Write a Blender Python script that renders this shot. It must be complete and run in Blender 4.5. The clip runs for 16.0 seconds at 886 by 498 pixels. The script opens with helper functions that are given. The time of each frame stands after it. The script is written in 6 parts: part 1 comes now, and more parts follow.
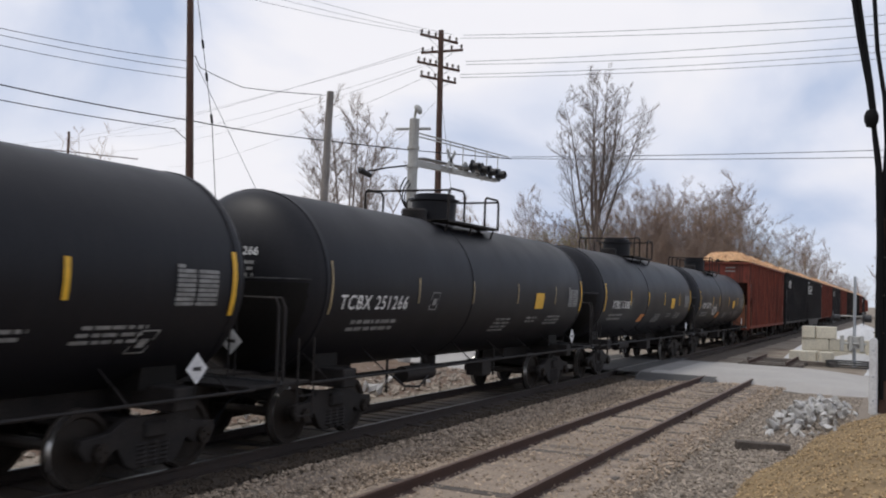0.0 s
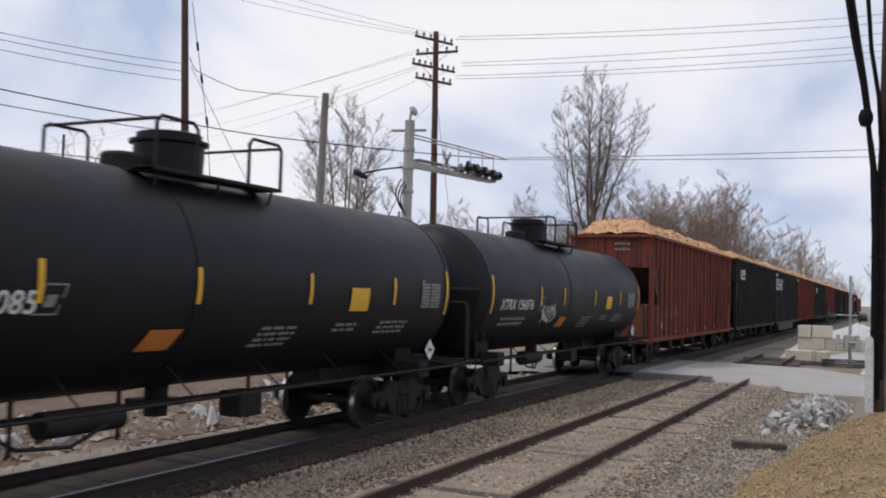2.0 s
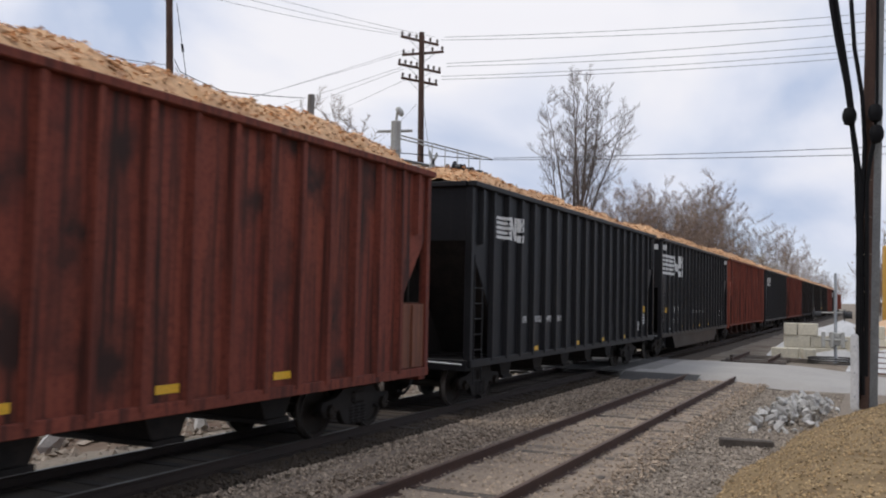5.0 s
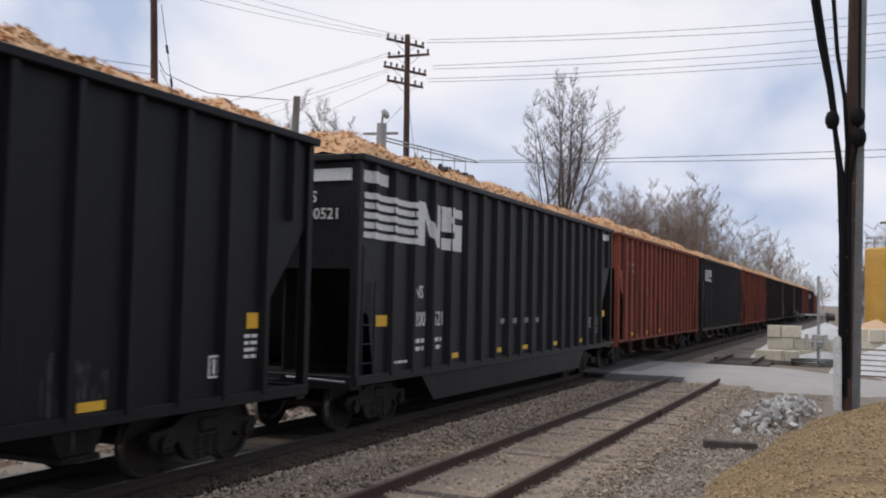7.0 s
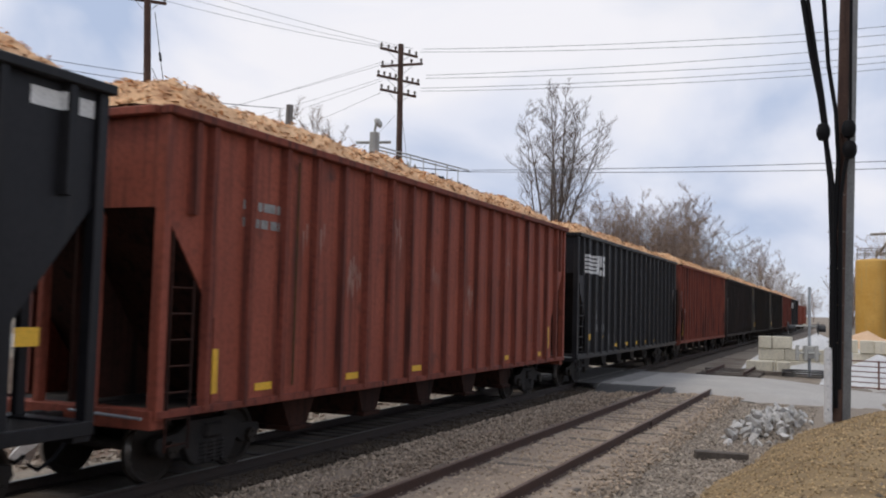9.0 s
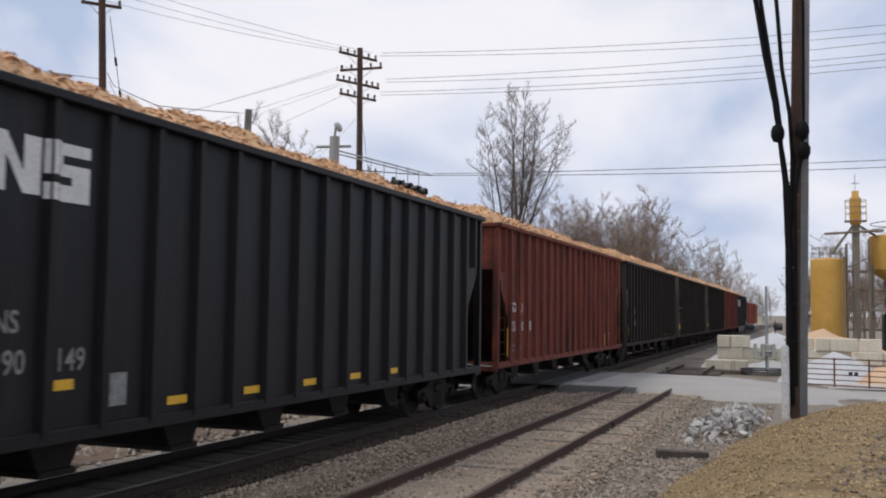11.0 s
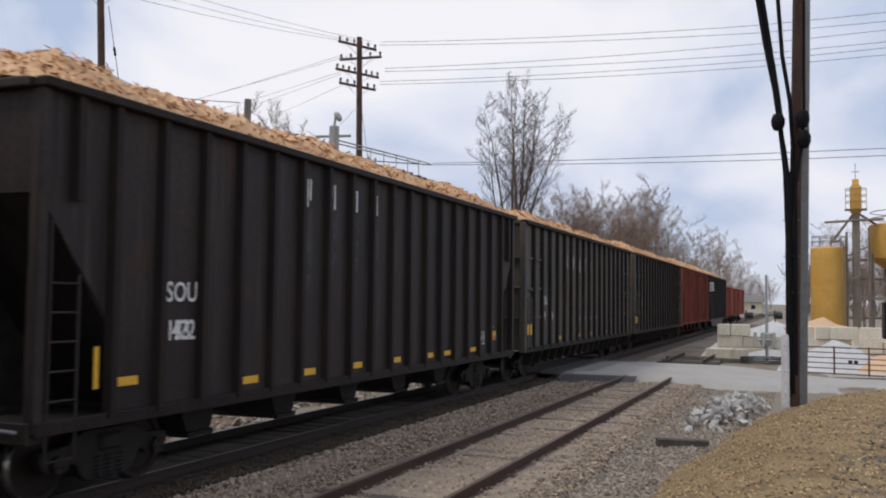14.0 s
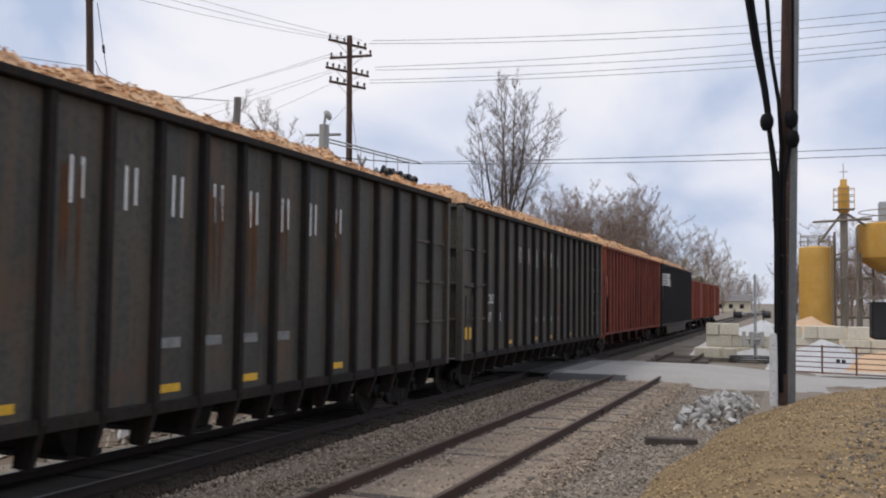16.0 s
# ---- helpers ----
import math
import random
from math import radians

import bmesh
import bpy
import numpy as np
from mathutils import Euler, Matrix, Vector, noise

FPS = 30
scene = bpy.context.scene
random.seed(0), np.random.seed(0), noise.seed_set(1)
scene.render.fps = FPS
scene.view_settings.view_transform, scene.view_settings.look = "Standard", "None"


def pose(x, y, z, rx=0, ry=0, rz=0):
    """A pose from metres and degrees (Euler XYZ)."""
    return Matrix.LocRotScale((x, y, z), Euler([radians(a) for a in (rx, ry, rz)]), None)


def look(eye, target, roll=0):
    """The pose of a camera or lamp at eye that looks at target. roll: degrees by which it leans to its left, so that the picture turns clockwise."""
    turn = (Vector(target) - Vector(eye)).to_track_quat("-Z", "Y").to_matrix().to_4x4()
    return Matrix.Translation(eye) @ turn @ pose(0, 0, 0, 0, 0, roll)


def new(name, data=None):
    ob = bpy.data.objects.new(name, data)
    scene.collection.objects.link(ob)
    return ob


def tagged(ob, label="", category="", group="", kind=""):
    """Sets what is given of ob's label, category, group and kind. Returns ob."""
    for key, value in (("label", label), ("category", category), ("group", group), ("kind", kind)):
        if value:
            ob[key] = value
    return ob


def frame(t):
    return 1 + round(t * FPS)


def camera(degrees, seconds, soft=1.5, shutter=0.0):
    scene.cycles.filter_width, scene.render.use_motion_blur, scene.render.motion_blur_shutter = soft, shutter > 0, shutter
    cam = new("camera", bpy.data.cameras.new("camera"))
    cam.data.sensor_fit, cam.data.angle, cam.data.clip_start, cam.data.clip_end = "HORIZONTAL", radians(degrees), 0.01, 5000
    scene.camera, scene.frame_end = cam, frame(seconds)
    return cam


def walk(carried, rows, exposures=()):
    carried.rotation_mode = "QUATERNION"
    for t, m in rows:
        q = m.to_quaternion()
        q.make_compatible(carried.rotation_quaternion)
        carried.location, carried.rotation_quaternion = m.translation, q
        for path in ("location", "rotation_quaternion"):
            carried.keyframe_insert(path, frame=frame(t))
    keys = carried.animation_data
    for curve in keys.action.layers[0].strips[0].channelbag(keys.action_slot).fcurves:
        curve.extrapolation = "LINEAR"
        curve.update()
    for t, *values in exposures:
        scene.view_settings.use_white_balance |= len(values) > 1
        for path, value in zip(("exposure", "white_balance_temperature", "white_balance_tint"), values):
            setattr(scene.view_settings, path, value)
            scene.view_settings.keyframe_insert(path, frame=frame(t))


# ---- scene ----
# World: metres, z = 0 at the top of the rails, the tracks run along y, the train comes towards -y.
cam = camera(51.0, 16.0, soft=2.0, shutter=0.16)
EYE_H = 2.45
# seconds, yaw, pitch, roll of the hand-held camera, which stands on the bank
TURNS = [
    (0.0, 26.09, 2.65, -1.96), (0.5, 26.03, 2.75, -1.96), (1.0, 25.85, 2.79, -2.07), (1.5, 25.78, 2.81, -1.83),
    (2.0, 25.86, 2.74, -1.66), (2.5, 25.57, 2.55, -1.55), (3.0, 25.54, 2.59, -1.49), (3.5, 25.51, 2.75, -1.39),
    (4.0, 25.59, 2.84, -1.46), (4.2, 25.58, 2.79, -1.36), (6.3, 24.28, 2.90, -1.18), (6.5, 24.28, 2.92, -1.12),
    (7.0, 24.19, 2.96, -1.23), (7.5, 24.07, 2.90, -1.40), (8.0, 23.88, 2.96, -1.39), (8.5, 23.78, 3.37, -1.39),
    (9.0, 23.69, 3.54, -1.52), (9.5, 23.32, 3.60, -1.52), (10.0, 21.98, 3.75, -0.99), (10.2, 21.45, 3.88, -0.94),
    (12.5, 21.40, 3.42, -0.45), (13.0, 21.17, 3.29, -0.55), (13.5, 21.43, 3.19, -0.51), (14.0, 21.38, 3.16, -0.59),
    (14.5, 21.18, 3.20, -0.68), (15.0, 21.00, 3.22, -0.61), (15.5, 20.85, 3.17, -0.59), (16.0, 20.75, 3.10, -0.66)]
walk(cam, [(t, pose(0, 0, EYE_H, 90 + p, r, y)) for t, y, p, r in TURNS])

# ---- sky and light: a bright, broken overcast ----
world = bpy.data.worlds.new("sky")
scene.world = world
world.use_nodes = True
wn, wl = world.node_tree.nodes, world.node_tree.links
wn.clear()
w_out = wn.new("ShaderNodeOutputWorld")
w_mix = wn.new("ShaderNodeMixShader")
w_sky = wn.new("ShaderNodeTexSky")
w_sky.sky_type, w_sky.sun_disc = "NISHITA", False
w_sky.sun_elevation, w_sky.sun_rotation = radians(42), radians(200)
w_bg = wn.new("ShaderNodeBackground")
w_bg.inputs["Strength"].default_value = 0.10
wl.new(w_sky.outputs[0], w_bg.inputs["Color"])
w_co = wn.new("ShaderNodeTexCoord")
w_map = wn.new("ShaderNodeMapping")
w_map.inputs["Scale"].default_value = (1.0, 1.0, 2.0)
w_map.inputs["Location"].default_value = (0.35, 0.1, 0.2)
wl.new(w_co.outputs["Generated"], w_map.inputs["Vector"])
w_n1 = wn.new("ShaderNodeTexNoise")
w_n1.inputs["Scale"].default_value = 2.3
w_n1.inputs["Detail"].default_value = 7
w_n1.inputs["Roughness"].default_value = 0.47
w_n1.inputs["Distortion"].default_value = 0.35
wl.new(w_map.outputs[0], w_n1.inputs["Vector"])
w_r1 = wn.new("ShaderNodeValToRGB")
w_r1.color_ramp.elements[0].position = 0.38
w_r1.color_ramp.elements[0].color = (0.36, 0.43, 0.58, 1)
w_r1.color_ramp.elements[1].position = 0.60
w_r1.color_ramp.elements[1].color = (0.70, 0.695, 0.735, 1)
w_e = w_r1.color_ramp.elements.new(0.5)
w_e.color = (0.585, 0.61, 0.70, 1)
wl.new(w_n1.outputs["Fac"], w_r1.inputs["Fac"])
w_cl = wn.new("ShaderNodeBackground")
w_cl.inputs["Strength"].default_value = 1.0
wl.new(w_r1.outputs[0], w_cl.inputs["Color"])
w_n2 = wn.new("ShaderNodeTexNoise")
w_n2.inputs["Scale"].default_value = 1.7
w_n2.inputs["Detail"].default_value = 4
wl.new(w_map.outputs[0], w_n2.inputs["Vector"])
w_r2 = wn.new("ShaderNodeValToRGB")
w_r2.color_ramp.elements[0].position, w_r2.color_ramp.elements[1].position = 0.30, 0.52
w_r2.color_ramp.elements[0].color = (0.6, 0.6, 0.6, 1)
wl.new(w_n2.outputs["Fac"], w_r2.inputs["Fac"])
wl.new(w_r2.outputs[0], w_mix.inputs["Fac"])
wl.new(w_bg.outputs[0], w_mix.inputs[1])
wl.new(w_cl.outputs[0], w_mix.inputs[2])
wl.new(w_mix.outputs[0], w_out.inputs["Surface"])

sun = new("sun", bpy.data.lights.new("sun", "SUN"))
sun.data.energy, sun.data.angle, sun.data.color = 1.1, radians(14), (1.0, 0.95, 0.88)
sun.matrix_world = look((-30, -12, 62), (0, 10, 0))
scene.view_settings.exposure = 0.36


# ---- materials ----
def material(name, a, b, rough=0.7, metal=0.0, scale=3.0, fine=40.0, bump=0.15, streak=None, streak_at=(0.52, 0.68), patch=None,
             patch_at=(0.58, 0.66), spread=0.0, spec=0.5, island=0.0):
    """Two colours mixed at two scales of noise; streak: a colour that runs down in thin lines; patch: a colour in blotches;
    spread: how far each object's brightness differs; island: the same for each loose piece."""
    m = bpy.data.materials.new(name)
    m.use_nodes = True
    n, l = m.node_tree.nodes, m.node_tree.links
    bs = n["Principled BSDF"]
    bs.inputs["Roughness"].default_value, bs.inputs["Metallic"].default_value = rough, metal
    bs.inputs["Specular IOR Level"].default_value = spec
    co = n.new("ShaderNodeTexCoord")
    info = n.new("ShaderNodeObjectInfo")

    def nz(s, detail, vec=None):
        t = n.new("ShaderNodeTexNoise")
        t.noise_dimensions = "4D"
        t.inputs["Scale"].default_value, t.inputs["Detail"].default_value = s, detail
        l.new(vec or co.outputs["Object"], t.inputs["Vector"])
        mul = n.new("ShaderNodeMath")
        mul.operation = "MULTIPLY"
        mul.inputs[1].default_value = 37.0
        l.new(info.outputs["Random"], mul.inputs[0])
        l.new(mul.outputs[0], t.inputs["W"])
        return t.outputs["Fac"]

    def ramp(fac, lo, hi):
        r = n.new("ShaderNodeMapRange")
        r.inputs["From Min"].default_value, r.inputs["From Max"].default_value = lo, hi
        l.new(fac, r.inputs["Value"])
        return r.outputs["Result"]

    def mix(fac, x, y, mode="MIX"):
        k = n.new("ShaderNodeMix")
        k.data_type, k.blend_type = "RGBA", mode
        for sock, v in ((k.inputs["Factor"], fac), (k.inputs["A"], x), (k.inputs["B"], y)):
            if isinstance(v, (int, float)):
                sock.default_value = v
            elif isinstance(v, tuple):
                sock.default_value = (*v, 1)
            else:
                l.new(v, sock)
        return k.outputs["Result"]

    big = nz(scale, 4)
    small = nz(fine, 5)
    col = mix(ramp(big, 0.32, 0.68), a, b)
    dark = tuple(v * 0.62 for v in a)
    col = mix(ramp(small, 0.45, 0.85), col, dark)
    if streak:
        mp = n.new("ShaderNodeMapping")
        mp.inputs["Scale"].default_value = (9, 9, 0.45)
        l.new(co.outputs["Object"], mp.inputs["Vector"])
        col = mix(ramp(nz(1.0, 4, mp.outputs[0]), *streak_at), col, streak)
    if patch:
        col = mix(ramp(nz(scale * 2.3, 6), *patch_at), col, patch)
    if spread or island:
        k = n.new("ShaderNodeMapRange")
        k.inputs["To Min"].default_value, k.inputs["To Max"].default_value = 1 - (spread or island), 1 + (spread or island)
        if island:
            g = n.new("ShaderNodeNewGeometry")
            l.new(g.outputs["Random Per Island"], k.inputs["Value"])
        else:
            l.new(info.outputs["Random"], k.inputs["Value"])
        cb = n.new("ShaderNodeCombineColor")
        for i in range(3):
            l.new(k.outputs["Result"], cb.inputs[i])
        col = mix(1.0, col, cb.outputs[0], "MULTIPLY")
    l.new(col, bs.inputs["Base Color"])
    rr = n.new("ShaderNodeMapRange")
    rr.inputs["To Min"].default_value, rr.inputs["To Max"].default_value = max(0.05, rough - 0.12), min(1, rough + 0.12)
    l.new(big, rr.inputs["Value"])
    l.new(rr.outputs["Result"], bs.inputs["Roughness"])
    if bump:
        bp = n.new("ShaderNodeBump")
        bp.inputs["Strength"].default_value, bp.inputs["Distance"].default_value = bump, 0.02
        l.new(small, bp.inputs["Height"])
        l.new(bp.outputs["Normal"], bs.inputs["Normal"])
    return m


M_BLACKDULL = material("dull_black_paint", (0.0066, 0.0066, 0.0084), (0.0105, 0.0105, 0.0125), 0.5, 0, 0.8, 14, 0.08, spec=0.22, streak=(0.017, 0.016, 0.016), streak_at=(0.55, 0.85))
M_TANK = material("tank_black_paint", (0.005796, 0.005985, 0.008669), (0.009522, 0.009405, 0.0123), 0.50, 0, 0.9, 25, 0.02, spec=0.26, streak=(0.01159, 0.01111, 0.0131), streak_at=(0.5, 0.85))
M_TANKHEAD = material("tank_grimy_black_paint", (0.007, 0.0065, 0.006), (0.013, 0.0115, 0.0105), 0.6, 0, 1.2, 25, 0.05, spec=0.15)
M_BLACKCAR = material("hopper_black_paint", (0.00946, 0.00924, 0.01134), (0.01591, 0.01523, 0.01764), 0.48, 0, 0.8, 14, 0.08, spec=0.26, streak=(0.02687, 0.0252, 0.0252), streak_at=(0.55, 0.85))
# Rib copies of the paints: rib shading put into the colour, with some grime.
M_BLACKRIB = material("shaded_grimy_black_rib", (0.00851, 0.00828, 0.00989), (0.01437, 0.0138, 0.01552), 0.5, 0, 0.8, 14, 0.08, spec=0.26, streak=(0.023, 0.0207, 0.01955), streak_at=(0.55, 0.85))
M_BLACKOLD = material("faded_black_paint", (0.01452, 0.0115, 0.01091), (0.0387, 0.02925, 0.0259), 0.58, 0, 0.55, 12, 0.12, spec=0.25, streak=(0.05913, 0.04388, 0.037), streak_at=(0.52, 0.82), patch=(0.04945, 0.02243, 0.0148), patch_at=(0.58, 0.78))
M_OLDRIB = material("shaded_rusty_black_rib", (0.01087, 0.00828, 0.007691), (0.02277, 0.01518, 0.01267), 0.62, 0, 0.8, 14, 0.12, spec=0.2, streak=(0.03519, 0.02024, 0.01398), streak_at=(0.52, 0.8))
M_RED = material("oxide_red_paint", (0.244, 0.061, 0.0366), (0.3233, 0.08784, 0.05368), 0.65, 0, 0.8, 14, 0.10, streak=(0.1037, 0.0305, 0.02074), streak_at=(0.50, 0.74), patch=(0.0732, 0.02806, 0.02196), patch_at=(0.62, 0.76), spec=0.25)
# Red ribs: darker copy that holds their shading as well as grime streaks.
M_REDRIB = material("shaded_grimy_red_rib", (0.156, 0.0432, 0.0288), (0.228, 0.06, 0.0384), 0.7, 0, 0.8, 14, 0.12, streak=(0.06, 0.0216, 0.0168), streak_at=(0.48, 0.68), spec=0.2)
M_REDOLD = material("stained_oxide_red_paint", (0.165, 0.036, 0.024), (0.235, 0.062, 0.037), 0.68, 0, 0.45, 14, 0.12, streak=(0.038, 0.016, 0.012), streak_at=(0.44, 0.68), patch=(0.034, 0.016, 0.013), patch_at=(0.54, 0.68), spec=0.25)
M_ORANGE = material("rusty_orange_paint", (0.20, 0.072, 0.032), (0.145, 0.05, 0.028), 0.7, 0, 1.0, 14, 0.12, streak=(0.06, 0.026, 0.018), streak_at=(0.5, 0.68))
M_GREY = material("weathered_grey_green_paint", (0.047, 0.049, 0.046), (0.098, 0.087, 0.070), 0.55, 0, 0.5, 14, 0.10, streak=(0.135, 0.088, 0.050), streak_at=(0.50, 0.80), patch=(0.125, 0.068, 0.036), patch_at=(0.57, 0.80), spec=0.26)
# Grey ribs: rust plus painted-in shade, far darker than the panels.
M_GREYRIB = material("shaded_rusty_grey_rib", (0.01375, 0.0125, 0.01188), (0.03, 0.02375, 0.02), 0.7, 0, 0.7, 14, 0.12, streak=(0.05, 0.02875, 0.0175), streak_at=(0.52, 0.8), spec=0.16)
M_UNDER = material("greasy_black_steel", (0.0162, 0.01485, 0.01458), (0.0351, 0.0297, 0.027), 0.68, 0.0, 4, 30, 0.2, spec=0.2)
M_WHEEL = material("dirty_wheel_steel", (0.020, 0.016, 0.013), (0.034, 0.026, 0.021), 0.65, 0.1, 6, 40, 0.15, spec=0.25)
M_TREAD = material("polished_wheel_steel", (0.45, 0.44, 0.43), (0.55, 0.54, 0.53), 0.3, 0.9, 6, 40, 0.02)
M_CHIPS = material("wood_chips", (0.594, 0.3472, 0.174), (0.748, 0.4816, 0.2784), 0.9, 0, 1.6, 26, 0.9, patch=(0.33, 0.1624, 0.0812), patch_at=(0.54, 0.72))
M_CHIP = material("loose_wood_chips", (0.55, 0.3136, 0.1566), (0.726, 0.4816, 0.29), 0.9, 0, 8, 60, 0.2, island=0.55)
M_YELLOW = material("yellow_reflector", (0.80, 0.46, 0.03), (0.70, 0.40, 0.03), 0.5, 0, 3, 30, 0.03)
M_PALESTRIP = material("faded_yellow_strip", (0.42, 0.32, 0.16), (0.30, 0.25, 0.17), 0.6, 0, 3, 30, 0.03)
M_SCUFF = material("scuffed_paint", (0.035, 0.035, 0.037), (0.06, 0.06, 0.062), 0.7, 0, 3, 18, 0.0, patch=(0.012, 0.012, 0.013), patch_at=(0.45, 0.6))
M_STAIN = material("dark_paint_ghost", (0.035, 0.016, 0.014), (0.05, 0.02, 0.017), 0.7, 0, 3, 18, 0.0)
M_RUSTRUN = material("rust_run", (0.1418, 0.0648, 0.029), (0.081, 0.048, 0.029), 0.8, 0, 2.5, 18, 0.05, spec=0.15)
M_WHITE = material("white_lettering", (0.644, 0.644, 0.6325), (0.782, 0.782, 0.759), 0.6, 0, 3, 30, 0.0)
M_FADED = material("faded_white_lettering", (0.17, 0.17, 0.165), (0.30, 0.30, 0.29), 0.7, 0, 3, 18, 0.0)
M_PLACARD = material("white_placard", (0.62, 0.62, 0.62), (0.70, 0.70, 0.70), 0.6, 0, 3, 30, 0.0)
M_ORDECAL = material("orange_decal", (0.55, 0.19, 0.03), (0.48, 0.16, 0.03), 0.6, 0, 3, 30, 0.0)
M_REDDOT = material("red_placard", (0.5, 0.04, 0.05), (0.4, 0.03, 0.04), 0.6, 0, 3, 30, 0.0)
M_RAILSIDE = material("rusty_rail", (0.060, 0.032, 0.024), (0.085, 0.047, 0.034), 0.8, 0.2, 3, 50, 0.15)
M_RAILTOP = material("worn_rail_head", (0.11, 0.10, 0.095), (0.15, 0.14, 0.13), 0.45, 0.9, 3, 50, 0.03)
M_RAILRUST = material("rust_dulled_rail_head", (0.10, 0.065, 0.05), (0.14, 0.09, 0.07), 0.6, 0.4, 3, 50, 0.08)
M_TIE = material("creosoted_tie", (0.085, 0.070, 0.058), (0.15, 0.125, 0.105), 0.9, 0, 3, 22, 0.4, spread=0.3)
# Darker tie and rail for the main track, the train's shade coloured in.
M_TIEDARK = material("shade_dark_tie", (0.036, 0.0276, 0.0216), (0.066, 0.0504, 0.0408), 0.9, 0, 3, 22, 0.4, spread=0.3)
M_RAILDARK = material("shade_dark_rail", (0.026, 0.018, 0.015), (0.042, 0.028, 0.022), 0.75, 0.1, 3, 50, 0.15)
M_POSTSTEEL = material("dull_galvanised_post", (0.20, 0.205, 0.205), (0.27, 0.275, 0.27), 0.6, 0.3, 2, 30, 0.08)
M_BALLAST = material("crushed_ballast", (0.2493, 0.1929, 0.1449), (0.3399, 0.2709, 0.2056), 0.95, 0, 1.1, 30, 0.9, patch=(0.1586, 0.1246, 0.0979), patch_at=(0.5, 0.7))
# Oily ballast, with shade from the train also put into the colour.
M_OILSHADE = material("shaded_oily_ballast", (0.04738, 0.03398, 0.02354), (0.09239, 0.06797, 0.04708), 0.95, 0, 1.1, 30, 0.9)
M_STONE = material("ballast_stones", (0.2942, 0.2262, 0.1645), (0.4095, 0.3254, 0.2442), 0.9, 0, 4, 60, 0.2, island=0.45)
M_GSTONE = material("grey_gravel_stones", (0.2503, 0.2074, 0.1654), (0.3671, 0.3138, 0.2547), 0.9, 0, 4, 60, 0.2, island=0.4)
M_GROUND = material("bare_gravelly_ground", (0.2163, 0.1822, 0.1424), (0.2781, 0.2315, 0.178), 0.95, 0, 0.25, 9, 0.6, patch=(0.1545, 0.1133, 0.07565), patch_at=(0.5, 0.62))
M_DIRT = material("brown_dirt", (0.123, 0.0779, 0.0492), (0.1804, 0.1271, 0.0861), 0.95, 0, 0.8, 14, 0.8, patch=(0.1066, 0.0615, 0.0369), patch_at=(0.5, 0.62))
M_BANK = material("tan_earth_bank", (0.2232, 0.1518, 0.0702), (0.285, 0.1978, 0.0975), 0.95, 0, 0.9, 24, 0.9, patch=(0.1615, 0.1058, 0.04836), patch_at=(0.5, 0.66))
M_BANKSTONE = material("tan_pebbles", (0.2835, 0.19, 0.0946), (0.42, 0.31, 0.172), 0.9, 0, 4, 60, 0.2, island=0.65)
M_BANKGREY = material("grey_brown_stones", (0.135, 0.108, 0.082), (0.24, 0.195, 0.15), 0.9, 0, 4, 60, 0.2, island=0.55)
M_GREYBANK = material("grey_gravel_bank", (0.1905, 0.1527, 0.1157), (0.2524, 0.2068, 0.1602), 0.95, 0, 0.9, 24, 0.9)
M_ROAD = material("dusty_asphalt", (0.344, 0.3225, 0.2967), (0.43, 0.4085, 0.3784), 0.85, 0, 0.5, 40, 0.25, patch=(0.3096, 0.2967, 0.2838), patch_at=(0.55, 0.75))
M_DARKROAD = material("darker_asphalt", (0.19, 0.18, 0.168), (0.27, 0.255, 0.24), 0.85, 0, 0.7, 40, 0.25, patch=(0.15, 0.145, 0.138), patch_at=(0.5, 0.7))
M_RUBBER = material("dark_crossing_panel", (0.05, 0.047, 0.044), (0.075, 0.07, 0.066), 0.85, 0, 2, 30, 0.3)
M_APRON = material("pale_stone_dust", (0.46, 0.43, 0.39), (0.55, 0.52, 0.47), 0.95, 0, 0.6, 20, 0.3)
M_ROCK = material("pale_limestone_rock", (0.44, 0.425, 0.40), (0.55, 0.535, 0.51), 0.9, 0, 2, 14, 0.5, spread=0.25)
M_BLOCK = material("cast_concrete_block", (0.5616, 0.5141, 0.41), (0.6696, 0.6201, 0.5), 0.9, 0, 1.5, 20, 0.3, streak=(0.4104, 0.3922, 0.34), streak_at=(0.55, 0.8), spread=0.16)
M_GRAVELPILE = material("white_gravel_pile", (0.50, 0.50, 0.50), (0.60, 0.60, 0.60), 0.95, 0, 2, 30, 0.8)
M_SAND = material("orange_sand_pile", (0.58, 0.37, 0.22), (0.66, 0.46, 0.30), 0.95, 0, 1, 30, 0.4)
M_POLE = material("brown_pole_wood", (0.07225, 0.0391, 0.0289), (0.1148, 0.0663, 0.0476), 0.9, 0, 2, 30, 0.4, streak=(0.04675, 0.0272, 0.0204))
M_POLEGREY = material("grey_pole_wood", (0.22, 0.20, 0.18), (0.30, 0.275, 0.25), 0.9, 0, 2, 30, 0.4, streak=(0.15, 0.13, 0.115))
M_CABLE = material("black_cable", (0.006, 0.006, 0.007), (0.010, 0.010, 0.011), 0.65, 0, 3, 30, 0.05, spec=0.12)
M_WIRE = material("overhead_wire", (0.10, 0.11, 0.13), (0.13, 0.14, 0.16), 0.6, 0, 3, 30, 0.0)
M_GALV = material("galvanised_steel", (0.36, 0.38, 0.40), (0.46, 0.48, 0.50), 0.5, 0.5, 2, 30, 0.08)
M_ALU = material("weathered_aluminium", (0.38, 0.375, 0.35), (0.50, 0.495, 0.46), 0.6, 0.2, 2, 30, 0.06, streak=(0.25, 0.235, 0.21), streak_at=(0.52, 0.78))
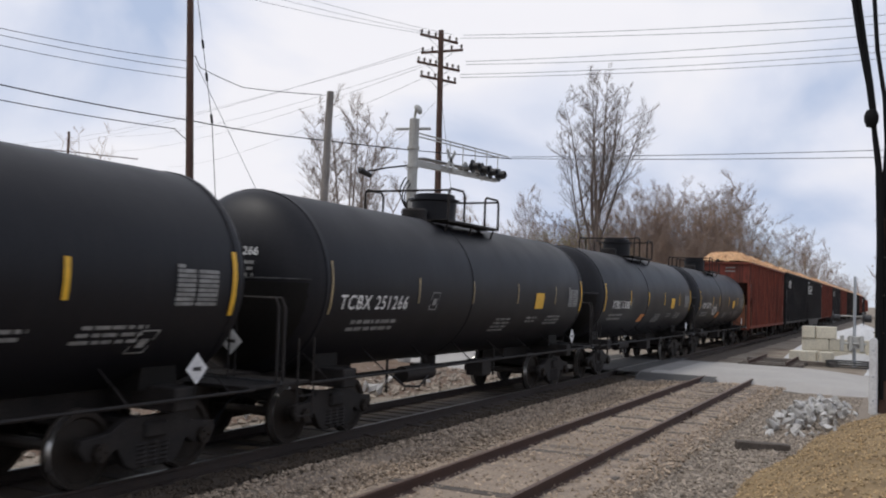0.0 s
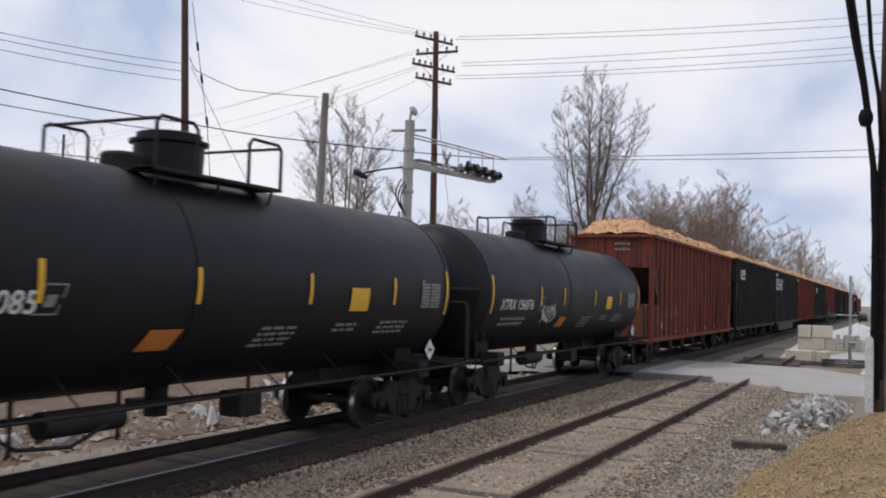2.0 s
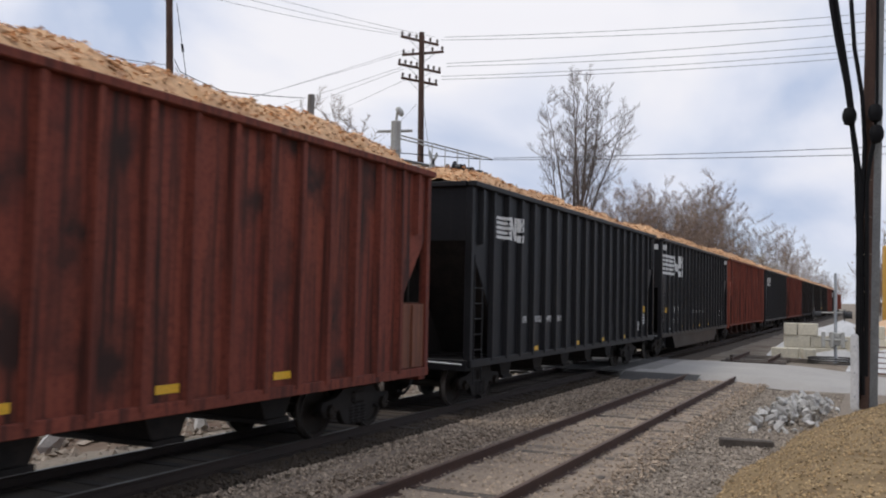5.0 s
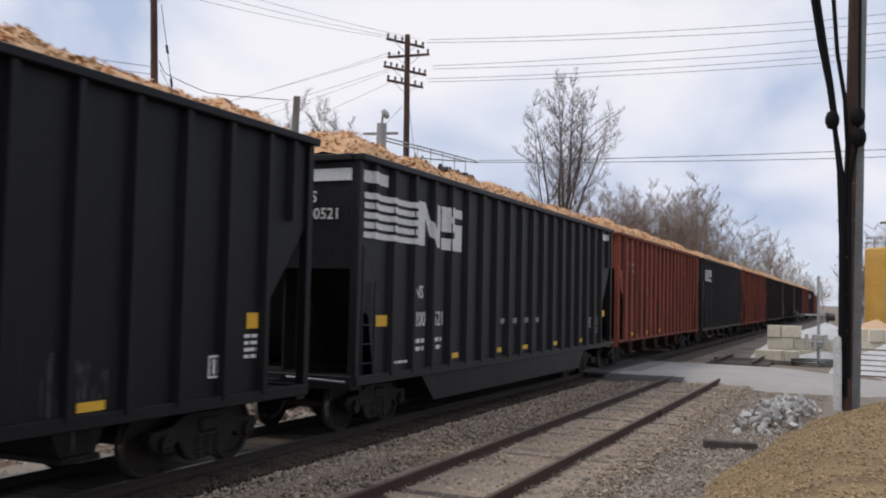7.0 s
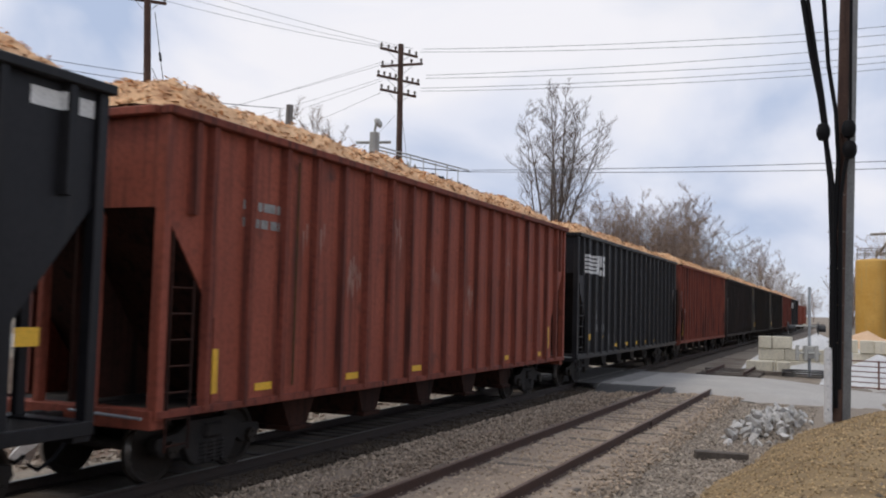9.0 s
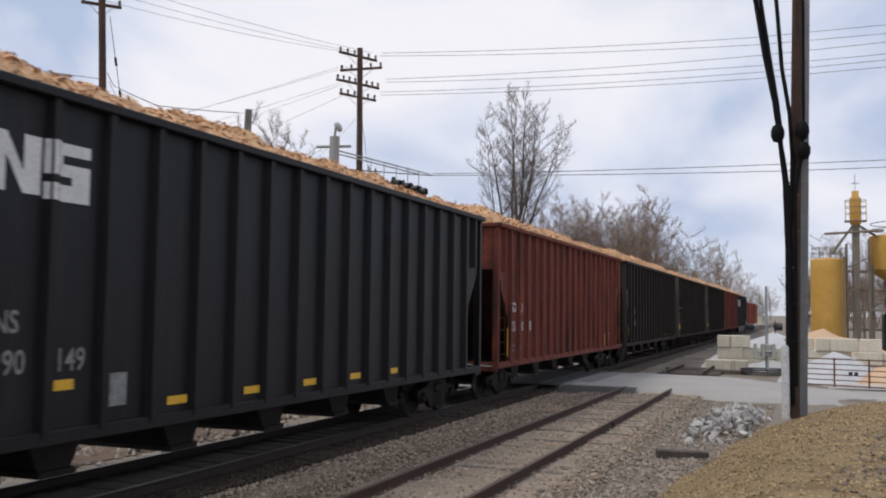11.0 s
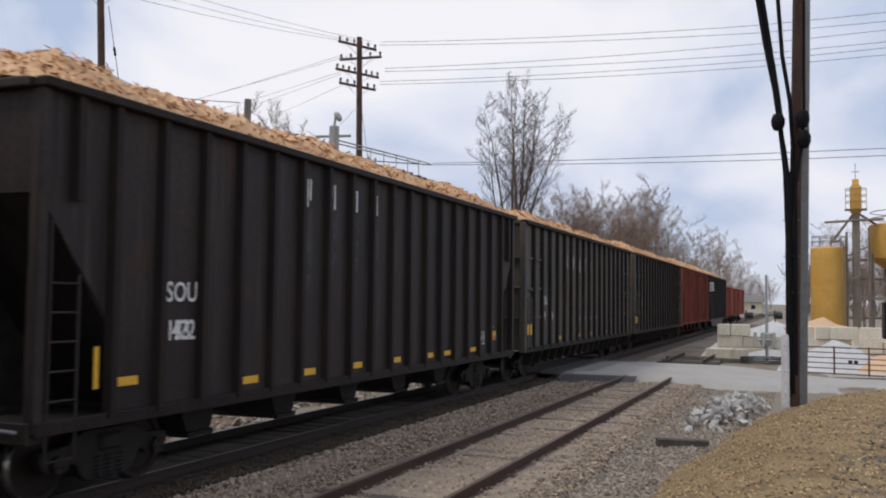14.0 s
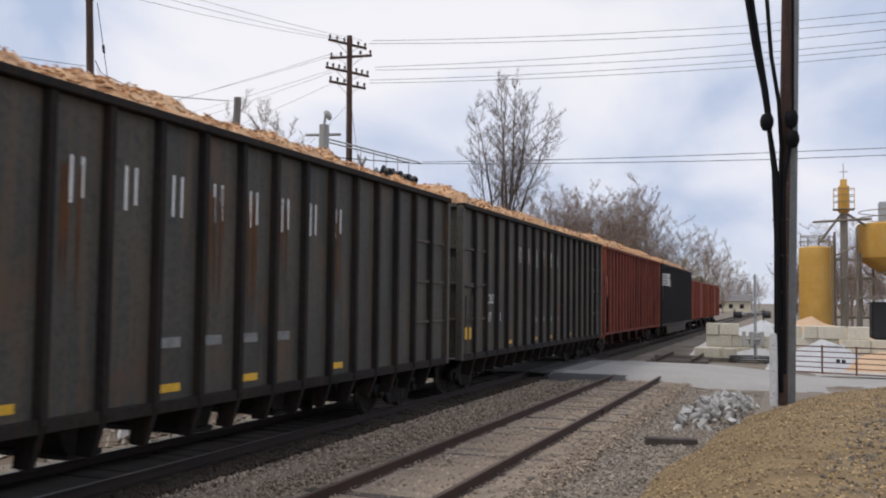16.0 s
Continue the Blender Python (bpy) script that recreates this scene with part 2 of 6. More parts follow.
M_LAMPBLK = material("black_lamp_housing", (0.015, 0.015, 0.016), (0.025, 0.025, 0.027), 0.5, 0, 3, 30, 0.03)
M_INSUL = material("brown_insulator", (0.05, 0.035, 0.03), (0.08, 0.05, 0.04), 0.3, 0, 3, 30, 0.0)
M_SILO = material("yellow_silo_paint", (0.6014, 0.323, 0.055), (0.6984, 0.4085, 0.1), 0.7, 0, 0.8, 20, 0.06, streak=(0.5044, 0.342, 0.12), streak_at=(0.52, 0.75), patch=(0.388, 0.228, 0.06), patch_at=(0.68, 0.76))
M_PLANT = material("dusty_plant_steel", (0.22, 0.19, 0.15), (0.30, 0.26, 0.21), 0.7, 0.2, 1.5, 25, 0.1, streak=(0.14, 0.10, 0.075))
M_GATE = material("rust_red_gate_pipe", (0.13, 0.055, 0.042), (0.17, 0.075, 0.055), 0.7, 0.1, 3, 30, 0.1)
M_WALLCREAM = material("cream_siding", (0.62, 0.56, 0.42), (0.68, 0.62, 0.48), 0.8, 0, 1, 20, 0.05)
M_ROOFGREY = material("grey_shingles", (0.17, 0.16, 0.155), (0.22, 0.21, 0.20), 0.9, 0, 2, 20, 0.3)
M_BARK = material("grey_brown_bark", (0.21, 0.165, 0.137), (0.29, 0.235, 0.20), 0.9, 0, 3, 20, 0.4, spread=0.2)
M_PALERED = material("scratched_pale_red", (0.34, 0.19, 0.15), (0.28, 0.13, 0.10), 0.75, 0, 3, 18, 0.0)
# Dark red with the shade of the open hopper ends put into the colour.
M_REDSHADE = material("shaded_dark_red", (0.028, 0.0133, 0.0105), (0.049, 0.0196, 0.0133), 0.8, 0, 1.0, 14, 0.1, streak=(0.0084, 0.0056, 0.0049), streak_at=(0.5, 0.7), spec=0.15)
M_BARKDARK = material("dark_brown_bark", (0.135, 0.105, 0.089), (0.20, 0.16, 0.135), 0.9, 0, 3, 20, 0.4)
M_TWIG = material("bare_twigs", (0.2419, 0.1747, 0.1344), (0.3226, 0.2419, 0.1926), 0.9, 0, 3, 20, 0.0, spread=0.2)
M_BUD = material("reddish_buds", (0.38, 0.25, 0.165), (0.46, 0.32, 0.22), 0.9, 0, 1, 20, 0.0, spread=0.25)
M_BUDGREEN = material("olive_buds", (0.21, 0.185, 0.085), (0.27, 0.235, 0.12), 0.9, 0, 1, 20, 0.0, spread=0.25)
M_EVERGREEN = material("dark_evergreen", (0.045, 0.058, 0.045), (0.07, 0.082, 0.065), 0.9, 0, 1, 20, 0.0, spread=0.25)
M_GLASS = material("dark_window_glass", (0.02, 0.022, 0.025), (0.03, 0.032, 0.036), 0.1, 0, 1, 20, 0.0)


# ---- mesh helpers ----
def finish(bm, crease=0.6):
    bm.normal_update()
    for f in bm.faces:
        f.smooth = True
    for e in bm.edges:
        if len(e.link_faces) == 2 and e.calc_face_angle(0) > crease:
            e.smooth = False
    me = bpy.data.meshes.new("mesh")
    bm.to_mesh(me)
    bm.free()
    return me


def part(name, bm, mat, parent=None, label="", at=None):
    """One mesh object; bm: a bmesh, or a mesh to share."""
    me = bm if isinstance(bm, bpy.types.Mesh) else finish(bm)
    if mat and not me.materials:
        me.materials.append(mat)
    me.name = name
    ob = new(name, me)
    if parent:
        ob.parent = parent
    if at is not None:
        ob.matrix_basis = at
    if label:
        tagged(ob, label)
    return ob


def thing(name, label, category, at=None, group="", kind=""):
    ob = new(name)
    if at is not None:
        ob.matrix_basis = at
    return tagged(ob, label, category, group, kind)


def box(bm, x0, y0, z0, x1, y1, z1, bevel=0.0, m=None):
    r = bmesh.ops.create_cube(bm, size=1.0)
    vs = r["verts"]
    for v in vs:
        v.co = Vector((x0 + (v.co.x + 0.5) * (x1 - x0), y0 + (v.co.y + 0.5) * (y1 - y0), z0 + (v.co.z + 0.5) * (z1 - z0)))
    if bevel:
        es = list({e for v in vs for e in v.link_edges})
        r = bmesh.ops.bevel(bm, geom=es, offset=bevel, segments=1, affect="EDGES", profile=0.5)
        vs = list({v for f in r["faces"] for v in f.verts} | {v for v in vs if v.is_valid})
    if m is not None:
        bmesh.ops.transform(bm, matrix=m, verts=[v for v in vs if v.is_valid])
    return bm


def B(*a, **k):
    return box(bmesh.new(), *a, **k)


def rod(bm, p, q, r, r2=None, seg=8):
    """A round bar from p to q."""
    p, q = Vector(p), Vector(q)
    d = q - p
    ln = d.length
    m = Matrix.Translation(p) @ d.to_track_quat("Z", "Y").to_matrix().to_4x4()
    rings = []
    for z, rr in ((0, r), (ln, r if r2 is None else r2)):
        rings.append([bm.verts.new(m @ Vector((rr * math.cos(2 * math.pi * i / seg), rr * math.sin(2 * math.pi * i / seg), z))) for i in range(seg)])
    for i in range(seg):
        j = (i + 1) % seg
        bm.faces.new((rings[0][i], rings[0][j], rings[1][j], rings[1][i]))
    bm.faces.new(rings[0][::-1])
    bm.faces.new(rings[1])
    return bm


def pipe(bm, pts, r, seg=6):
    """A round pipe through points."""
    pts = [Vector(p) for p in pts]
    prev = None
    for i, p in enumerate(pts):
        d = (pts[min(i + 1, len(pts) - 1)] - pts[max(i - 1, 0)]).normalized()
        up = Vector((0, 0, 1)) if abs(d.z) < 0.9 else Vector((1, 0, 0))
        a = d.cross(up).normalized()
        b = a.cross(d)
        if prev:
            k = max(range(seg), key=lambda s: (a * math.cos(2 * math.pi * s / seg) + b * math.sin(2 * math.pi * s / seg)).dot(axis))
        else:
            k = 0
        axis = a * math.cos(2 * math.pi * k / seg) + b * math.sin(2 * math.pi * k / seg)
        ring = [bm.verts.new(p + r * (a * math.cos(2 * math.pi * (s + k) / seg) + b * math.sin(2 * math.pi * (s + k) / seg))) for s in range(seg)]
        if prev:
            for s in range(seg):
                bm.faces.new((prev[s], prev[(s + 1) % seg], ring[(s + 1) % seg], ring[s]))
        else:
            bm.faces.new(ring[::-1])
        prev = ring
    bm.faces.new(prev)
    bmesh.ops.recalc_face_normals(bm, faces=bm.faces[:])
    return bm


def lathe(bm, prof, seg=32, m=None):
    """Turns (radius, height) points round z."""
    rings = []
    for r, z in prof:
        rings.append([bm.verts.new((r * math.cos(2 * math.pi * i / seg), r * math.sin(2 * math.pi * i / seg), z)) for i in range(seg)] if r > 1e-5 else [bm.verts.new((0, 0, z))])
    for a, b in zip(rings, rings[1:]):
        for i in range(seg):
            j = (i + 1) % seg
            if len(a) == 1 and len(b) > 1:
                bm.faces.new((a[0], b[j], b[i]))
            elif len(b) == 1 and len(a) > 1:
                bm.faces.new((a[i], a[j], b[0]))
            elif len(a) > 1:
                bm.faces.new((a[i], a[j], b[j], b[i]))
    if m is not None:
        bmesh.ops.transform(bm, matrix=m, verts=[v for r in rings for v in r])
    return bm


def prism(bm, poly, x0, x1):
    """A (y, z) outline carried from x0 to x1."""
    a = [bm.verts.new((x0, y, z)) for y, z in poly]
    b = [bm.verts.new((x1, y, z)) for y, z in poly]
    n = len(poly)
    fs = [bm.faces.new(a), bm.faces.new(b[::-1])]
    for i in range(n):
        fs.append(bm.faces.new((a[i], b[i], b[(i + 1) % n], a[(i + 1) % n])))
    bmesh.ops.recalc_face_normals(bm, faces=fs)
    return bm


def mesh_of(verts, faces):
    me = bpy.data.meshes.new("mesh")
    me.from_pydata(verts, [], faces)
    me.update()
    return me


def letters(text, size, slant=0.0, tall=1.0, gap=1.0):
    """The flat mesh of a word: points (u, v), centred upright on the line, and faces."""
    cu = bpy.data.curves.new("word", "FONT")
    cu.body, cu.size, cu.shear, cu.resolution_u, cu.space_character = text, size, slant, 3, gap
    cu.offset = size * 0.014
    ob = new("word", cu)
    me = bpy.data.meshes.new_from_object(ob.evaluated_get(bpy.context.evaluated_depsgraph_get()))
    vs = [(v.co.x, v.co.y * tall) for v in me.vertices]
    fs = [tuple(p.vertices) for p in me.polygons]
    bpy.data.objects.remove(ob)
    bpy.data.meshes.remove(me)
    bpy.data.curves.remove(cu)
    return vs, fs


def stones(count, place, size, seed):
    """Many loose stones in one mesh; place(rng, n) gives x, y, z."""
    rng = np.random.default_rng(seed)
    p = place(rng, count)
    s = rng.uniform(size[0], size[1], (count, 1, 1))
    base = np.array([(1, 0, 0), (0, 1, 0), (-1, 0, 0), (0, -1, 0), (0, 0, 1), (0, 0, -1)], float)
    v = base[None] * rng.uniform(0.55, 1.1, (count, 6, 3)) + rng.uniform(-0.28, 0.28, (count, 6, 3))
    a = rng.uniform(0, 6.28, count)
    c, sn = np.cos(a), np.sin(a)
    x = v[:, :, 0] * c[:, None] - v[:, :, 1] * sn[:, None]
    y = v[:, :, 0] * sn[:, None] + v[:, :, 1] * c[:, None]
    v = np.stack([x, y, v[:, :, 2] * 0.75], -1) * s + p[:, None, :]
    tri = np.array([(0, 1, 4), (1, 2, 4), (2, 3, 4), (3, 0, 4), (1, 0, 5), (2, 1, 5), (3, 2, 5), (0, 3, 5)])
    f = (np.arange(count)[:, None, None] * 6 + tri[None]).reshape(-1, 3)
    me = bpy.data.meshes.new("mesh")
    me.from_pydata(v.reshape(-1, 3).tolist(), [], f.tolist())
    me.update()
    return me


# ---- the ground, the tracks and the road ----
XM, XS = -9.35, -4.95          # centre lines of the main track and the siding
G0 = -0.30                     # general ground level


def smooth(a, b, v):
    t = min(1.0, max(0.0, (v - a) / (b - a)))
    return t * t * (3 - 2 * t)


def bank_z(x, y):
    """The earth bank on which the camera stands."""
    foot = -3.05 + 0.075 * (y - 10) + 0.25 * noise.noise((y * 0.35, 1.7, 0))
    rise = smooth(foot, foot + 3.2, x)
    crest = 0.85 + 0.10 * noise.noise((x * 0.3, y * 0.3, 4)) - 0.30 * smooth(12, 21, y)
    crest += 0.25 * smooth(0.6, 2.6, x) * smooth(12, 18, y)
    fall = 1 - smooth(22.0, 26.5, y)
    return G0 - 0.12 + (crest - G0 + 0.12) * rise * fall + 0.035 * noise.noise((x * 1.7, y * 1.7, 9)) + 0.02 * noise.noise((x * 5, y * 5, 2))


def grid(xs, ys, z):
    vs = [(x, y, z(x, y)) for y in ys for x in xs]
    n = len(xs)
    fs = [(j * n + i, j * n + i + 1, (j + 1) * n + i + 1, (j + 1) * n + i) for j in range(len(ys) - 1) for i in range(n - 1)]
    me = mesh_of(vs, fs)
    for p in me.polygons:
        p.use_smooth = True
    return me


def ground_z(x, y):
    d = math.hypot(x, y - 20)
    return G0 - 0.02 + 0.05 * noise.noise((x * 0.4, y * 0.4, 0)) * (d < 90) - 0.15 * smooth(2, 4, abs(x - XM)) * (x < XM)


gx = [-3000, -800, -200, -90, -60] + [-45 + i * 0.9 for i in range(80)] + [35, 60, 120, 500, 3000]
gy = [-1500, -300, -60] + [-20 + i * 1.0 for i in range(110)] + [100, 125, 160, 220, 300, 450, 900, 3500]
part("ground", grid(gx, gy, ground_z), M_GROUND)
tagged(bpy.data.objects["ground"], "bare brown-grey gravelly ground beside the railway", "ground", kind="structure")


def bed(name, xc, half, y0, y1, top, mat, label):
    xs = [xc + k for k in (-half - 0.9, -half - 0.4, -half, -half * 0.5, 0, half * 0.5, half, half + 0.4, half + 0.9)]
    ys = [y0 + i * 0.7 for i in range(int((y1 - y0) / 0.7) + 1)]
    z = lambda x, y: top - 0.30 * smooth(half, half + 0.9, abs(x - xc)) + 0.025 * noise.noise((x * 3, y * 3, 3))
    return tagged(part(name, grid(xs, ys, z), mat), label, "ballast", kind="structure")


bed("ballast_bed", XM, 1.35, -16, 330, -0.165, M_OILSHADE, "oil-stained ballast under the main track, darkened for train shade")
bed("ballast_bed", XS, 1.25, 2, 33.6, -0.150, M_BALLAST, "pale brown crushed-stone ballast under the siding")
between = grid([XM + 1.75 + i * 0.35 for i in range(8)], [-4 + i * 0.8 for i in range(47)], lambda x, y: -0.215 + 0.04 * noise.noise((x * 2, y * 2, 5)))
tagged(part("ballast_strip", between, M_BALLAST), "loose pale ballast between the two tracks", "ballast", kind="structure")
grey = grid([-3.6 + i * 0.4 for i in range(12)], [3 + i * 0.8 for i in range(36)], lambda x, y: -0.262 + 0.03 * noise.noise((x * 2, y * 2, 7)))
tagged(part("gravel_strip", grey, M_GREYBANK), "grey gravel strip beside the siding", "gravel", kind="structure")
left_dirt = grid([-30 + i * 0.6 for i in range(31)], [-6 + i * 1.0 for i in range(38)], lambda x, y: -0.36 + 0.10 * noise.noise((x * 0.5, y * 0.5, 2)) + 0.05 * noise.noise((x * 2, y * 2, 3)) + 0.35 * smooth(-14, -20, x))
tagged(part("dirt_strip", left_dirt, M_DIRT), "rough brown dirt strip behind the main track", "dirt", kind="structure")

bank = grid([-3.6 + i * 0.16 for i in range(80)], [-4.0 + i * 0.22 for i in range(144)], bank_z)
bank.materials.append(M_BANK)
tagged(part("earth_bank", bank, None), "tan earth bank scattered with pebbles and dry grass", "bank", kind="structure")


def on_bank(rng, n):
    x, y = rng.uniform(-3.0, 5.0, n), 5.0 + 20 * rng.uniform(0, 1, n) ** 1.2
    z = np.array([bank_z(a, b) for a, b in zip(x, y)]) + 0.004
    z[z < G0 + 0.02] -= 0.5
    return np.stack([x, y, z], 1)


def on_far_bank(rng, n):
    """Places on the bank's stonier side, thinning out towards the tan earth."""
    y = 6.0 + 18 * rng.uniform(0, 1, n) ** 1.2
    x = 0.2 + 0.11 * (y - 8) + rng.uniform(0, 1, n) ** 0.55 * 4.0 - 0.2
    z = np.array([bank_z(a, b) for a, b in zip(x, y)]) + 0.004
    return np.stack([x, y, z], 1)


def on_strip(x0, x1, y0, y1, z):
    return lambda rng, n: np.stack([rng.uniform(x0, x1, n), y0 + (y1 - y0) * rng.uniform(0, 1, n) ** 1.35, z + rng.uniform(-0.012, 0.02, n)], 1)


tagged(part("bank_pebbles", stones(34000, on_bank, (0.009, 0.028), 1), M_BANKSTONE), "tan and pale pebbles lying on the bank", "pebbles", kind="stuff")
tagged(part("bank_stones", stones(22000, on_far_bank, (0.014, 0.045), 11), M_BANKGREY), "grey-brown stones on the bank's side by the pole", "pebbles", kind="stuff")
tagged(part("ballast_stones", stones(19000, on_strip(XM + 1.45, XS - 1.25, 3, 34, -0.21), (0.022, 0.052), 2), M_STONE), "loose crushed stones between the tracks", "ballast", kind="stuff")
tagged(part("ballast_stones", stones(14000, on_strip(XS - 2.0, XS + 1.9, 3, 33, -0.158), (0.02, 0.05), 3), M_STONE), "crushed stones round the siding ties", "ballast", kind="stuff")
tagged(part("gravel_stones", stones(24000, on_strip(XS + 1.2, -0.9, 5, 30, -0.25), (0.018, 0.05), 5), M_GSTONE), "loose grey gravel beside the siding", "gravel", kind="stuff")
tagged(part("ballast_stones", stones(6000, on_strip(XM + 0.95, XM + 1.5, 2, 33, -0.165), (0.02, 0.05), 6), M_OILSHADE), "oily stones along the main track, darkened for train shade", "ballast", kind="stuff")
tagged(part("rubble_stones", stones(2600, on_strip(-17, XM - 2.0, 0, 31, -0.34), (0.03, 0.15), 8), M_GSTONE), "broken grey rubble in the dirt", "rubble", kind="stuff")


def rail_mesh(y0, y1):
    half = [(0.037, 0.0), (0.037, -0.03), (0.011, -0.045), (0.010, -0.135), (0.070, -0.152), (0.070, -0.165)]
    sec = [(x, z) for x, z in half] + [(-x, z) for x, z in reversed(half)]
    n = max(1, int((y1 - y0) / 8))
    vs, fs = [], []
    for k in range(n + 1):
        y = y0 + (y1 - y0) * k / n
        vs += [(x, y, z) for x, z in sec]
    m = len(sec)
    for k in range(n):
        for i in range(m):
            j = (i + 1) % m
            fs.append((k * m + i, (k + 1) * m + i, (k + 1) * m + j, k * m + j))
    fs += [tuple(range(m)), tuple(range(n * m, n * m + m))[::-1]]
    return mesh_of(vs, fs)


def track(name, xc, y0, y1, label, top_mat, tie_y, tie_parts, side_mat=M_RAILSIDE, tie_mat=M_TIE):
    t = thing(name, label, "track", kind="structure")
    for s in (-1, 1):
        r = part("rail", rail_mesh(y0, y1), side_mat, t)
        r.location = (xc + s * 0.754, 0, 0)
        h = part("rail_head", B(-0.033, y0, 0.0005, 0.033, y1, 0.004), top_mat, r, "running surface of the rail")
    tie = finish(B(-1.28, -0.11, -0.30, 1.28, 0.11, -0.147, bevel=0.012))
    tie.materials.append(tie_mat)
    plate = finish(B(-0.10, -0.09, -0.147, 0.10, 0.09, -0.135))
    plate.materials.append(side_mat)
    k, y = 0, tie_y[0]
    rest = bmesh.new()
    r = random.Random(5)
    while y < tie_y[1]:
        if k < tie_parts:
            o = part("tie", tie, None, t, at=pose(xc + r.uniform(-0.05, 0.05), y + r.uniform(-0.03, 0.03), r.uniform(-0.02, 0.012), 0, 0, r.uniform(-1, 1)))
            for s in (-0.754, 0.754):
                part("tie_plate", plate, None, o, at=pose(s, 0, 0))
        else:
            box(rest, xc - 1.28, y - 0.11, -0.3, xc + 1.28, y + 0.11, -0.15)
        k += 1
        y += 0.52
    if rest.verts:
        part("ties", rest, tie_mat, t)["kind"] = "stuff"
    else:
        rest.free()
    return t


# The main track takes the tie and rail colours darkened for train shade.
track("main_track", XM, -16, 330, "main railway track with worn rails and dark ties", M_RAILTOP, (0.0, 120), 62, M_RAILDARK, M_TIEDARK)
track("siding_track", XS, 2.0, 31.6, "disused siding with rusty rails half sunk in ballast", M_RAILRUST, (4.0, 31.4), 60)
track("siding_track", XS, 41.5, 47.5, "rusty siding rails beyond the level crossing", M_RAILRUST, (42, 47.4), 20)
joint = thing("rail_joint", "bolted rusty joint bar on the siding rail", "rail joint")
for s in (-0.045, 0.045):
    part("joint_bar", B(XS + 0.754 + s - 0.012, 21.4, -0.13, XS + 0.754 + s + 0.012, 22.1, -0.035, bevel=0.004), M_RAILSIDE, joint)


# the road over the level crossing: humped at the rails, falling away to the yard
def road_mid(x):
    return 35.0 + 0.22 * max(0, -x - 9) - 0.10 * max(0.0, x + 6.0)


def road_z(x, y):
    hump = smooth(-14.5, -11.5, x) * (1 - smooth(-3.6, 1.5, x))
    return -0.33 + 0.33 * hump + 0.008 * noise.noise((x, y, 0))


def road_mesh():
    xs = [-60 + i * 2 for i in range(20)] + [-20 + i * 0.5 for i in range(80)] + [20 + i * 4 for i in range(10)]
    vs, fs = [], []
    n = 12
    for x in xs:
        for k in range(n + 1):
            w = -4.1 + 8.2 * k / n
            edge = 0.16 * noise.noise((x * 0.8, k, 3)) if k in (0, n) else 0
            drop = -0.25 if k in (0, n) else 0.0
            y = road_mid(x) + w * (1 + 0.02 * max(0, x + 4)) + edge
            vs.append((x, y, road_z(x, y) + 0.02 + drop))
    for i in range(len(xs) - 1):
        for k in range(n):
            a = i * (n + 1) + k
            fs.append((a, a + n + 1, a + n + 2, a + 1))
    me = mesh_of(vs, fs)
    for p in me.polygons:
        p.use_smooth = True
    return me


road_me = road_mesh()
road_me.materials.append(M_ROAD)
road_me.materials.append(M_DARKROAD)
# Darker grey from x = -14 to about -7, across the main track.
for f in road_me.polygons:
    f.material_index = int(-14 < f.center.x < -7.0 + 0.10 * (f.center.y - 35))
tagged(part("road", road_me, None), "dusty grey asphalt road humped over the level crossing", "road", kind="structure")
for x0, x1 in ((XM - 0.68, XM + 0.68), (XM + 0.83, XM + 1.5), (XM - 1.5, XM - 0.83)):
    tagged(part("crossing_panel", B(x0, 30.6, 0.012, x1, 39.4, 0.034, bevel=0.006), M_RUBBER), "dark worn crossing panel set between the rails", "crossing panel", kind="structure")
tagged(part("crossing_skirt", grid([XM + 1.6 + i * 0.5 for i in range(6)], [30.0 + i * 0.3 for i in range(5)], lambda x, y: -0.20 + 0.20 * smooth(30.0, 31.2, y)), M_RUBBER), "dark patched asphalt edge of the crossing", "asphalt", kind="structure")
apron = grid([-0.6 + i * 1.5 for i in range(24)], [38.3 + i * 1.5 for i in range(8)], lambda x, y: -0.285 - 0.12 * (x < -0.5) + 0.02 * noise.noise((x, y, 0)))
tagged(part("yard_apron", apron, M_APRON), "pale stone-dust yard behind the gate", "yard", kind="structure")


# ---- the train: each car in its own space, y = 0 at its leading end, x > 0 the side towards the bank ----
SPEED = 11.67
WHEEL_R = 0.457
WHEELSETS = []
CARS = []

SIDEFRAME = [(-1.16, 0.50), (-1.13, 0.62), (-0.72, 0.66), (-0.45, 0.80), (0.45, 0.80), (0.72, 0.66), (1.13, 0.62), (1.16, 0.50), (1.05, 0.36),
             (0.74, 0.36), (0.60, 0.46), (0.46, 0.24), (0.34, 0.17), (-0.34, 0.17), (-0.46, 0.24), (-0.60, 0.46), (-0.74, 0.36), (-1.05, 0.36)]


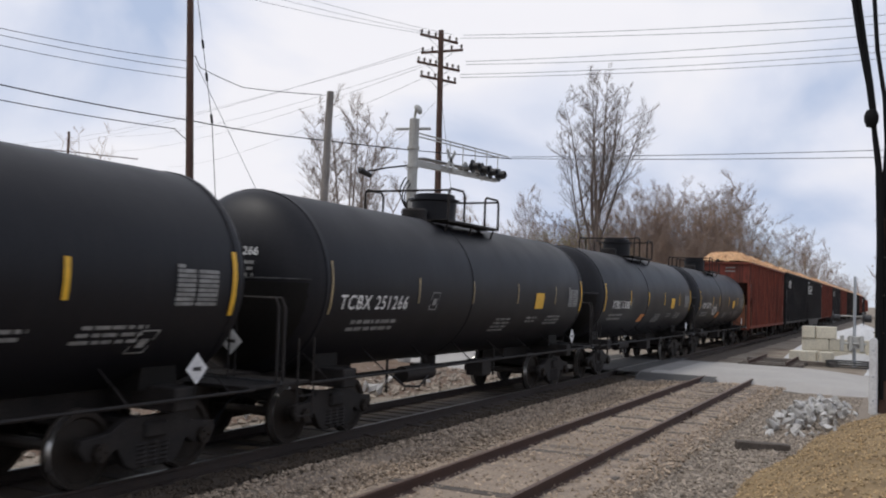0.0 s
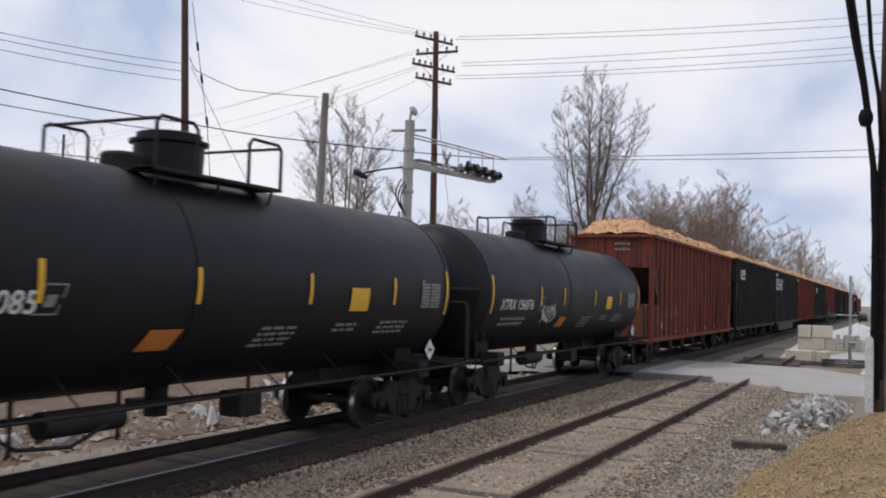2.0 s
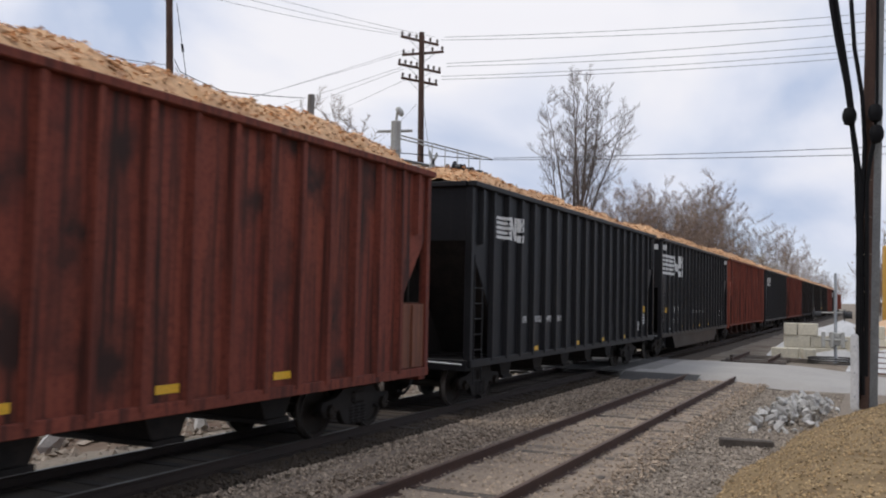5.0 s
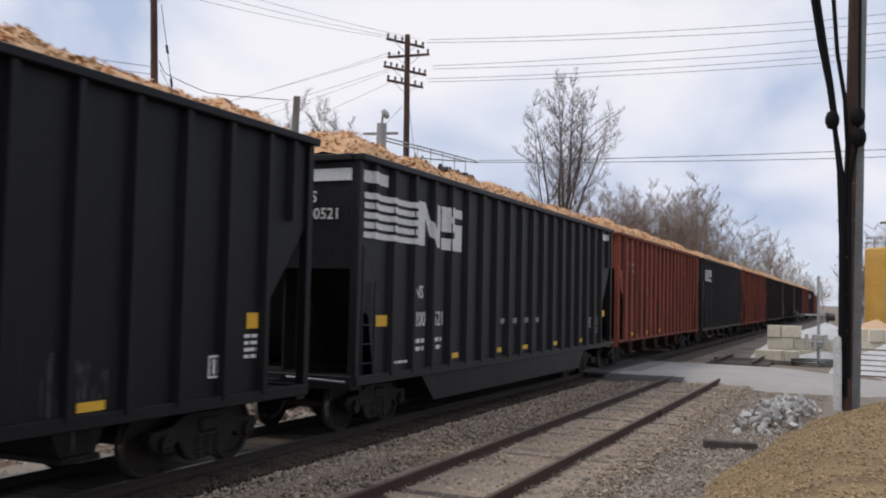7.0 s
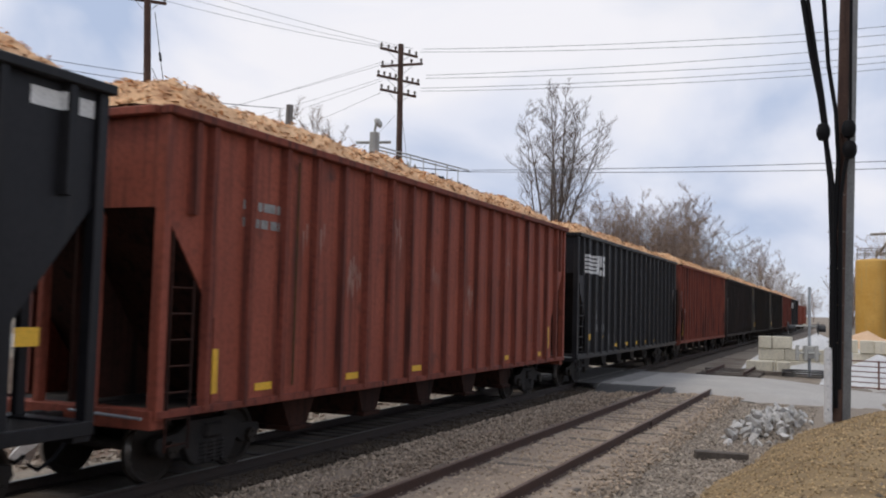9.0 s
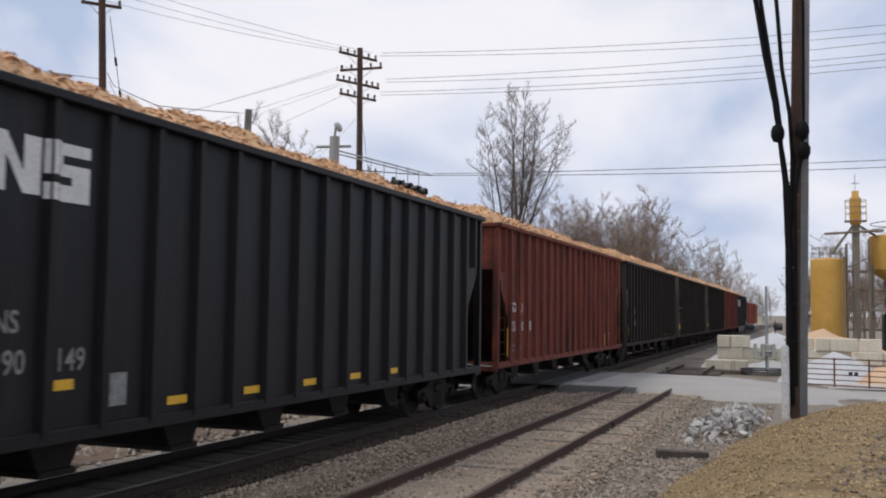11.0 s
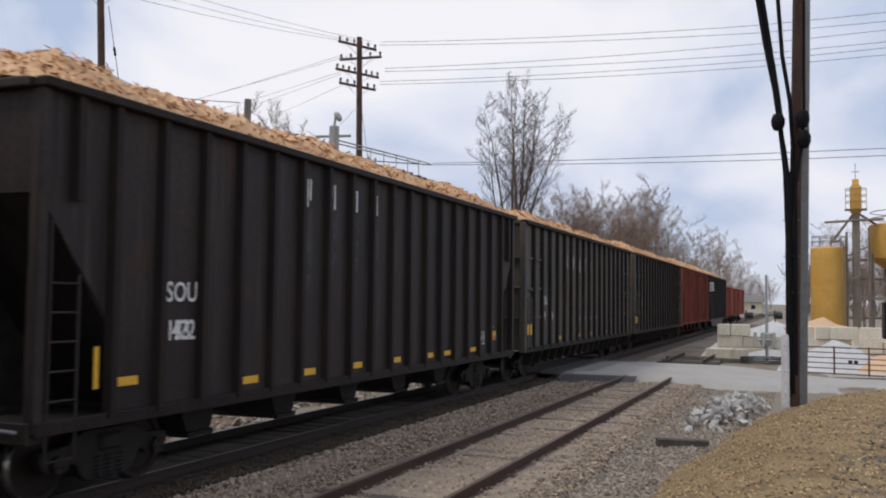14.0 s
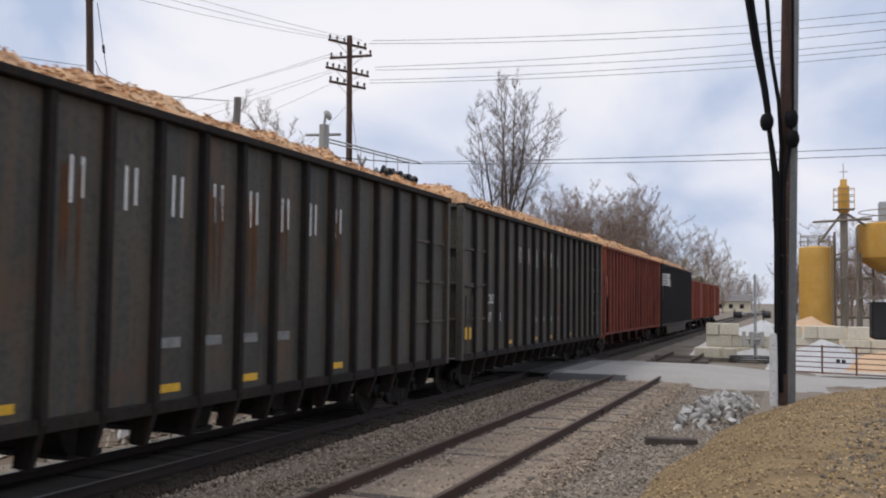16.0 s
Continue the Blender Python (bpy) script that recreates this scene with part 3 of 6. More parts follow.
def wheelset_mesh():
    bm = bmesh.new()
    turn = pose(0, 0, 0, 0, 90, 0)
    prof = [(0, -0.02), (0.10, -0.02), (0.12, 0.03), (0.36, 0.045), (0.39, 0.0), (0.455, 0.0), (0.457, 0.09), (0.485, 0.10), (0.485, 0.13), (0.40, 0.135), (0.37, 0.075), (0.14, 0.09), (0.12, 0.15), (0, 0.15)]
    for s in (1, -1):
        m = Matrix.Translation((s * 0.80, 0, 0)) @ (turn if s < 0 else pose(0, 0, 0, 0, -90, 0))
        lathe(bm, prof, 28, m)
    for f in bm.faces:
        f.material_index = int(all(0.452 < math.hypot(v.co.y, v.co.z) < 0.46 for v in f.verts))
    rod(bm, (-1.05, 0, 0), (1.05, 0, 0), 0.075, seg=10)
    for s in (1, -1):
        rod(bm, (s * 0.98, 0, 0), (s * 1.13, 0, 0), 0.11, seg=10)
        for a in range(3):
            c = (math.cos(a * 2.094) * 0.06, math.sin(a * 2.094) * 0.06)
            rod(bm, (s * 1.13, c[0], c[1]), (s * 1.15, c[0], c[1]), 0.022, seg=6)
    return finish(bm)


ME_WHEELS = wheelset_mesh()
ME_WHEELS.materials.append(M_WHEEL)
ME_WHEELS.materials.append(M_TREAD)


def bogie_meshes():
    out = {}
    bm = prism(bmesh.new(), SIDEFRAME, -0.06, 0.06)
    bmesh.ops.bevel(bm, geom=bm.edges[:], offset=0.012, segments=1, affect="EDGES")
    out["side_frame"] = finish(bm)
    bm = B(-1.12, -0.2, 0.52, 1.12, 0.2, 0.74, bevel=0.04)
    rod(bm, (0, 0, 0.74), (0, 0, 0.86), 0.2, seg=14)
    out["bolster"] = finish(bm)
    bm = bmesh.new()
    for y in (-0.2, 0.0, 0.2):
        pts = [(0.085 * math.cos(a * 0.9), y + 0.085 * math.sin(a * 0.9), 0.2 + a * 0.0076) for a in range(42)]
        pipe(bm, pts, 0.02, 5)
    out["spring_pack"] = finish(bm)
    bm = bmesh.new()
    for y in (-0.36, 0.36):
        rod(bm, (-0.85, y, 0.42), (0.85, y, 0.42), 0.035, seg=6)
        for s in (-1, 1):
            box(bm, s * 0.76 - 0.07, y - 0.03 + (0.09 if y > 0 else -0.09), 0.36, s * 0.76 + 0.07, y + 0.03 + (0.09 if y > 0 else -0.09), 0.58)
    out["brake_beam"] = finish(bm)
    for me in out.values():
        me.materials.append(M_UNDER)
    return out


BOGIE = bogie_meshes()


def bogie(car, y):
    b = part("bogie", BOGIE["bolster"], None, car, "black cast-steel bogie", at=pose(0, y, 0))
    for s in (-1, 1):
        part("side_frame", BOGIE["side_frame"], None, b, at=pose(s * 1.0, 0, 0))
        part("spring_pack", BOGIE["spring_pack"], None, b, at=pose(s * 1.0, 0, 0))
    part("brake_beam", BOGIE["brake_beam"], None, b)
    for d in (-0.89, 0.89):
        w = part("wheelset", ME_WHEELS, None, b, at=pose(0, d, WHEEL_R))
        WHEELSETS.append((w, d))
    return b


def coupler_mesh():
    bm = B(-0.09, -0.55, 0.80, 0.09, 0.5, 0.98, bevel=0.02)
    box(bm, -0.16, -0.72, 0.76, 0.05, -0.50, 1.02, bevel=0.04)
    box(bm, 0.03, -0.78, 0.78, 0.15, -0.56, 1.0, bevel=0.03)
    box(bm, -0.2, 0.25, 0.72, 0.2, 0.9, 1.06, bevel=0.02)
    return finish(bm)


ME_COUPLER = coupler_mesh()
ME_COUPLER.materials.append(M_UNDER)
ME_HOSE = finish(pipe(bmesh.new(), [(0.32, 0.2, 0.78), (0.33, -0.15, 0.70), (0.33, -0.4, 0.45), (0.30, -0.62, 0.34), (0.26, -0.74, 0.42)], 0.028, 6))
ME_HOSE.materials.append(M_CABLE)
ME_BAR = finish(rod(bmesh.new(), (0.25, -0.12, 1.02), (1.42, -0.12, 0.98), 0.02, seg=6))
ME_BAR.materials.append(M_GALV)
FLIP = lambda L: pose(0, L, 0, 0, 0, 180)


def couplers(car, L):
    for m in (Matrix(), FLIP(L)):
        part("coupler", ME_COUPLER, None, car, at=m)
        part("air_hose", ME_HOSE, None, car, at=m)
        part("uncoupling_lever", ME_BAR, None, car, at=m)


def car_thing(name, label, category, s):
    c = thing(name, label, category, at=pose(XM, s, 0), group="freight train")
    CARS.append((c, s))
    return c


def flat_word(car, text, y, z, size, mat, x=1.51, slant=0.0, name="lettering", label="", gap=1.0, tall=1.0):
    vs, fs = letters(text, size, slant, tall, gap)
    y = clear_of_ribs(car, y, max(u for u, v in vs))
    me = mesh_of([(x, y + u, z + v) for u, v in vs], fs)
    return part(name, me, mat, car, label)


def end_word(car, text, x, z, size, mat, y=-0.012, label=""):
    """A word on the leading end, read from in front of the car."""
    vs, fs = letters(text, size)
    return part("lettering", mesh_of([(x + u, y, z + v) for u, v in vs], fs), mat, car, label)


def bars(car, y, z, w, rows, mat, x=1.51, h=0.05, seed=1, lean=0.0, wrap=None):
    """Rows of small writing that cannot be read, as plain bars."""
    y = y if wrap else clear_of_ribs(car, y, w)
    r = random.Random(seed)
    vs, fs = [], []
    for k in range(rows):
        u = 0.0
        while u < w:
            d = min(r.uniform(0.08, 0.3), w - u)
            zz = z - k * h * 1.9
            q = [(y + u - lean * k, zz), (y + u + d - lean * k, zz), (y + u + d - lean * k, zz + h), (y + u - lean * k, zz + h)]
            vs += [wrap(*p) if wrap else (x, *p) for p in q]
            n = len(vs)
            fs.append((n - 4, n - 3, n - 2, n - 1))
            u += d + r.uniform(0.03, 0.07)
    o = part("stencil", mesh_of(vs, fs), mat, car, "rows of small white stencilled writing")
    o["kind"] = "stuff"
    return o


def clear_of_ribs(car, y, w):
    """Moves a marking that starts at y and is w wide into the panel between two ribs."""
    if "rib_first" not in car:
        return y
    f, p = car["rib_first"], car["rib_pitch"]
    k = math.floor((y + w / 2 - f) / p)
    if k < 0:
        return y
    lo, hi = f + p * k + 0.17, f + p * (k + 1) - 0.105
    return (lo + hi - w) / 2 if w > hi - lo else min(max(y, lo), hi - w)


def plate(car, name, y, z, w, h, mat, x=1.512, label=""):
    y = clear_of_ribs(car, y, w)
    return part(name, B(x - 0.004, y, z, x + 0.004, y + w, z + h), mat, car, label)


def outline_box(car, y0, z0, y1, z1, mat, marks=2):
    """A white outlined data box with short upright marks in it."""
    bm = bmesh.new()
    t = 0.022
    for a, b, c, d in ((y0, z0, y1, z0 + t), (y0, z1 - t, y1, z1), (y0, z0, y0 + t, z1), (y1 - t, z0, y1, z1)):
        box(bm, 1.508, a, b, 1.512, c, d)
    for k in range(marks):
        a = y0 + (y1 - y0) * (k + 0.7) / (marks + 0.9)
        box(bm, 1.508, a, z0 + 0.07, 1.512, a + 0.035, z1 - 0.06)
    return part("data_box", bm, mat, car, "white outlined data box")


# -- wood-chip loads: three heaps, shared by the cars --
HOP_L = 17.6


def load_mesh(seed):
    r = random.Random(seed)
    ph = r.uniform(0, 50)

    def z(x, y):
        end = smooth(-0.1, 0.9, y) * smooth(-0.1, 0.9, HOP_L - y)
        cross = max(0.0, 1 - (abs(x) / 1.5) ** 3.4)
        return 4.78 + ((0.54 if seed == 3 else 0.42) + 0.24 * noise.noise((y * 0.45, ph, 0)) + 0.16 * noise.noise((x * 1.2, y * 1.1, ph))) * cross * (0.12 + 0.88 * end) \
            + 0.10 * noise.noise((x * 3.2, y * 3.2, ph)) * (0.3 + cross) + 0.05 * noise.noise((x * 8, y * 8, ph)) * (0.3 + cross)
    xs = [-1.49 + 2.98 * i / 20 for i in range(21)]
    ys = [0.06 + (HOP_L - 0.12) * i / 190 for i in range(191)]
    heap = grid(xs, ys, z)
    heap.materials.append(M_CHIPS)
    rng = np.random.default_rng(seed)
    n = 10500
    px, py = rng.uniform(-1.45, 1.45, n), rng.uniform(0.1, HOP_L - 0.1, n)
    vs, fs = [], []
    for i in range(n):
        c = Vector((px[i], py[i], z(px[i], py[i]) + rng.uniform(-0.01, 0.035)))
        m = Euler(rng.uniform(-0.7, 0.7, 2).tolist() + [rng.uniform(0, 6.28)]).to_matrix()
        a, b, d = rng.uniform(0.016, 0.052), rng.uniform(0.008, 0.022), 0.005
        for q in ((-a, -b, 0), (a, -b, 0), (a, b, 0), (-a, b, 0), (0, 0, d)):
            vs.append(tuple(c + m @ Vector(q)))
        k = len(vs) - 5
        fs += [(k, k + 1, k + 4), (k + 1, k + 2, k + 4), (k + 2, k + 3, k + 4), (k + 3, k, k + 4), (k + 3, k + 2, k + 1, k)]
    chips = mesh_of(vs, fs)
    chips.materials.append(M_CHIP)
    return heap, chips


LOADS = [load_mesh(s) for s in (3, 8, 15)]
RIBS = {}
# Panel paint to its shaded rib copy, which chords and sills share.
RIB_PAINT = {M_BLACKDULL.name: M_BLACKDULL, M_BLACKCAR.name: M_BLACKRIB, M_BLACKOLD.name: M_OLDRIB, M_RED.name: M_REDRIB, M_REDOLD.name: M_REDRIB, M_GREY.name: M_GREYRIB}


def rib_mesh(mat, z0, z1, foot):
    key = (mat.name, z0, z1, foot)
    if key not in RIBS:
        poly = [(-0.082, z0), (0.082, z0), (0.082, z1), (-0.082, z1)]
        bm = bmesh.new()
        a = [bm.verts.new((0.0, y, z)) for y, z in poly]
        b = [bm.verts.new((0.105, y * 0.62, z)) for y, z in poly]
        fs = [bm.faces.new(b), bm.faces.new(a[::-1])]
        for i in range(4):
            fs.append(bm.faces.new((a[i], a[(i + 1) % 4], b[(i + 1) % 4], b[i])))
        if foot:
            c = [bm.verts.new(p) for p in ((-0.30, -0.04, 0.52), (-0.30, 0.04, 0.52), (-0.22, 0.05, z0), (-0.22, -0.05, z0), (-0.06, -0.04, 0.50), (-0.06, 0.04, 0.50), (0.11, 0.05, z0), (0.11, -0.05, z0))]
            for q in ((0, 1, 2, 3), (4, 7, 6, 5), (0, 3, 7, 4), (1, 5, 6, 2), (0, 4, 5, 1), (3, 2, 6, 7)):
                fs.append(bm.faces.new([c[i] for i in q]))
        bmesh.ops.recalc_face_normals(bm, faces=fs)
        me = finish(bm)
        me.materials.append(mat)
        RIBS[key] = me
    return RIBS[key]


def hopper(s, paint, label, ends="open", belly="chutes", lower_panel=None, load=0, ribs=18, span=1.18, top=4.80, reflect="flat", low=0.12, spots=(), last=None):
    """A high-sided wood-chip hopper. ends: open (sloped sheet behind posts) or closed; belly: chutes or tub."""
    L, W, Z0 = HOP_L, 1.50, 1.05
    car = car_thing("hopper_car", label, "freight car", s)
    open_end = ends == "open"
    if open_end:
        side = [(0.0, top), (L, top), (L, 3.62), (L - 1.12, 2.2), (L - 1.12, Z0), (1.12, Z0), (1.12, 2.2), (0.0, 3.62)]
    else:
        side = [(0.0, top), (L, top), (L, Z0), (0.0, Z0)]
    for k in (-1, 1):
        part("side_wall", prism(bmesh.new(), side, k * (W - 0.02), k * W), paint, car)
        rim = B(min(k * (W - 0.06), k * (W + 0.16)), -0.06, top - 0.04, max(k * (W - 0.06), k * (W + 0.15)), L + 0.06, top + 0.075, bevel=0.015)
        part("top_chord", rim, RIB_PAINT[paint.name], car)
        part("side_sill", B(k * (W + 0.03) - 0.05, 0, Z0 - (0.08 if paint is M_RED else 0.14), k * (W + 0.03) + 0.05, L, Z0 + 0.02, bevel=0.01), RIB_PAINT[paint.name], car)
    floor = bmesh.new()
    box(floor, -W + 0.03, 1.6, Z0, W - 0.03, L - 1.6, Z0 + 0.05)
    box(floor, -0.22, 0.0, 0.72, 0.22, L, 1.04)
    part("centre_sill", floor, M_UNDER, car)
    for m in (Matrix(), FLIP(L)):
        if open_end:
            part("bulkhead", B(-W + 0.022, 0.0, 3.60, W - 0.022, 0.03, top), paint, car, at=m)
            bm = prism(bmesh.new(), [(0.03, 3.60), (0.06, 3.62), (2.0, 1.07), (1.96, 1.04)], -W + 0.022, W - 0.022)
            # On red cars the shade of the recess is coloured into the sheet.
            part("slope_sheet", bm, M_REDSHADE if paint in (M_RED, M_REDOLD) else M_UNDER, car, "dark sloping hopper end sheet", at=m)
            for x in (-W + 0.02, -0.45, 0.45, W - 0.02):
                w = 0.08 if abs(x) > 1 else 0.05
                part("end_post", B(x - w, -0.02, Z0 - 0.1, x + w, 0.12, top, bevel=0.01), paint, car, at=m)
            part("centre_web", prism(bmesh.new(), [(0.12, 3.5), (1.93, 1.09), (0.12, 1.09)], -0.02, 0.02), M_REDSHADE if paint in (M_RED, M_REDOLD) else M_UNDER, car, at=m)
            part("end_sill", B(-W, -0.04, Z0 - 0.22, W, 0.22, Z0 + 0.02, bevel=0.01), paint, car, at=m)
            part("end_floor", B(-W + 0.05, 0.2, Z0 - 0.06, W - 0.05, 2.0, Z0 - 0.01), M_UNDER, car, at=m)
            lad = bmesh.new()
            for y in (0.16, 0.60):
                rod(lad, (W + 0.06, y, 0.55), (W + 0.06, y, 3.3 if y < 0.3 else 2.7), 0.02, seg=5)
            for i in range(7):
                rod(lad, (W + 0.06, 0.16, 0.62 + i * 0.33), (W + 0.06, 0.60, 0.62 + i * 0.33), 0.014, seg=5)
            part("ladder", lad, M_REDSHADE if paint in (M_RED, M_REDOLD) else paint, car, at=m)
        else:
            bm = B(-W + 0.01, 0.0, Z0 - 0.1, W - 0.01, 0.03, top)
            part("end_wall", bm, paint, car, at=m)
            for z in (1.95, 2.85, 3.75):
                part("end_ledge", B(-W - 0.02, -0.09, z - 0.035, W + 0.02, 0.0, z + 0.035, bevel=0.01), paint, car, at=m)
                for k in (-1, 1):
                    part("side_ledge", B(k * (W + 0.02) - 0.03, 0.12, z - 0.03, k * (W + 0.02) + 0.03, 1.92, z + 0.03), paint, car, at=m)
            for x in (-W - 0.02, 0.0, W + 0.02):
                part("corner_post", B(x - 0.09, -0.10, Z0 - 0.12, x + 0.09, 0.05, top, bevel=0.015), paint, car, at=m)
            lad = bmesh.new()
            for y in (0.22, 0.66):
                rod(lad, (W + 0.10, y, 1.0), (W + 0.10, y, 2.55), 0.022, seg=5)
            for i in range(5):
                rod(lad, (W + 0.10, 0.22, 1.1 + i * 0.34), (W + 0.10, 0.66, 1.1 + i * 0.34), 0.016, seg=5)
            pipe(lad, [(W + 0.02, 0.2, 2.75), (W + 0.14, 0.25, 2.78), (W + 0.14, 0.65, 2.78), (W + 0.02, 0.7, 2.75)], 0.02, 5)
            part("ladder", lad, paint, car, at=m)
        chord = B(-W + 0.065, -0.12, top - 0.04, W - 0.065, 0.07, top + 0.073, bevel=0.015)
        part("end_chord", chord, paint, car, at=m)
        if lower_panel:
            bm = B(-W + 0.1, -0.03, Z0 + 0.03, W - 0.1, 0.03, 2.28, bevel=0.01)
            for i in range(5):
                x = -1.3 + i * 0.65
                box(bm, x - 0.05, -0.09, Z0 + 0.05, x + 0.05, -0.02, 2.25, bevel=0.01)
            part("end_panel", bm, lower_panel, car, at=m)
            for k in (-1, 1):
                bm = B(k * W - 0.02, 0.1, Z0 + 0.03, k * W + 0.02, 1.14, 2.26, bevel=0.008)
                box(bm, k * (W + 0.03) - 0.03, 0.55, Z0 + 0.05, k * (W + 0.03) + 0.03, 0.65, 2.24)
                part("side_panel", bm, lower_panel, car, at=m)
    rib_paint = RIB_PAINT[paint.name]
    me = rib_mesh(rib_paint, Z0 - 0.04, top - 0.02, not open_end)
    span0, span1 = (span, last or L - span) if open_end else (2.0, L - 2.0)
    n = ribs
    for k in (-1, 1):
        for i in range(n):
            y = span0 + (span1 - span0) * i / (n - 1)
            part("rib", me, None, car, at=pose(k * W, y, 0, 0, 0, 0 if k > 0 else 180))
        if not open_end:
            for y in (1.02, L - 1.02):
                part("rib", me, None, car, at=pose(k * W, y, 0, 0, 0, 0 if k > 0 else 180))
        if open_end:
            stub = rib_mesh(rib_paint, 3.55, top - 0.02, False)
            for y in (0.55, L - 0.55):
                part("short_rib", stub, None, car, at=pose(k * W, y, 0, 0, 0, 0 if k > 0 else 180))
    # belly
    if belly == "chutes":
        for i in range(5):
            y = 3.9 + (L - 7.8) * i / 4
            a, c = (0.55, 1.12) if paint is M_RED else (0.55, 0.85)
            poly = [(y - a, Z0), (y + a, Z0), (y + 0.26, 0.46), (y - 0.26, 0.46)]
            bm = prism(bmesh.new(), poly, -c, c)
            box(bm, -c - 0.06, y - 0.31, 0.40, c + 0.06, y + 0.31, 0.48, bevel=0.01)
            # Red cars: shade below the floor is painted in with the same dark red.
            part("discharge_chute", bm, M_REDSHADE if paint is M_RED else M_UNDER, car)
    else:
        poly = [(2.7, Z0), (L - 2.7, Z0), (L - 3.5, 0.36), (3.5, 0.36)]
        part("tub_floor", prism(bmesh.new(), poly, -1.42, 1.42), paint, car)
    for y in (1.75, L - 1.75):
        bogie(car, y)
    couplers(car, L)
    heap, chips = LOADS[load]
    part("wood_chip_load", heap, None, car, "heaped pale orange wood chips", at=pose(0, 0, 0.6 * (top - 4.70)))
    o = part("chip_scatter", chips, None, car, at=pose(0, 0, 0.6 * (top - 4.70)))
    o["kind"] = "stuff"
    car["rib_first"], car["rib_pitch"] = span0, (span1 - span0) / (n - 1)
    for y in spots:
        if reflect == "flat":
            plate(car, "reflector", y, Z0 + low, 0.42, 0.11, M_YELLOW)
        else:
            plate(car, "reflector", y - 0.04, Z0 + 0.06, 0.085, 0.47, M_YELLOW)
    return car


def over_ribs(car, quads, name, mat, label):
    """Paint that runs over the ribs: each (y, z) quad (two left corners, two right) is laid on the side in thin upright slices."""
    first, pitch = car["rib_first"], car["rib_pitch"]

    def x_at(y):
        k = abs((y - first + pitch / 2) % pitch - pitch / 2) if y > first - 0.25 else abs(y - 0.55)
        return 1.506 + 0.105 * (1 - smooth(0.050, 0.086, k))
    vs, fs = [], []
    for (ya, za0, za1), (yb, zb0, zb1) in quads:
        n = max(2, int(abs(yb - ya) / 0.025))
        for i in range(n + 1):
            t = i / n
            y = ya + (yb - ya) * t
            vs += [(x_at(y), y, za0 + (zb0 - za0) * t), (x_at(y), y, za1 + (zb1 - za1) * t)]
            if i:
                k = len(vs)
                fs.append((k - 4, k - 2, k - 1, k - 3))
    return part(name, mesh_of(vs, fs), mat, car, label)


def letter_blocks(car, count, y, z, pitch, h, mat, w=0.15):
    """A spaced row of worn plain marks of a painted name, one to a panel: two plain upright bars each."""
    r = random.Random(int(y * 100))
    for i in range(count):
        st = 0.055
        quads = [(-w / 2, -h / 2, -w / 2 + st, h / 2), (w / 2 - st, -h / 2 + r.uniform(0, 0.12), w / 2, h / 2)]
        vs, fs = [], []
        for k, (a, b, c, d) in enumerate(quads):
            x = 1.505 + 0.0003 * k
            n = len(vs)
            vs += [(x, a, b), (x, c, b), (x, c, d), (x, a, d)]
            fs.append((n, n + 1, n + 2, n + 3))
        part("worn_letter", mesh_of(vs, fs), mat, car, "worn painted mark of a faded name", at=pose(0, y + i * pitch, z))


def blots(car, count, y, z, pitch, rad, mat):
    """Rounded uneven dark blots where an old emblem was painted out, one to a panel."""
    r = random.Random(12)
    for i in range(count):
        vs = [(1.505, rad * 0.75 * math.cos(a) * (1 + r.uniform(-0.2, 0.1)), rad * 1.2 * math.sin(a) * (1 + r.uniform(-0.2, 0.1))) for a in (k * math.pi / 7 for k in range(14))]
        part("dark_blot", mesh_of(vs, [tuple(range(14))]), mat, car, "uneven dark painted-out blot", at=pose(0, y + i * pitch, z + r.uniform(-0.05, 0.05)))


def runs(car, name, y, z, width, longest, mat, label, seed):
    """Thin uneven streaks that run down from one place."""
    r = random.Random(seed)
    vs, fs = [], []
    for k in range(16):
        a = y + r.gauss(0, 0.30) * width
        w = r.uniform(0.006, 0.030)
        ln = longest * r.uniform(0.25, 1.0)
        zz = z - r.uniform(0, 0.12) - abs(r.gauss(0, 0.22))
        x = 1.5032 + 0.0002 * k
        vs += [(x, a - w, zz), (x, a + w, zz), (x, a + w * 0.9, zz - ln * 0.6), (x, a + 0.002, zz - ln), (x, a - w * 0.8, zz - ln * 0.55)]
        n = len(vs)
        fs.append(tuple(range(n - 5, n)))
    o = part(name, mesh_of(vs, fs), mat, car, label)
    o["kind"] = "stuff"
    return o


def stripe_mark(car, y, z, w, h, mat=None):
    """A railway mark drawn as plain shapes: five bands running into two heavy blocks; y, z: its lower left corner."""
    mat = mat or M_WHITE
    b = y + w * 0.50
    q = [((y, z + h * k * 0.2, z + h * (k * 0.2 + 0.125)), (b + 0.04 * (k % 2), z + h * k * 0.2, z + h * (k * 0.2 + 0.125))) for k in range(5)]
    over_ribs(car, q, "stripe_mark", mat, "white painted bands")
    c = w * 0.25
    q = [((b, z, z + h), (b + c * 0.32, z, z + h)), ((b + c * 0.32, z + h * 0.62, z + h), (b + c * 0.66, z, z + h * 0.38)), ((b + c * 0.66, z, z + h), (b + c, z, z + h))]
    over_ribs(car, q, "block_mark", mat, "white painted block shape")
    d = b + c * 1.06
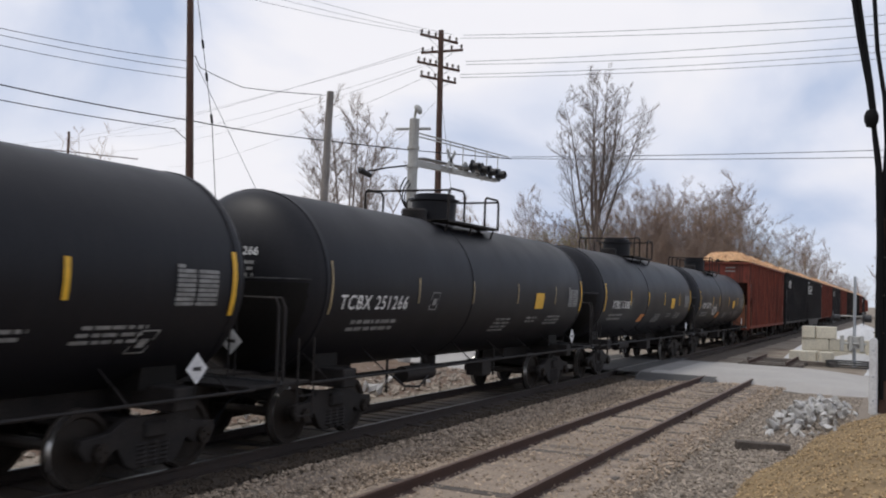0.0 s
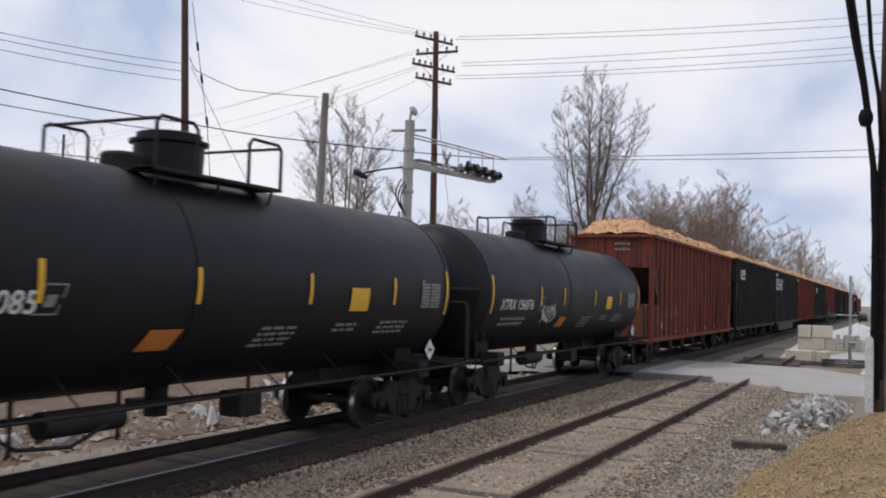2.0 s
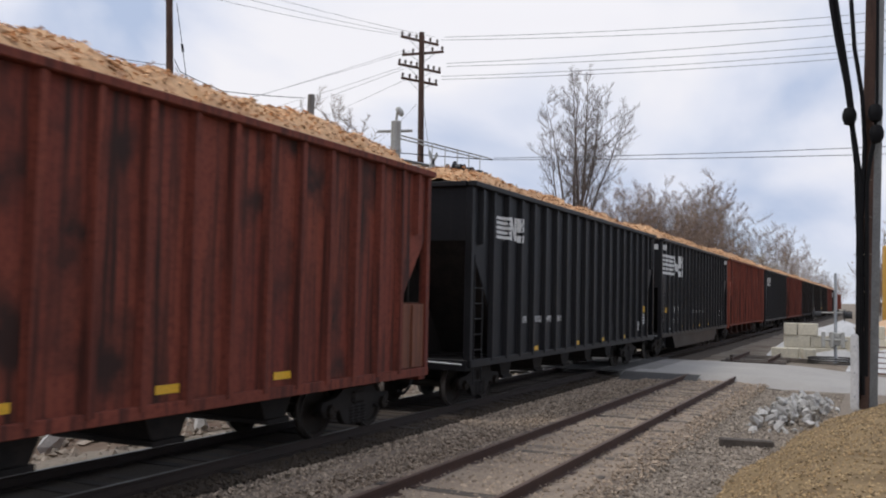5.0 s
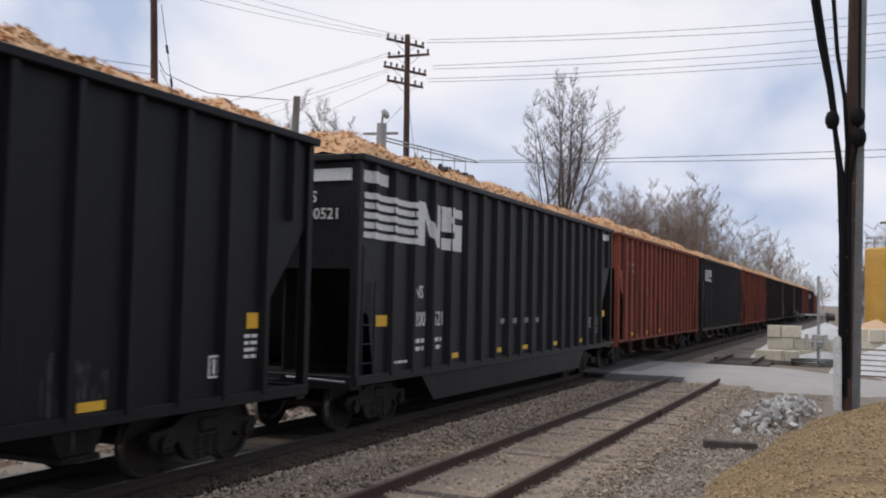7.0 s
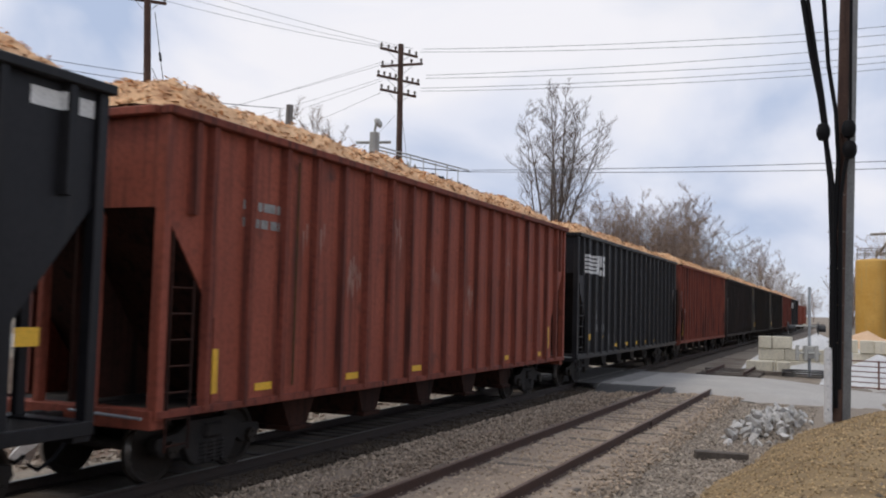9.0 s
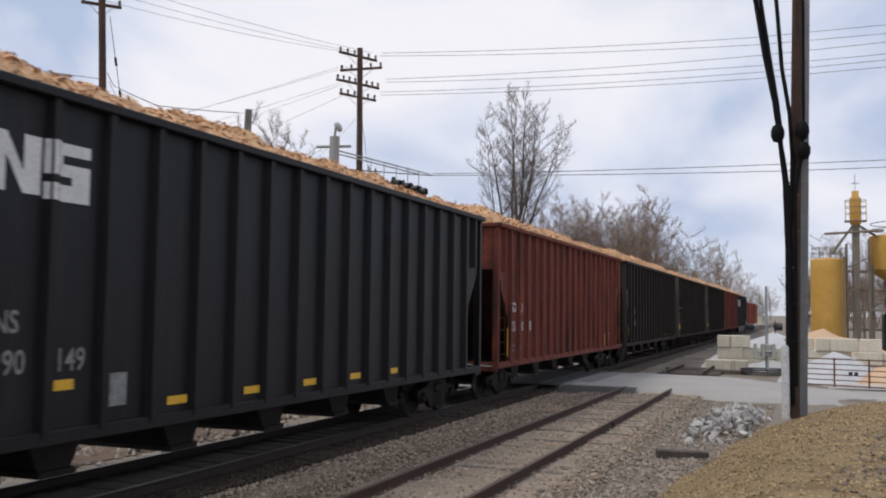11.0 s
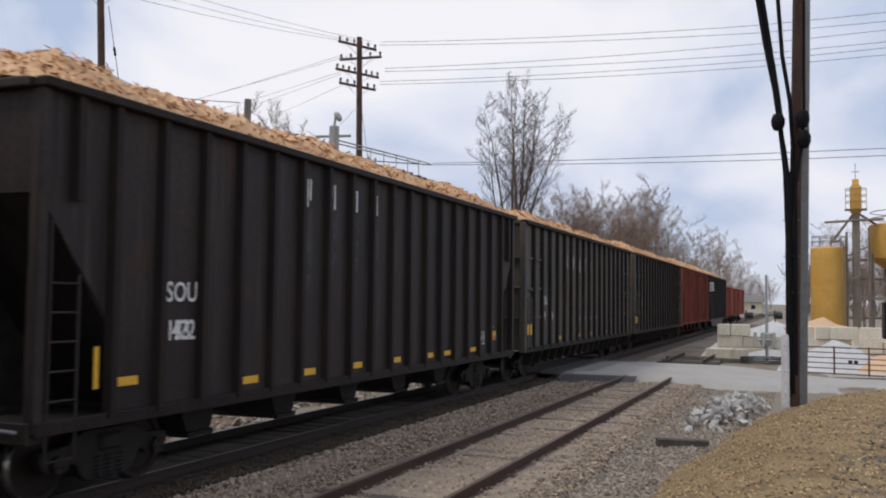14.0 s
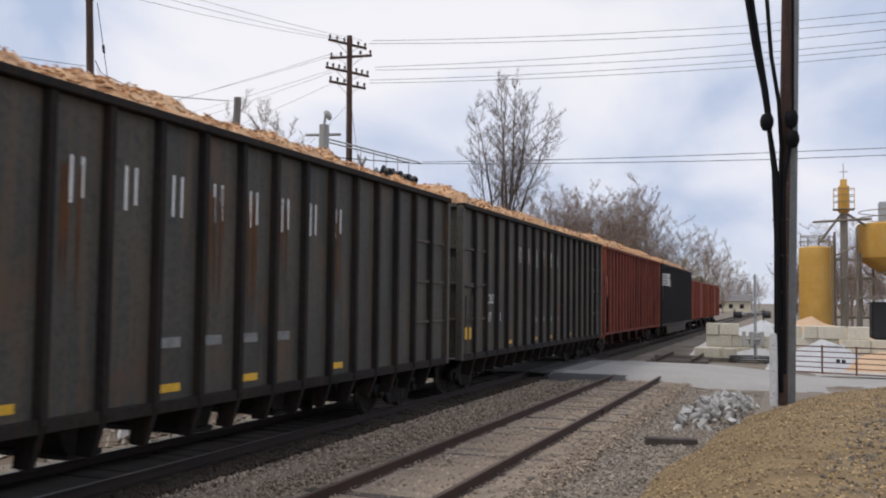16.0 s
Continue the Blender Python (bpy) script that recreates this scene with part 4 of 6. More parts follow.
    q = [((d, z - 0.03, z + h * 0.25), (d + c, z - 0.03, z + h * 0.25)), ((d, z + h * 0.40, z + h * 0.62), (d + c, z + h * 0.40, z + h * 0.62)), ((d, z + h * 0.78, z + h), (d + c, z + h * 0.78, z + h)),
         ((d, z + h * 0.62, z + h * 0.78), (d + c * 0.4, z + h * 0.62, z + h * 0.78)), ((d + c * 0.6, z + h * 0.25, z + h * 0.40), (d + c, z + h * 0.25, z + h * 0.40))]
    over_ribs(car, q, "block_mark", mat, "white painted block shape")


# -- tank cars --
TANK_L, TANK_R, TANK_Z = 14.2, 1.48, 2.52


def on_tank(y, v, off=0.006):
    """A point of the shell at y, v metres round it from its widest line."""
    a = v / TANK_R
    r = TANK_R + off
    return (r * math.cos(a), y, TANK_Z + r * math.sin(a))


def tank_patch(car, name, y0, y1, v0, v1, mat, label="", lean=0.0):
    vs, fs = [], []
    n = 6
    for i in range(n + 1):
        v = v0 + (v1 - v0) * i / n
        for y in (y0, y1):
            vs.append(on_tank(y + lean * i / n, v, 0.016))
    for i in range(n):
        fs.append((2 * i, 2 * i + 1, 2 * i + 3, 2 * i + 2))
    return part(name, mesh_of(vs, fs), mat, car, label)


def tank_word(car, text, y, v, size, mat, slant=0.0, gap=1.0, tall=1.0, label=""):
    vs, fs = letters(text, size, slant, tall, gap)
    return part("lettering", mesh_of([on_tank(y + u, v + w, 0.008) for u, w in vs], fs), mat, car, label)


def tank_shell(L):
    prof = []
    d = 0.72
    for i in range(11):
        a = math.pi / 2 * i / 10
        prof.append((TANK_R * math.sin(a), d - d * math.cos(a)))
    prof += [(TANK_R, d + (L - 2 * d) * k / 4) for k in range(1, 4)]
    for i in range(11):
        a = math.pi / 2 * (10 - i) / 10
        prof.append((TANK_R * math.sin(a), L - d + d * math.cos(a)))
    return lathe(bmesh.new(), prof, 64, Matrix.Translation((0, 0, TANK_Z)) @ pose(0, 0, 0, -90, 0, 0))


def tank_car(s, mark, label, orange=True, doodle=False, extra=0.0, strips=(3.72, 6.15, 8.65, 11.25), sign=9.85, dome=0.05, word=(1.70, 0.345, 1.0, 0.22), box_y=3.85, box_v=0.0, strip_w=0.085, strip_mat=M_YELLOW):
    L = TANK_L + extra
    car = car_thing("tank_car", label, "tank car", s)
    bm = tank_shell(L)
    bmesh.ops.recalc_face_normals(bm, faces=bm.faces[:])
    part("tank_shell", bm, M_TANK, car)
    for y in (0.72, L / 2 - 0.9, L - 0.72):
        ring = lathe(bmesh.new(), [(TANK_R - 0.005, -0.05), (TANK_R + 0.012, -0.045), (TANK_R + 0.012, 0.045), (TANK_R - 0.005, 0.05)], 48, pose(0, y, TANK_Z, -90, 0, 0))
        part("shell_seam", ring, M_TANK, car)
    # saddles, stub sills and bolsters
    for m in (Matrix(), FLIP(L)):
        sill = B(-0.3, -0.15, 0.78, 0.3, 3.4, 1.12, bevel=0.02)
        box(sill, -1.42, 1.35, 0.86, 1.42, 1.75, 1.16, bevel=0.02)
        part("stub_sill", sill, M_UNDER, car, at=m)
        sad = prism(bmesh.new(), [(1.2, 1.1), (1.9, 1.1), (1.8, 1.75), (1.3, 1.75)], -0.95, 0.95)
        part("saddle", sad, M_TANKHEAD, car, at=m)
        plat = B(-1.45, -0.35, 1.02, 1.45, 0.35, 1.07, bevel=0.008)
        part("end_platform", plat, M_UNDER, car, at=m)
        part("platform_edge", B(-1.45, -0.372, 1.04, 1.45, -0.352, 1.10), M_SCUFF, car, "worn pale edge of the end platform", at=m)
        rail = bmesh.new()
        pipe(rail, [(1.42, -0.3, 1.05), (1.42, -0.3, 2.15), (1.36, -0.3, 2.28), (-1.36, -0.3, 2.28), (-1.42, -0.3, 2.15), (-1.42, -0.3, 1.05)], 0.024, 6)
        for x in (-0.55, 0.55):
            rod(rail, (x, -0.3, 1.05), (x, -0.3, 2.28), 0.018, seg=5)
        part("end_handrail", rail, M_UNDER, car, at=m)
        shield = lathe(bmesh.new(), [(0.0, -0.05)] + [(TANK_R * 0.93 * math.sin(a / 8 * 1.4), -0.05 + 0.60 - 0.60 * math.cos(a / 8 * 1.4)) for a in range(1, 9)], 40, pose(0, 0, 0, -90, 0, 0))
        bmesh.ops.delete(shield, geom=[v for v in shield.verts if v.co.z > 0.05], context="VERTS")
        bmesh.ops.translate(shield, vec=(0, 0, TANK_Z), verts=shield.verts[:])
        part("head_shield", shield, M_TANKHEAD, car, at=m)
        rim = [(1.37 * math.cos(a * math.pi / 24), -0.04 + 0.60 - 0.60 * math.cos(math.asin(min(1, math.hypot(1.37 * math.cos(a * math.pi / 24), 0.05) / (TANK_R * 0.93)))), TANK_Z + 0.05) for a in range(25)]
        part("shield_rim", pipe(bmesh.new(), rim, 0.014, 5), M_SCUFF, car, "worn bright rim of the head shield", at=m)
        steps = bmesh.new()
        for z in (0.55, 0.85):
            rod(steps, (1.46, 0.02, z), (1.46, 0.42, z), 0.016, seg=5)
        for y in (0.02, 0.42):
            rod(steps, (1.46, y, 0.5), (1.46, y, 1.7), 0.016, seg=5)
        part("corner_ladder", steps, M_UNDER, car, at=m)
        dia = finish(B(-0.14, -0.004, -0.14, 0.14, 0.004, 0.14))
        h = part("placard", dia, M_PLACARD, car, "white diamond hazard placard", at=m @ pose(0.5, -0.34, 1.62, 0, 45, 0))
        bb = B(-0.075, -0.010, -0.025, 0.075, -0.005, 0.025)
        part("placard_bar", bb, M_LAMPBLK, h, at=pose(0, 0, 0, 0, -45, 0))
    pl = part("placard", B(-0.004, -0.14, -0.14, 0.004, 0.14, 0.14), M_PLACARD, car, "white diamond hazard placard", at=pose(1.45, L - 1.42, 1.38, 45, 0, 0))
    part("placard_bar", B(0.005, -0.075, -0.025, 0.010, 0.075, 0.025), M_LAMPBLK, pl, at=pose(0, 0, 0, -45, 0, 0))
    part("placard_arm", rod(bmesh.new(), (1.44, L - 1.42, 1.20), (1.44, L - 1.42, 1.03), 0.014, seg=5), M_UNDER, car)
    for k in (-1, 1):
        rail = bmesh.new()
        rod(rail, (k * 1.5, 0.3, 1.03), (k * 1.5, L - 0.3, 1.03), 0.024, seg=6)
        for i in range(8):
            y = 0.8 + (L - 1.6) * i / 7
            rod(rail, (k * 1.5, y, 1.03), (k * 1.0, y, 1.42), 0.012, seg=5)
        part("side_handrail", rail, M_UNDER, car)
    # top fittings
    yc = L / 2 + dome
    dome = lathe(bmesh.new(), [(0.0, 4.62), (0.40, 4.62), (0.46, 4.60), (0.46, 4.50), (0.56, 4.50), (0.56, 4.46), (0.50, 4.44), (0.48, 3.88)], 28, pose(0, yc, 0))
    part("dome_housing", dome, M_TANK, car)
    hat = lathe(bmesh.new(), [(0, 4.22), (0.25, 4.22), (0.28, 4.18), (0.28, 3.9)], 18, pose(-0.05, yc - 0.85, 0))
    part("manway", hat, M_UNDER, car)
    plat = bmesh.new()
    for x0, x1 in ((0.62, 1.02), (-1.02, -0.62)):
        box(plat, x0, yc - 1.35, 3.90, x1, yc + 1.35, 3.95, bevel=0.006)
    for y in (-1.35, 1.10):
        box(plat, -1.0, yc + y, 3.905, 1.0, yc + y + 0.25, 3.945)
    for x in (-0.95, 0.95):
        for y in (-1.2, 0, 1.2):
            rod(plat, (x, yc + y, 3.92), (x * 0.9, yc + y, 3.66), 0.022, seg=5)
    part("platform", plat, M_UNDER, car)
    for y0, y1 in ((yc - 1.32, yc - 0.55), (yc + 0.55, yc + 1.32)):
        hr = bmesh.new()
        for x in (-1.0, 1.0):
            pipe(hr, [(x, y0, 3.92), (x, y0, 4.52), (x, y0 + 0.08, 4.60), (x, y1 - 0.08, 4.60), (x, y1, 4.52), (x, y1, 3.92)], 0.026, 6)
        y = y0 if y0 < yc - 1 else y1
        rod(hr, (-1.0, y, 4.56), (1.0, y, 4.56), 0.024, seg=6)
        part("platform_handrail", hr, M_UNDER, car)
    low = bmesh.new()
    rod(low, (0, L / 2, 1.1), (0, L / 2, 0.62), 0.17, seg=12)
    box(low, -0.3, L / 2 - 0.3, 0.78, 0.3, L / 2 + 0.3, 0.86, bevel=0.01)
    part("bottom_outlet", low, M_UNDER, car)
    gear = bmesh.new()
    rod(gear, (0.3, 3.6, 0.86), (0.3, L - 3.6, 0.86), 0.03, seg=6)
    rod(gear, (0.8, 4.4, 0.84), (0.8, 5.6, 0.84), 0.16, seg=12)
    box(gear, 0.7, 7.6, 0.62, 1.1, 8.1, 0.98, bevel=0.02)
    for y in (4.2, 5.8, 8.4, 9.4):
        rod(gear, (0.6, y, 0.5), (0.6, y, 1.15), 0.03, seg=6)
    pipe(gear, [(1.1, 3.3, 1.0), (1.2, 3.8, 0.7), (1.1, 4.6, 0.62), (0.9, 5.4, 0.8)], 0.025, 5)
    part("brake_gear", gear, M_UNDER, car)
    # markings on the shell
    for y in (0.80, *strips, L - 0.84):
        h = 0.42 if y < 1 or y > 12 else 0.23
        tank_patch(car, "reflector", y, y + (0.085 if y > 12 else strip_w), -0.06 - h, -0.06 + h, M_YELLOW if y > 12 else strip_mat)
    if sign:
        tank_patch(car, "yellow_sign", sign, sign + 0.57, -0.40, -0.02, M_YELLOW, "square yellow warning sign")
    if orange:
        tank_patch(car, "orange_sign", 5.35 + extra * 0.8, 5.92 + extra * 0.8, -0.92, -0.62, M_ORDECAL, "orange slanted sign", lean=0.14)
    for k in range(9):
        v = 0.14 - k * 0.058
        wide = 0.30 if k == 0 else 0.76
        tank_patch(car, "panel_stripe", 12.32, 12.32 + wide * 0.44, v - 0.022, v + 0.022, M_FADED, "row of a grey tabular test panel")
        if k:
            tank_patch(car, "panel_stripe", 12.70, 13.08, v - 0.022, v + 0.022, M_FADED, "row of a grey tabular test panel")
    tank_word(car, mark, word[0], -0.40, word[1], M_WHITE, slant=word[3], gap=word[2], tall=1.0, label="white italic reporting mark")
    wrap = lambda y, z: on_tank(y, z, 0.008)
    bars(car, 1.6, -0.66, 1.5, 2, M_FADED, h=0.07, seed=3, lean=0.06, wrap=wrap)
    bars(car, 7.7, -0.68, 0.9, 4, M_FADED, h=0.05, seed=5, lean=0.05, wrap=wrap)
    bars(car, 9.6, -0.66, 0.7, 2, M_FADED, h=0.05, seed=6, lean=0.05, wrap=wrap)
    bars(car, 11.0, -0.64, 1.0, 3, M_FADED, h=0.05, seed=7, lean=0.05, wrap=wrap)
    fr = bmesh.new()
    for a in ((0, -0.42, 0.32, -0.40), (0, -0.10, 0.32, -0.08), (0, -0.42, 0.02, -0.08), (0.30, -0.42, 0.32, -0.08), (0.09, -0.33, 0.23, -0.2)):
        a = (a[0] + box_y, a[1] + box_v, a[2] + box_y, a[3] + box_v)
        skew = lambda y, v: on_tank(y + 0.35 * (v - box_v), v, 0.008)
        q = [skew(a[0], a[1]), skew(a[2], a[1]), skew(a[2], a[3]), skew(a[0], a[3])]
        fr.faces.new([fr.verts.new(p) for p in q])
    part("data_box", fr, M_FADED, car, "small white outlined data box")
    if doodle:
        r = random.Random(9)
        bm = bmesh.new()
        for i in range(6):
            y0 = 4.25 + i * 0.17
            pts = [(y0 + 0.12 * math.sin(k * 1.3 + i), -0.8 + 0.09 * k + 0.1 * r.random()) for k in range(6)]
            for (ya, va), (yb, vb) in zip(pts, pts[1:]):
                q = [on_tank(ya, va, 0.009), on_tank(ya + 0.07, va, 0.009), on_tank(yb + 0.07, vb, 0.009), on_tank(yb, vb, 0.009)]
                bm.faces.new([bm.verts.new(p) for p in q])
        part("graffiti", bm, M_WHITE, car, "white scrawled graffiti strokes")
    # leading head: number and panel, its writing on the curve of the head
    def on_head(x, z):
        rr = min(0.999, math.hypot(x, z - TANK_Z) / TANK_R)
        return (x, 0.72 - 0.72 * math.sqrt(1 - rr * rr) - 0.014, z)
    vs, fs = letters(mark, 0.18)
    part("lettering", mesh_of([on_head(-0.45 + u, 2.92 + v) for u, v in vs], fs), M_WHITE, car, "white reporting mark on the tank head")
    bars(car, -0.25, 2.78, 0.8, 3, M_FADED, h=0.05, seed=8, wrap=on_head)
    for y in (1.7, L - 1.7):
        bogie(car, y)
    couplers(car, L)
    return car


tank_car(-3.60, "TCBX 251240", "glossy black tank car with yellow reflector strips", orange=False, strips=(3.4, 5.6, 8.0, 10.6), sign=0, box_y=11.95, box_v=-0.58)
tank_car(11.35, "TCBX 251266", "black tank car with white italic marking", orange=False, word=(1.10, 0.335, 1.17, 0.10), box_y=4.35, strip_w=0.045, strip_mat=M_PALESTRIP)
tank_car(26.35, "XTRX 156085", "black tank car with an orange slanted sign", orange=True, word=(1.68, 0.345, 1.02, 0.12))
tank_car(41.25, "XTRX 156076", "black tank car with white graffiti", orange=True, doodle=True, extra=0.3, strips=(3.90, 5.72, 8.55, 11.30), sign=9.80, dome=-0.45, box_y=4.0, word=(1.36, 0.345, 1.04, 0.12))

# -- hopper cars, in the order of the train --
h = hopper(56.75, M_REDOLD, "rust-stained red hopper car heaped with wood chips", lower_panel=M_ORANGE, top=4.72, load=0, ribs=20, spots=(3.5, 6.0, 7.8, 10.4, 13.0))
plate(h, "yellow_tag", 1.34, 1.36, 0.40, 0.26, M_YELLOW)
for w, y in (("SOU", 2.05), ("133", 2.95)):
    flat_word(h, w, y, 1.78, 0.38, M_FADED, tall=1.15, label="worn white hand-stencilled number")
flat_word(h, "749", 3.72, 1.80, 0.38, M_FADED, tall=1.1, label="worn white hand-stencilled number")
bars(h, 2.05, 1.5, 0.5, 2, M_FADED, h=0.09, seed=2)
for zz in (4.42, 4.22):
    for i in range(5):
        part("stencil", B(0.14 + i * 0.115, -0.042, zz, 0.14 + i * 0.115 + 0.08, -0.028, zz + 0.085), M_FADED, h)

h = hopper(76.4, M_BLACKDULL, "black hopper car marked for wood chips only", load=1, ribs=18, low=0.04, spots=(3.97, 7.5, 10.1, 12.95))
stripe_mark(h, 1.5, 3.75, 1.7, 0.55)
for w, y in (("FOR", 3.2), ("WOOD", 4.0), ("CHIPS", 4.86), ("ONLY", 5.72)):
    flat_word(h, w, y, 1.80, 0.20, M_WHITE, tall=1.1, label="white stencilled word")
for i, (y, z0, z1) in enumerate(((6.45, 1.25, 1.7), (8.6, 1.3, 1.75), (9.5, 1.25, 1.6), (11.6, 1.2, 1.7), (12.55, 1.22, 1.80), (12.95, 1.22, 1.72))):
    runs(h, "worn_patch", y + 0.15, z1, 0.42, z1 - z0 + 0.1, M_SCUFF, "scuffed pale scrape marks", 70 + i)
plate(h, "yellow_tag", 16.1, 1.95, 0.26, 0.22, M_YELLOW)
bars(h, 16.1, 1.82, 0.3, 4, M_WHITE, h=0.05, seed=4)
fr = bmesh.new()
for a in ((15.55, 1.35, 15.87, 1.38), (15.55, 1.62, 15.87, 1.65), (15.55, 1.35, 15.58, 1.65), (15.84, 1.35, 15.87, 1.65), (15.64, 1.40, 15.69, 1.6), (15.74, 1.40, 15.79, 1.6)):
    box(fr, 1.508, a[0] - 0.30, a[1] - 0.04, 1.512, a[2] - 0.30, a[3] - 0.04)
part("data_box", fr, M_WHITE, h, "white outlined data box")

h = hopper(95.5, M_BLACKCAR, "clean black tub hopper with white striped mark", belly="tub", load=2, ribs=18, span=1.28, last=16.14, spots=(3.90, 6.35, 8.70, 11.17, 13.74))
stripe_mark(h, 0.25, 3.45, 4.25, 0.86)
over_ribs(h, [((0.12, 4.42, 4.63), (1.12, 4.42, 4.63))], "white_band", M_WHITE, "white painted band")
part("white_band", B(-1.4, -0.035, 4.42, 1.4, -0.028, 4.63), M_WHITE, h, "white painted band across the end")
flat_word(h, "NS", 2.30, 2.42, 0.30, M_WHITE, tall=1.15)
flat_word(h, "200", 2.29, 1.88, 0.33, M_WHITE, tall=1.2)
flat_word(h, "521", 3.20, 1.88, 0.33, M_WHITE, tall=1.2)
end_word(h, "NS", 0.38, 4.06, 0.27, M_WHITE, y=-0.03)
end_word(h, "200521", 0.38, 3.76, 0.27, M_WHITE, y=-0.03)
part("end_sheet", B(-1.45, -0.022, 2.9, 1.45, -0.016, 3.66), M_BLACKCAR, h, "flat black end sheet")
part("side_sheet", prism(bmesh.new(), [(0.0, 3.615), (1.118, 2.195), (1.118, 1.05), (0.72, 1.05), (0.5, 2.1), (0.0, 2.3)], 1.482, 1.498), M_BLACKCAR, h, "flat black corner sheet")
plate(h, "yellow_tag", 0.76, 1.90, 0.42, 0.20, M_YELLOW)
bars(h, 2.36, 1.55, 0.42, 2, M_WHITE, h=0.08, seed=5)
bars(h, 3.2, 1.55, 0.4, 2, M_WHITE, h=0.08, seed=6)
bars(h, 1.35, 1.2, 0.6, 1, M_WHITE, h=0.05, seed=7)
outline_box(h, 14.86, 1.60, 15.23, 1.90, M_WHITE)
bars(h, 15.74, 1.86, 0.42, 3, M_FADED, h=0.05, seed=31)
bars(h, 15.80, 1.52, 0.36, 2, M_FADED, h=0.05, seed=32)
plate(h, "yellow_tag", 16.5, 1.92, 0.32, 0.20, M_YELLOW)
over_ribs(h, [((16.55, 4.46, 4.66), (16.96, 4.46, 4.66))], "white_band", M_WHITE, "white painted band")
over_ribs(h, [((17.22, 4.46, 4.66), (17.44, 4.46, 4.66))], "white_band", M_WHITE, "white painted band")
for i in range(4):
    plate(h, "stencil_block", 6.99 + i * 0.872, 1.84, 0.30, 0.13, M_FADED)

h = hopper(114.15, M_RED, "faded oxide-red hopper car with wood chips", load=0, ribs=19, span=0.91, spots=(2.1, 4.73, 7.32, 12.45, 14.85))
bars(h, 2.0, 3.75, 1.2, 2, M_FADED, h=0.13, seed=8)
end_word(h, "134686", -0.25, 4.15, 0.25, M_FADED, y=-0.03)
plate(h, "yellow_tag", 1.1, 1.2, 0.12, 0.6, M_YELLOW)
plate(h, "yellow_tag", 16.12, 1.35, 0.12, 0.6, M_YELLOW)
for i, (y, z) in enumerate(((3.6, 3.9), (4.9, 3.3), (6.4, 4.2), (8.1, 3.4), (10.2, 3.0), (12.6, 4.0))):
    runs(h, "paint_scratch", y, z, 0.5, 0.45, M_PALERED, "pale scratches in the red paint", 90 + i)
part("conduit", rod(bmesh.new(), (1.56, 3.0, 1.2), (1.56, 3.0, 4.6), 0.022, seg=6), M_RUSTRUN, h, "rusty vertical pipe on the side")
part("conduit", rod(bmesh.new(), (1.56, 15.0, 1.2), (1.56, 15.0, 4.6), 0.022, seg=6), M_RUSTRUN, h, "rusty vertical pipe on the side")

h = hopper(133.2, M_BLACKCAR, "black hopper car with faded striped mark", load=1, ribs=18, spots=(5.3, 7.0, 8.7, 10.4, 12.1))
stripe_mark(h, 0.7, 3.66, 2.85, 0.64, M_WHITE)
flat_word(h, "NS", 2.22, 2.16, 0.30, M_FADED, tall=1.15)
flat_word(h, "190", 2.18, 1.72, 0.32, M_FADED, tall=1.15)
flat_word(h, "149", 3.05, 1.72, 0.32, M_FADED, tall=1.15)
plate(h, "yellow_tag", 1.5, 1.47, 0.3, 0.2, M_YELLOW)
plate(h, "yellow_tag", 3.1, 1.5, 0.3, 0.12, M_YELLOW)
plate(h, "white_tag", 4.0, 1.25, 0.3, 0.4, M_FADED)

h = hopper(152.22, M_REDOLD, "dark-blotched red hopper car with tall yellow strips", load=2, ribs=19, span=1.12, reflect="tall", spots=(2.05, 4.60, 7.10, 9.72, 12.27, 14.45))
flat_word(h, "SO", 1.38, 2.44, 0.36, M_WHITE, tall=1.1)
flat_word(h, "U", 2.25, 2.44, 0.36, M_WHITE, tall=1.1)
flat_word(h, "13", 1.40, 1.90, 0.36, M_WHITE, tall=1.1)
flat_word(h, "40", 2.20, 1.90, 0.36, M_WHITE, tall=1.1)
flat_word(h, "38", 3.04, 1.90, 0.36, M_WHITE, tall=1.1)
end_word(h, "134038", -0.3, 4.12, 0.25, M_WHITE, y=-0.03)
plate(h, "yellow_tag", 0.98, 1.20, 0.09, 0.80, M_YELLOW)
plate(h, "yellow_tag", 15.92, 1.25, 0.09, 0.80, M_YELLOW)
bars(h, 1.22, 1.45, 0.4, 2, M_FADED, h=0.07, seed=5)
bars(h, 2.1, 1.45, 0.3, 2, M_FADED, h=0.07, seed=6)
letter_blocks(h, 8, 5.66, 3.75, 0.856, 0.55, M_STAIN, 0.22)
blots(h, 5, 6.50, 2.78, 0.856, 0.27, M_STAIN)
outline_box(h, 14.98, 1.32, 15.36, 1.64, M_WHITE, 3)

h = hopper(171.2, M_BLACKOLD, "weathered black hopper car with streaked white letters", load=0, ribs=18, spots=(4.05, 5.75, 7.45, 9.2, 10.9, 12.6, 14.2))
letter_blocks(h, 8, 5.95, 4.24, 0.872, 0.48, M_WHITE)
for i in range(8):
    runs(h, "paint_run", 5.95 + i * 0.872, 4.02, 0.2, 1.4, M_SCUFF, "pale paint streaks below a letter", i)
flat_word(h, "SOU", 1.92, 2.40, 0.34, M_WHITE, tall=1.1)
flat_word(h, "133", 1.90, 1.89, 0.34, M_WHITE, tall=1.1)
flat_word(h, "472", 2.70, 1.89, 0.34, M_WHITE, tall=1.1)
plate(h, "yellow_tag", 0.93, 1.36, 0.08, 0.50, M_YELLOW)
plate(h, "yellow_tag", 1.02, 1.36, 0.36, 0.11, M_YELLOW)
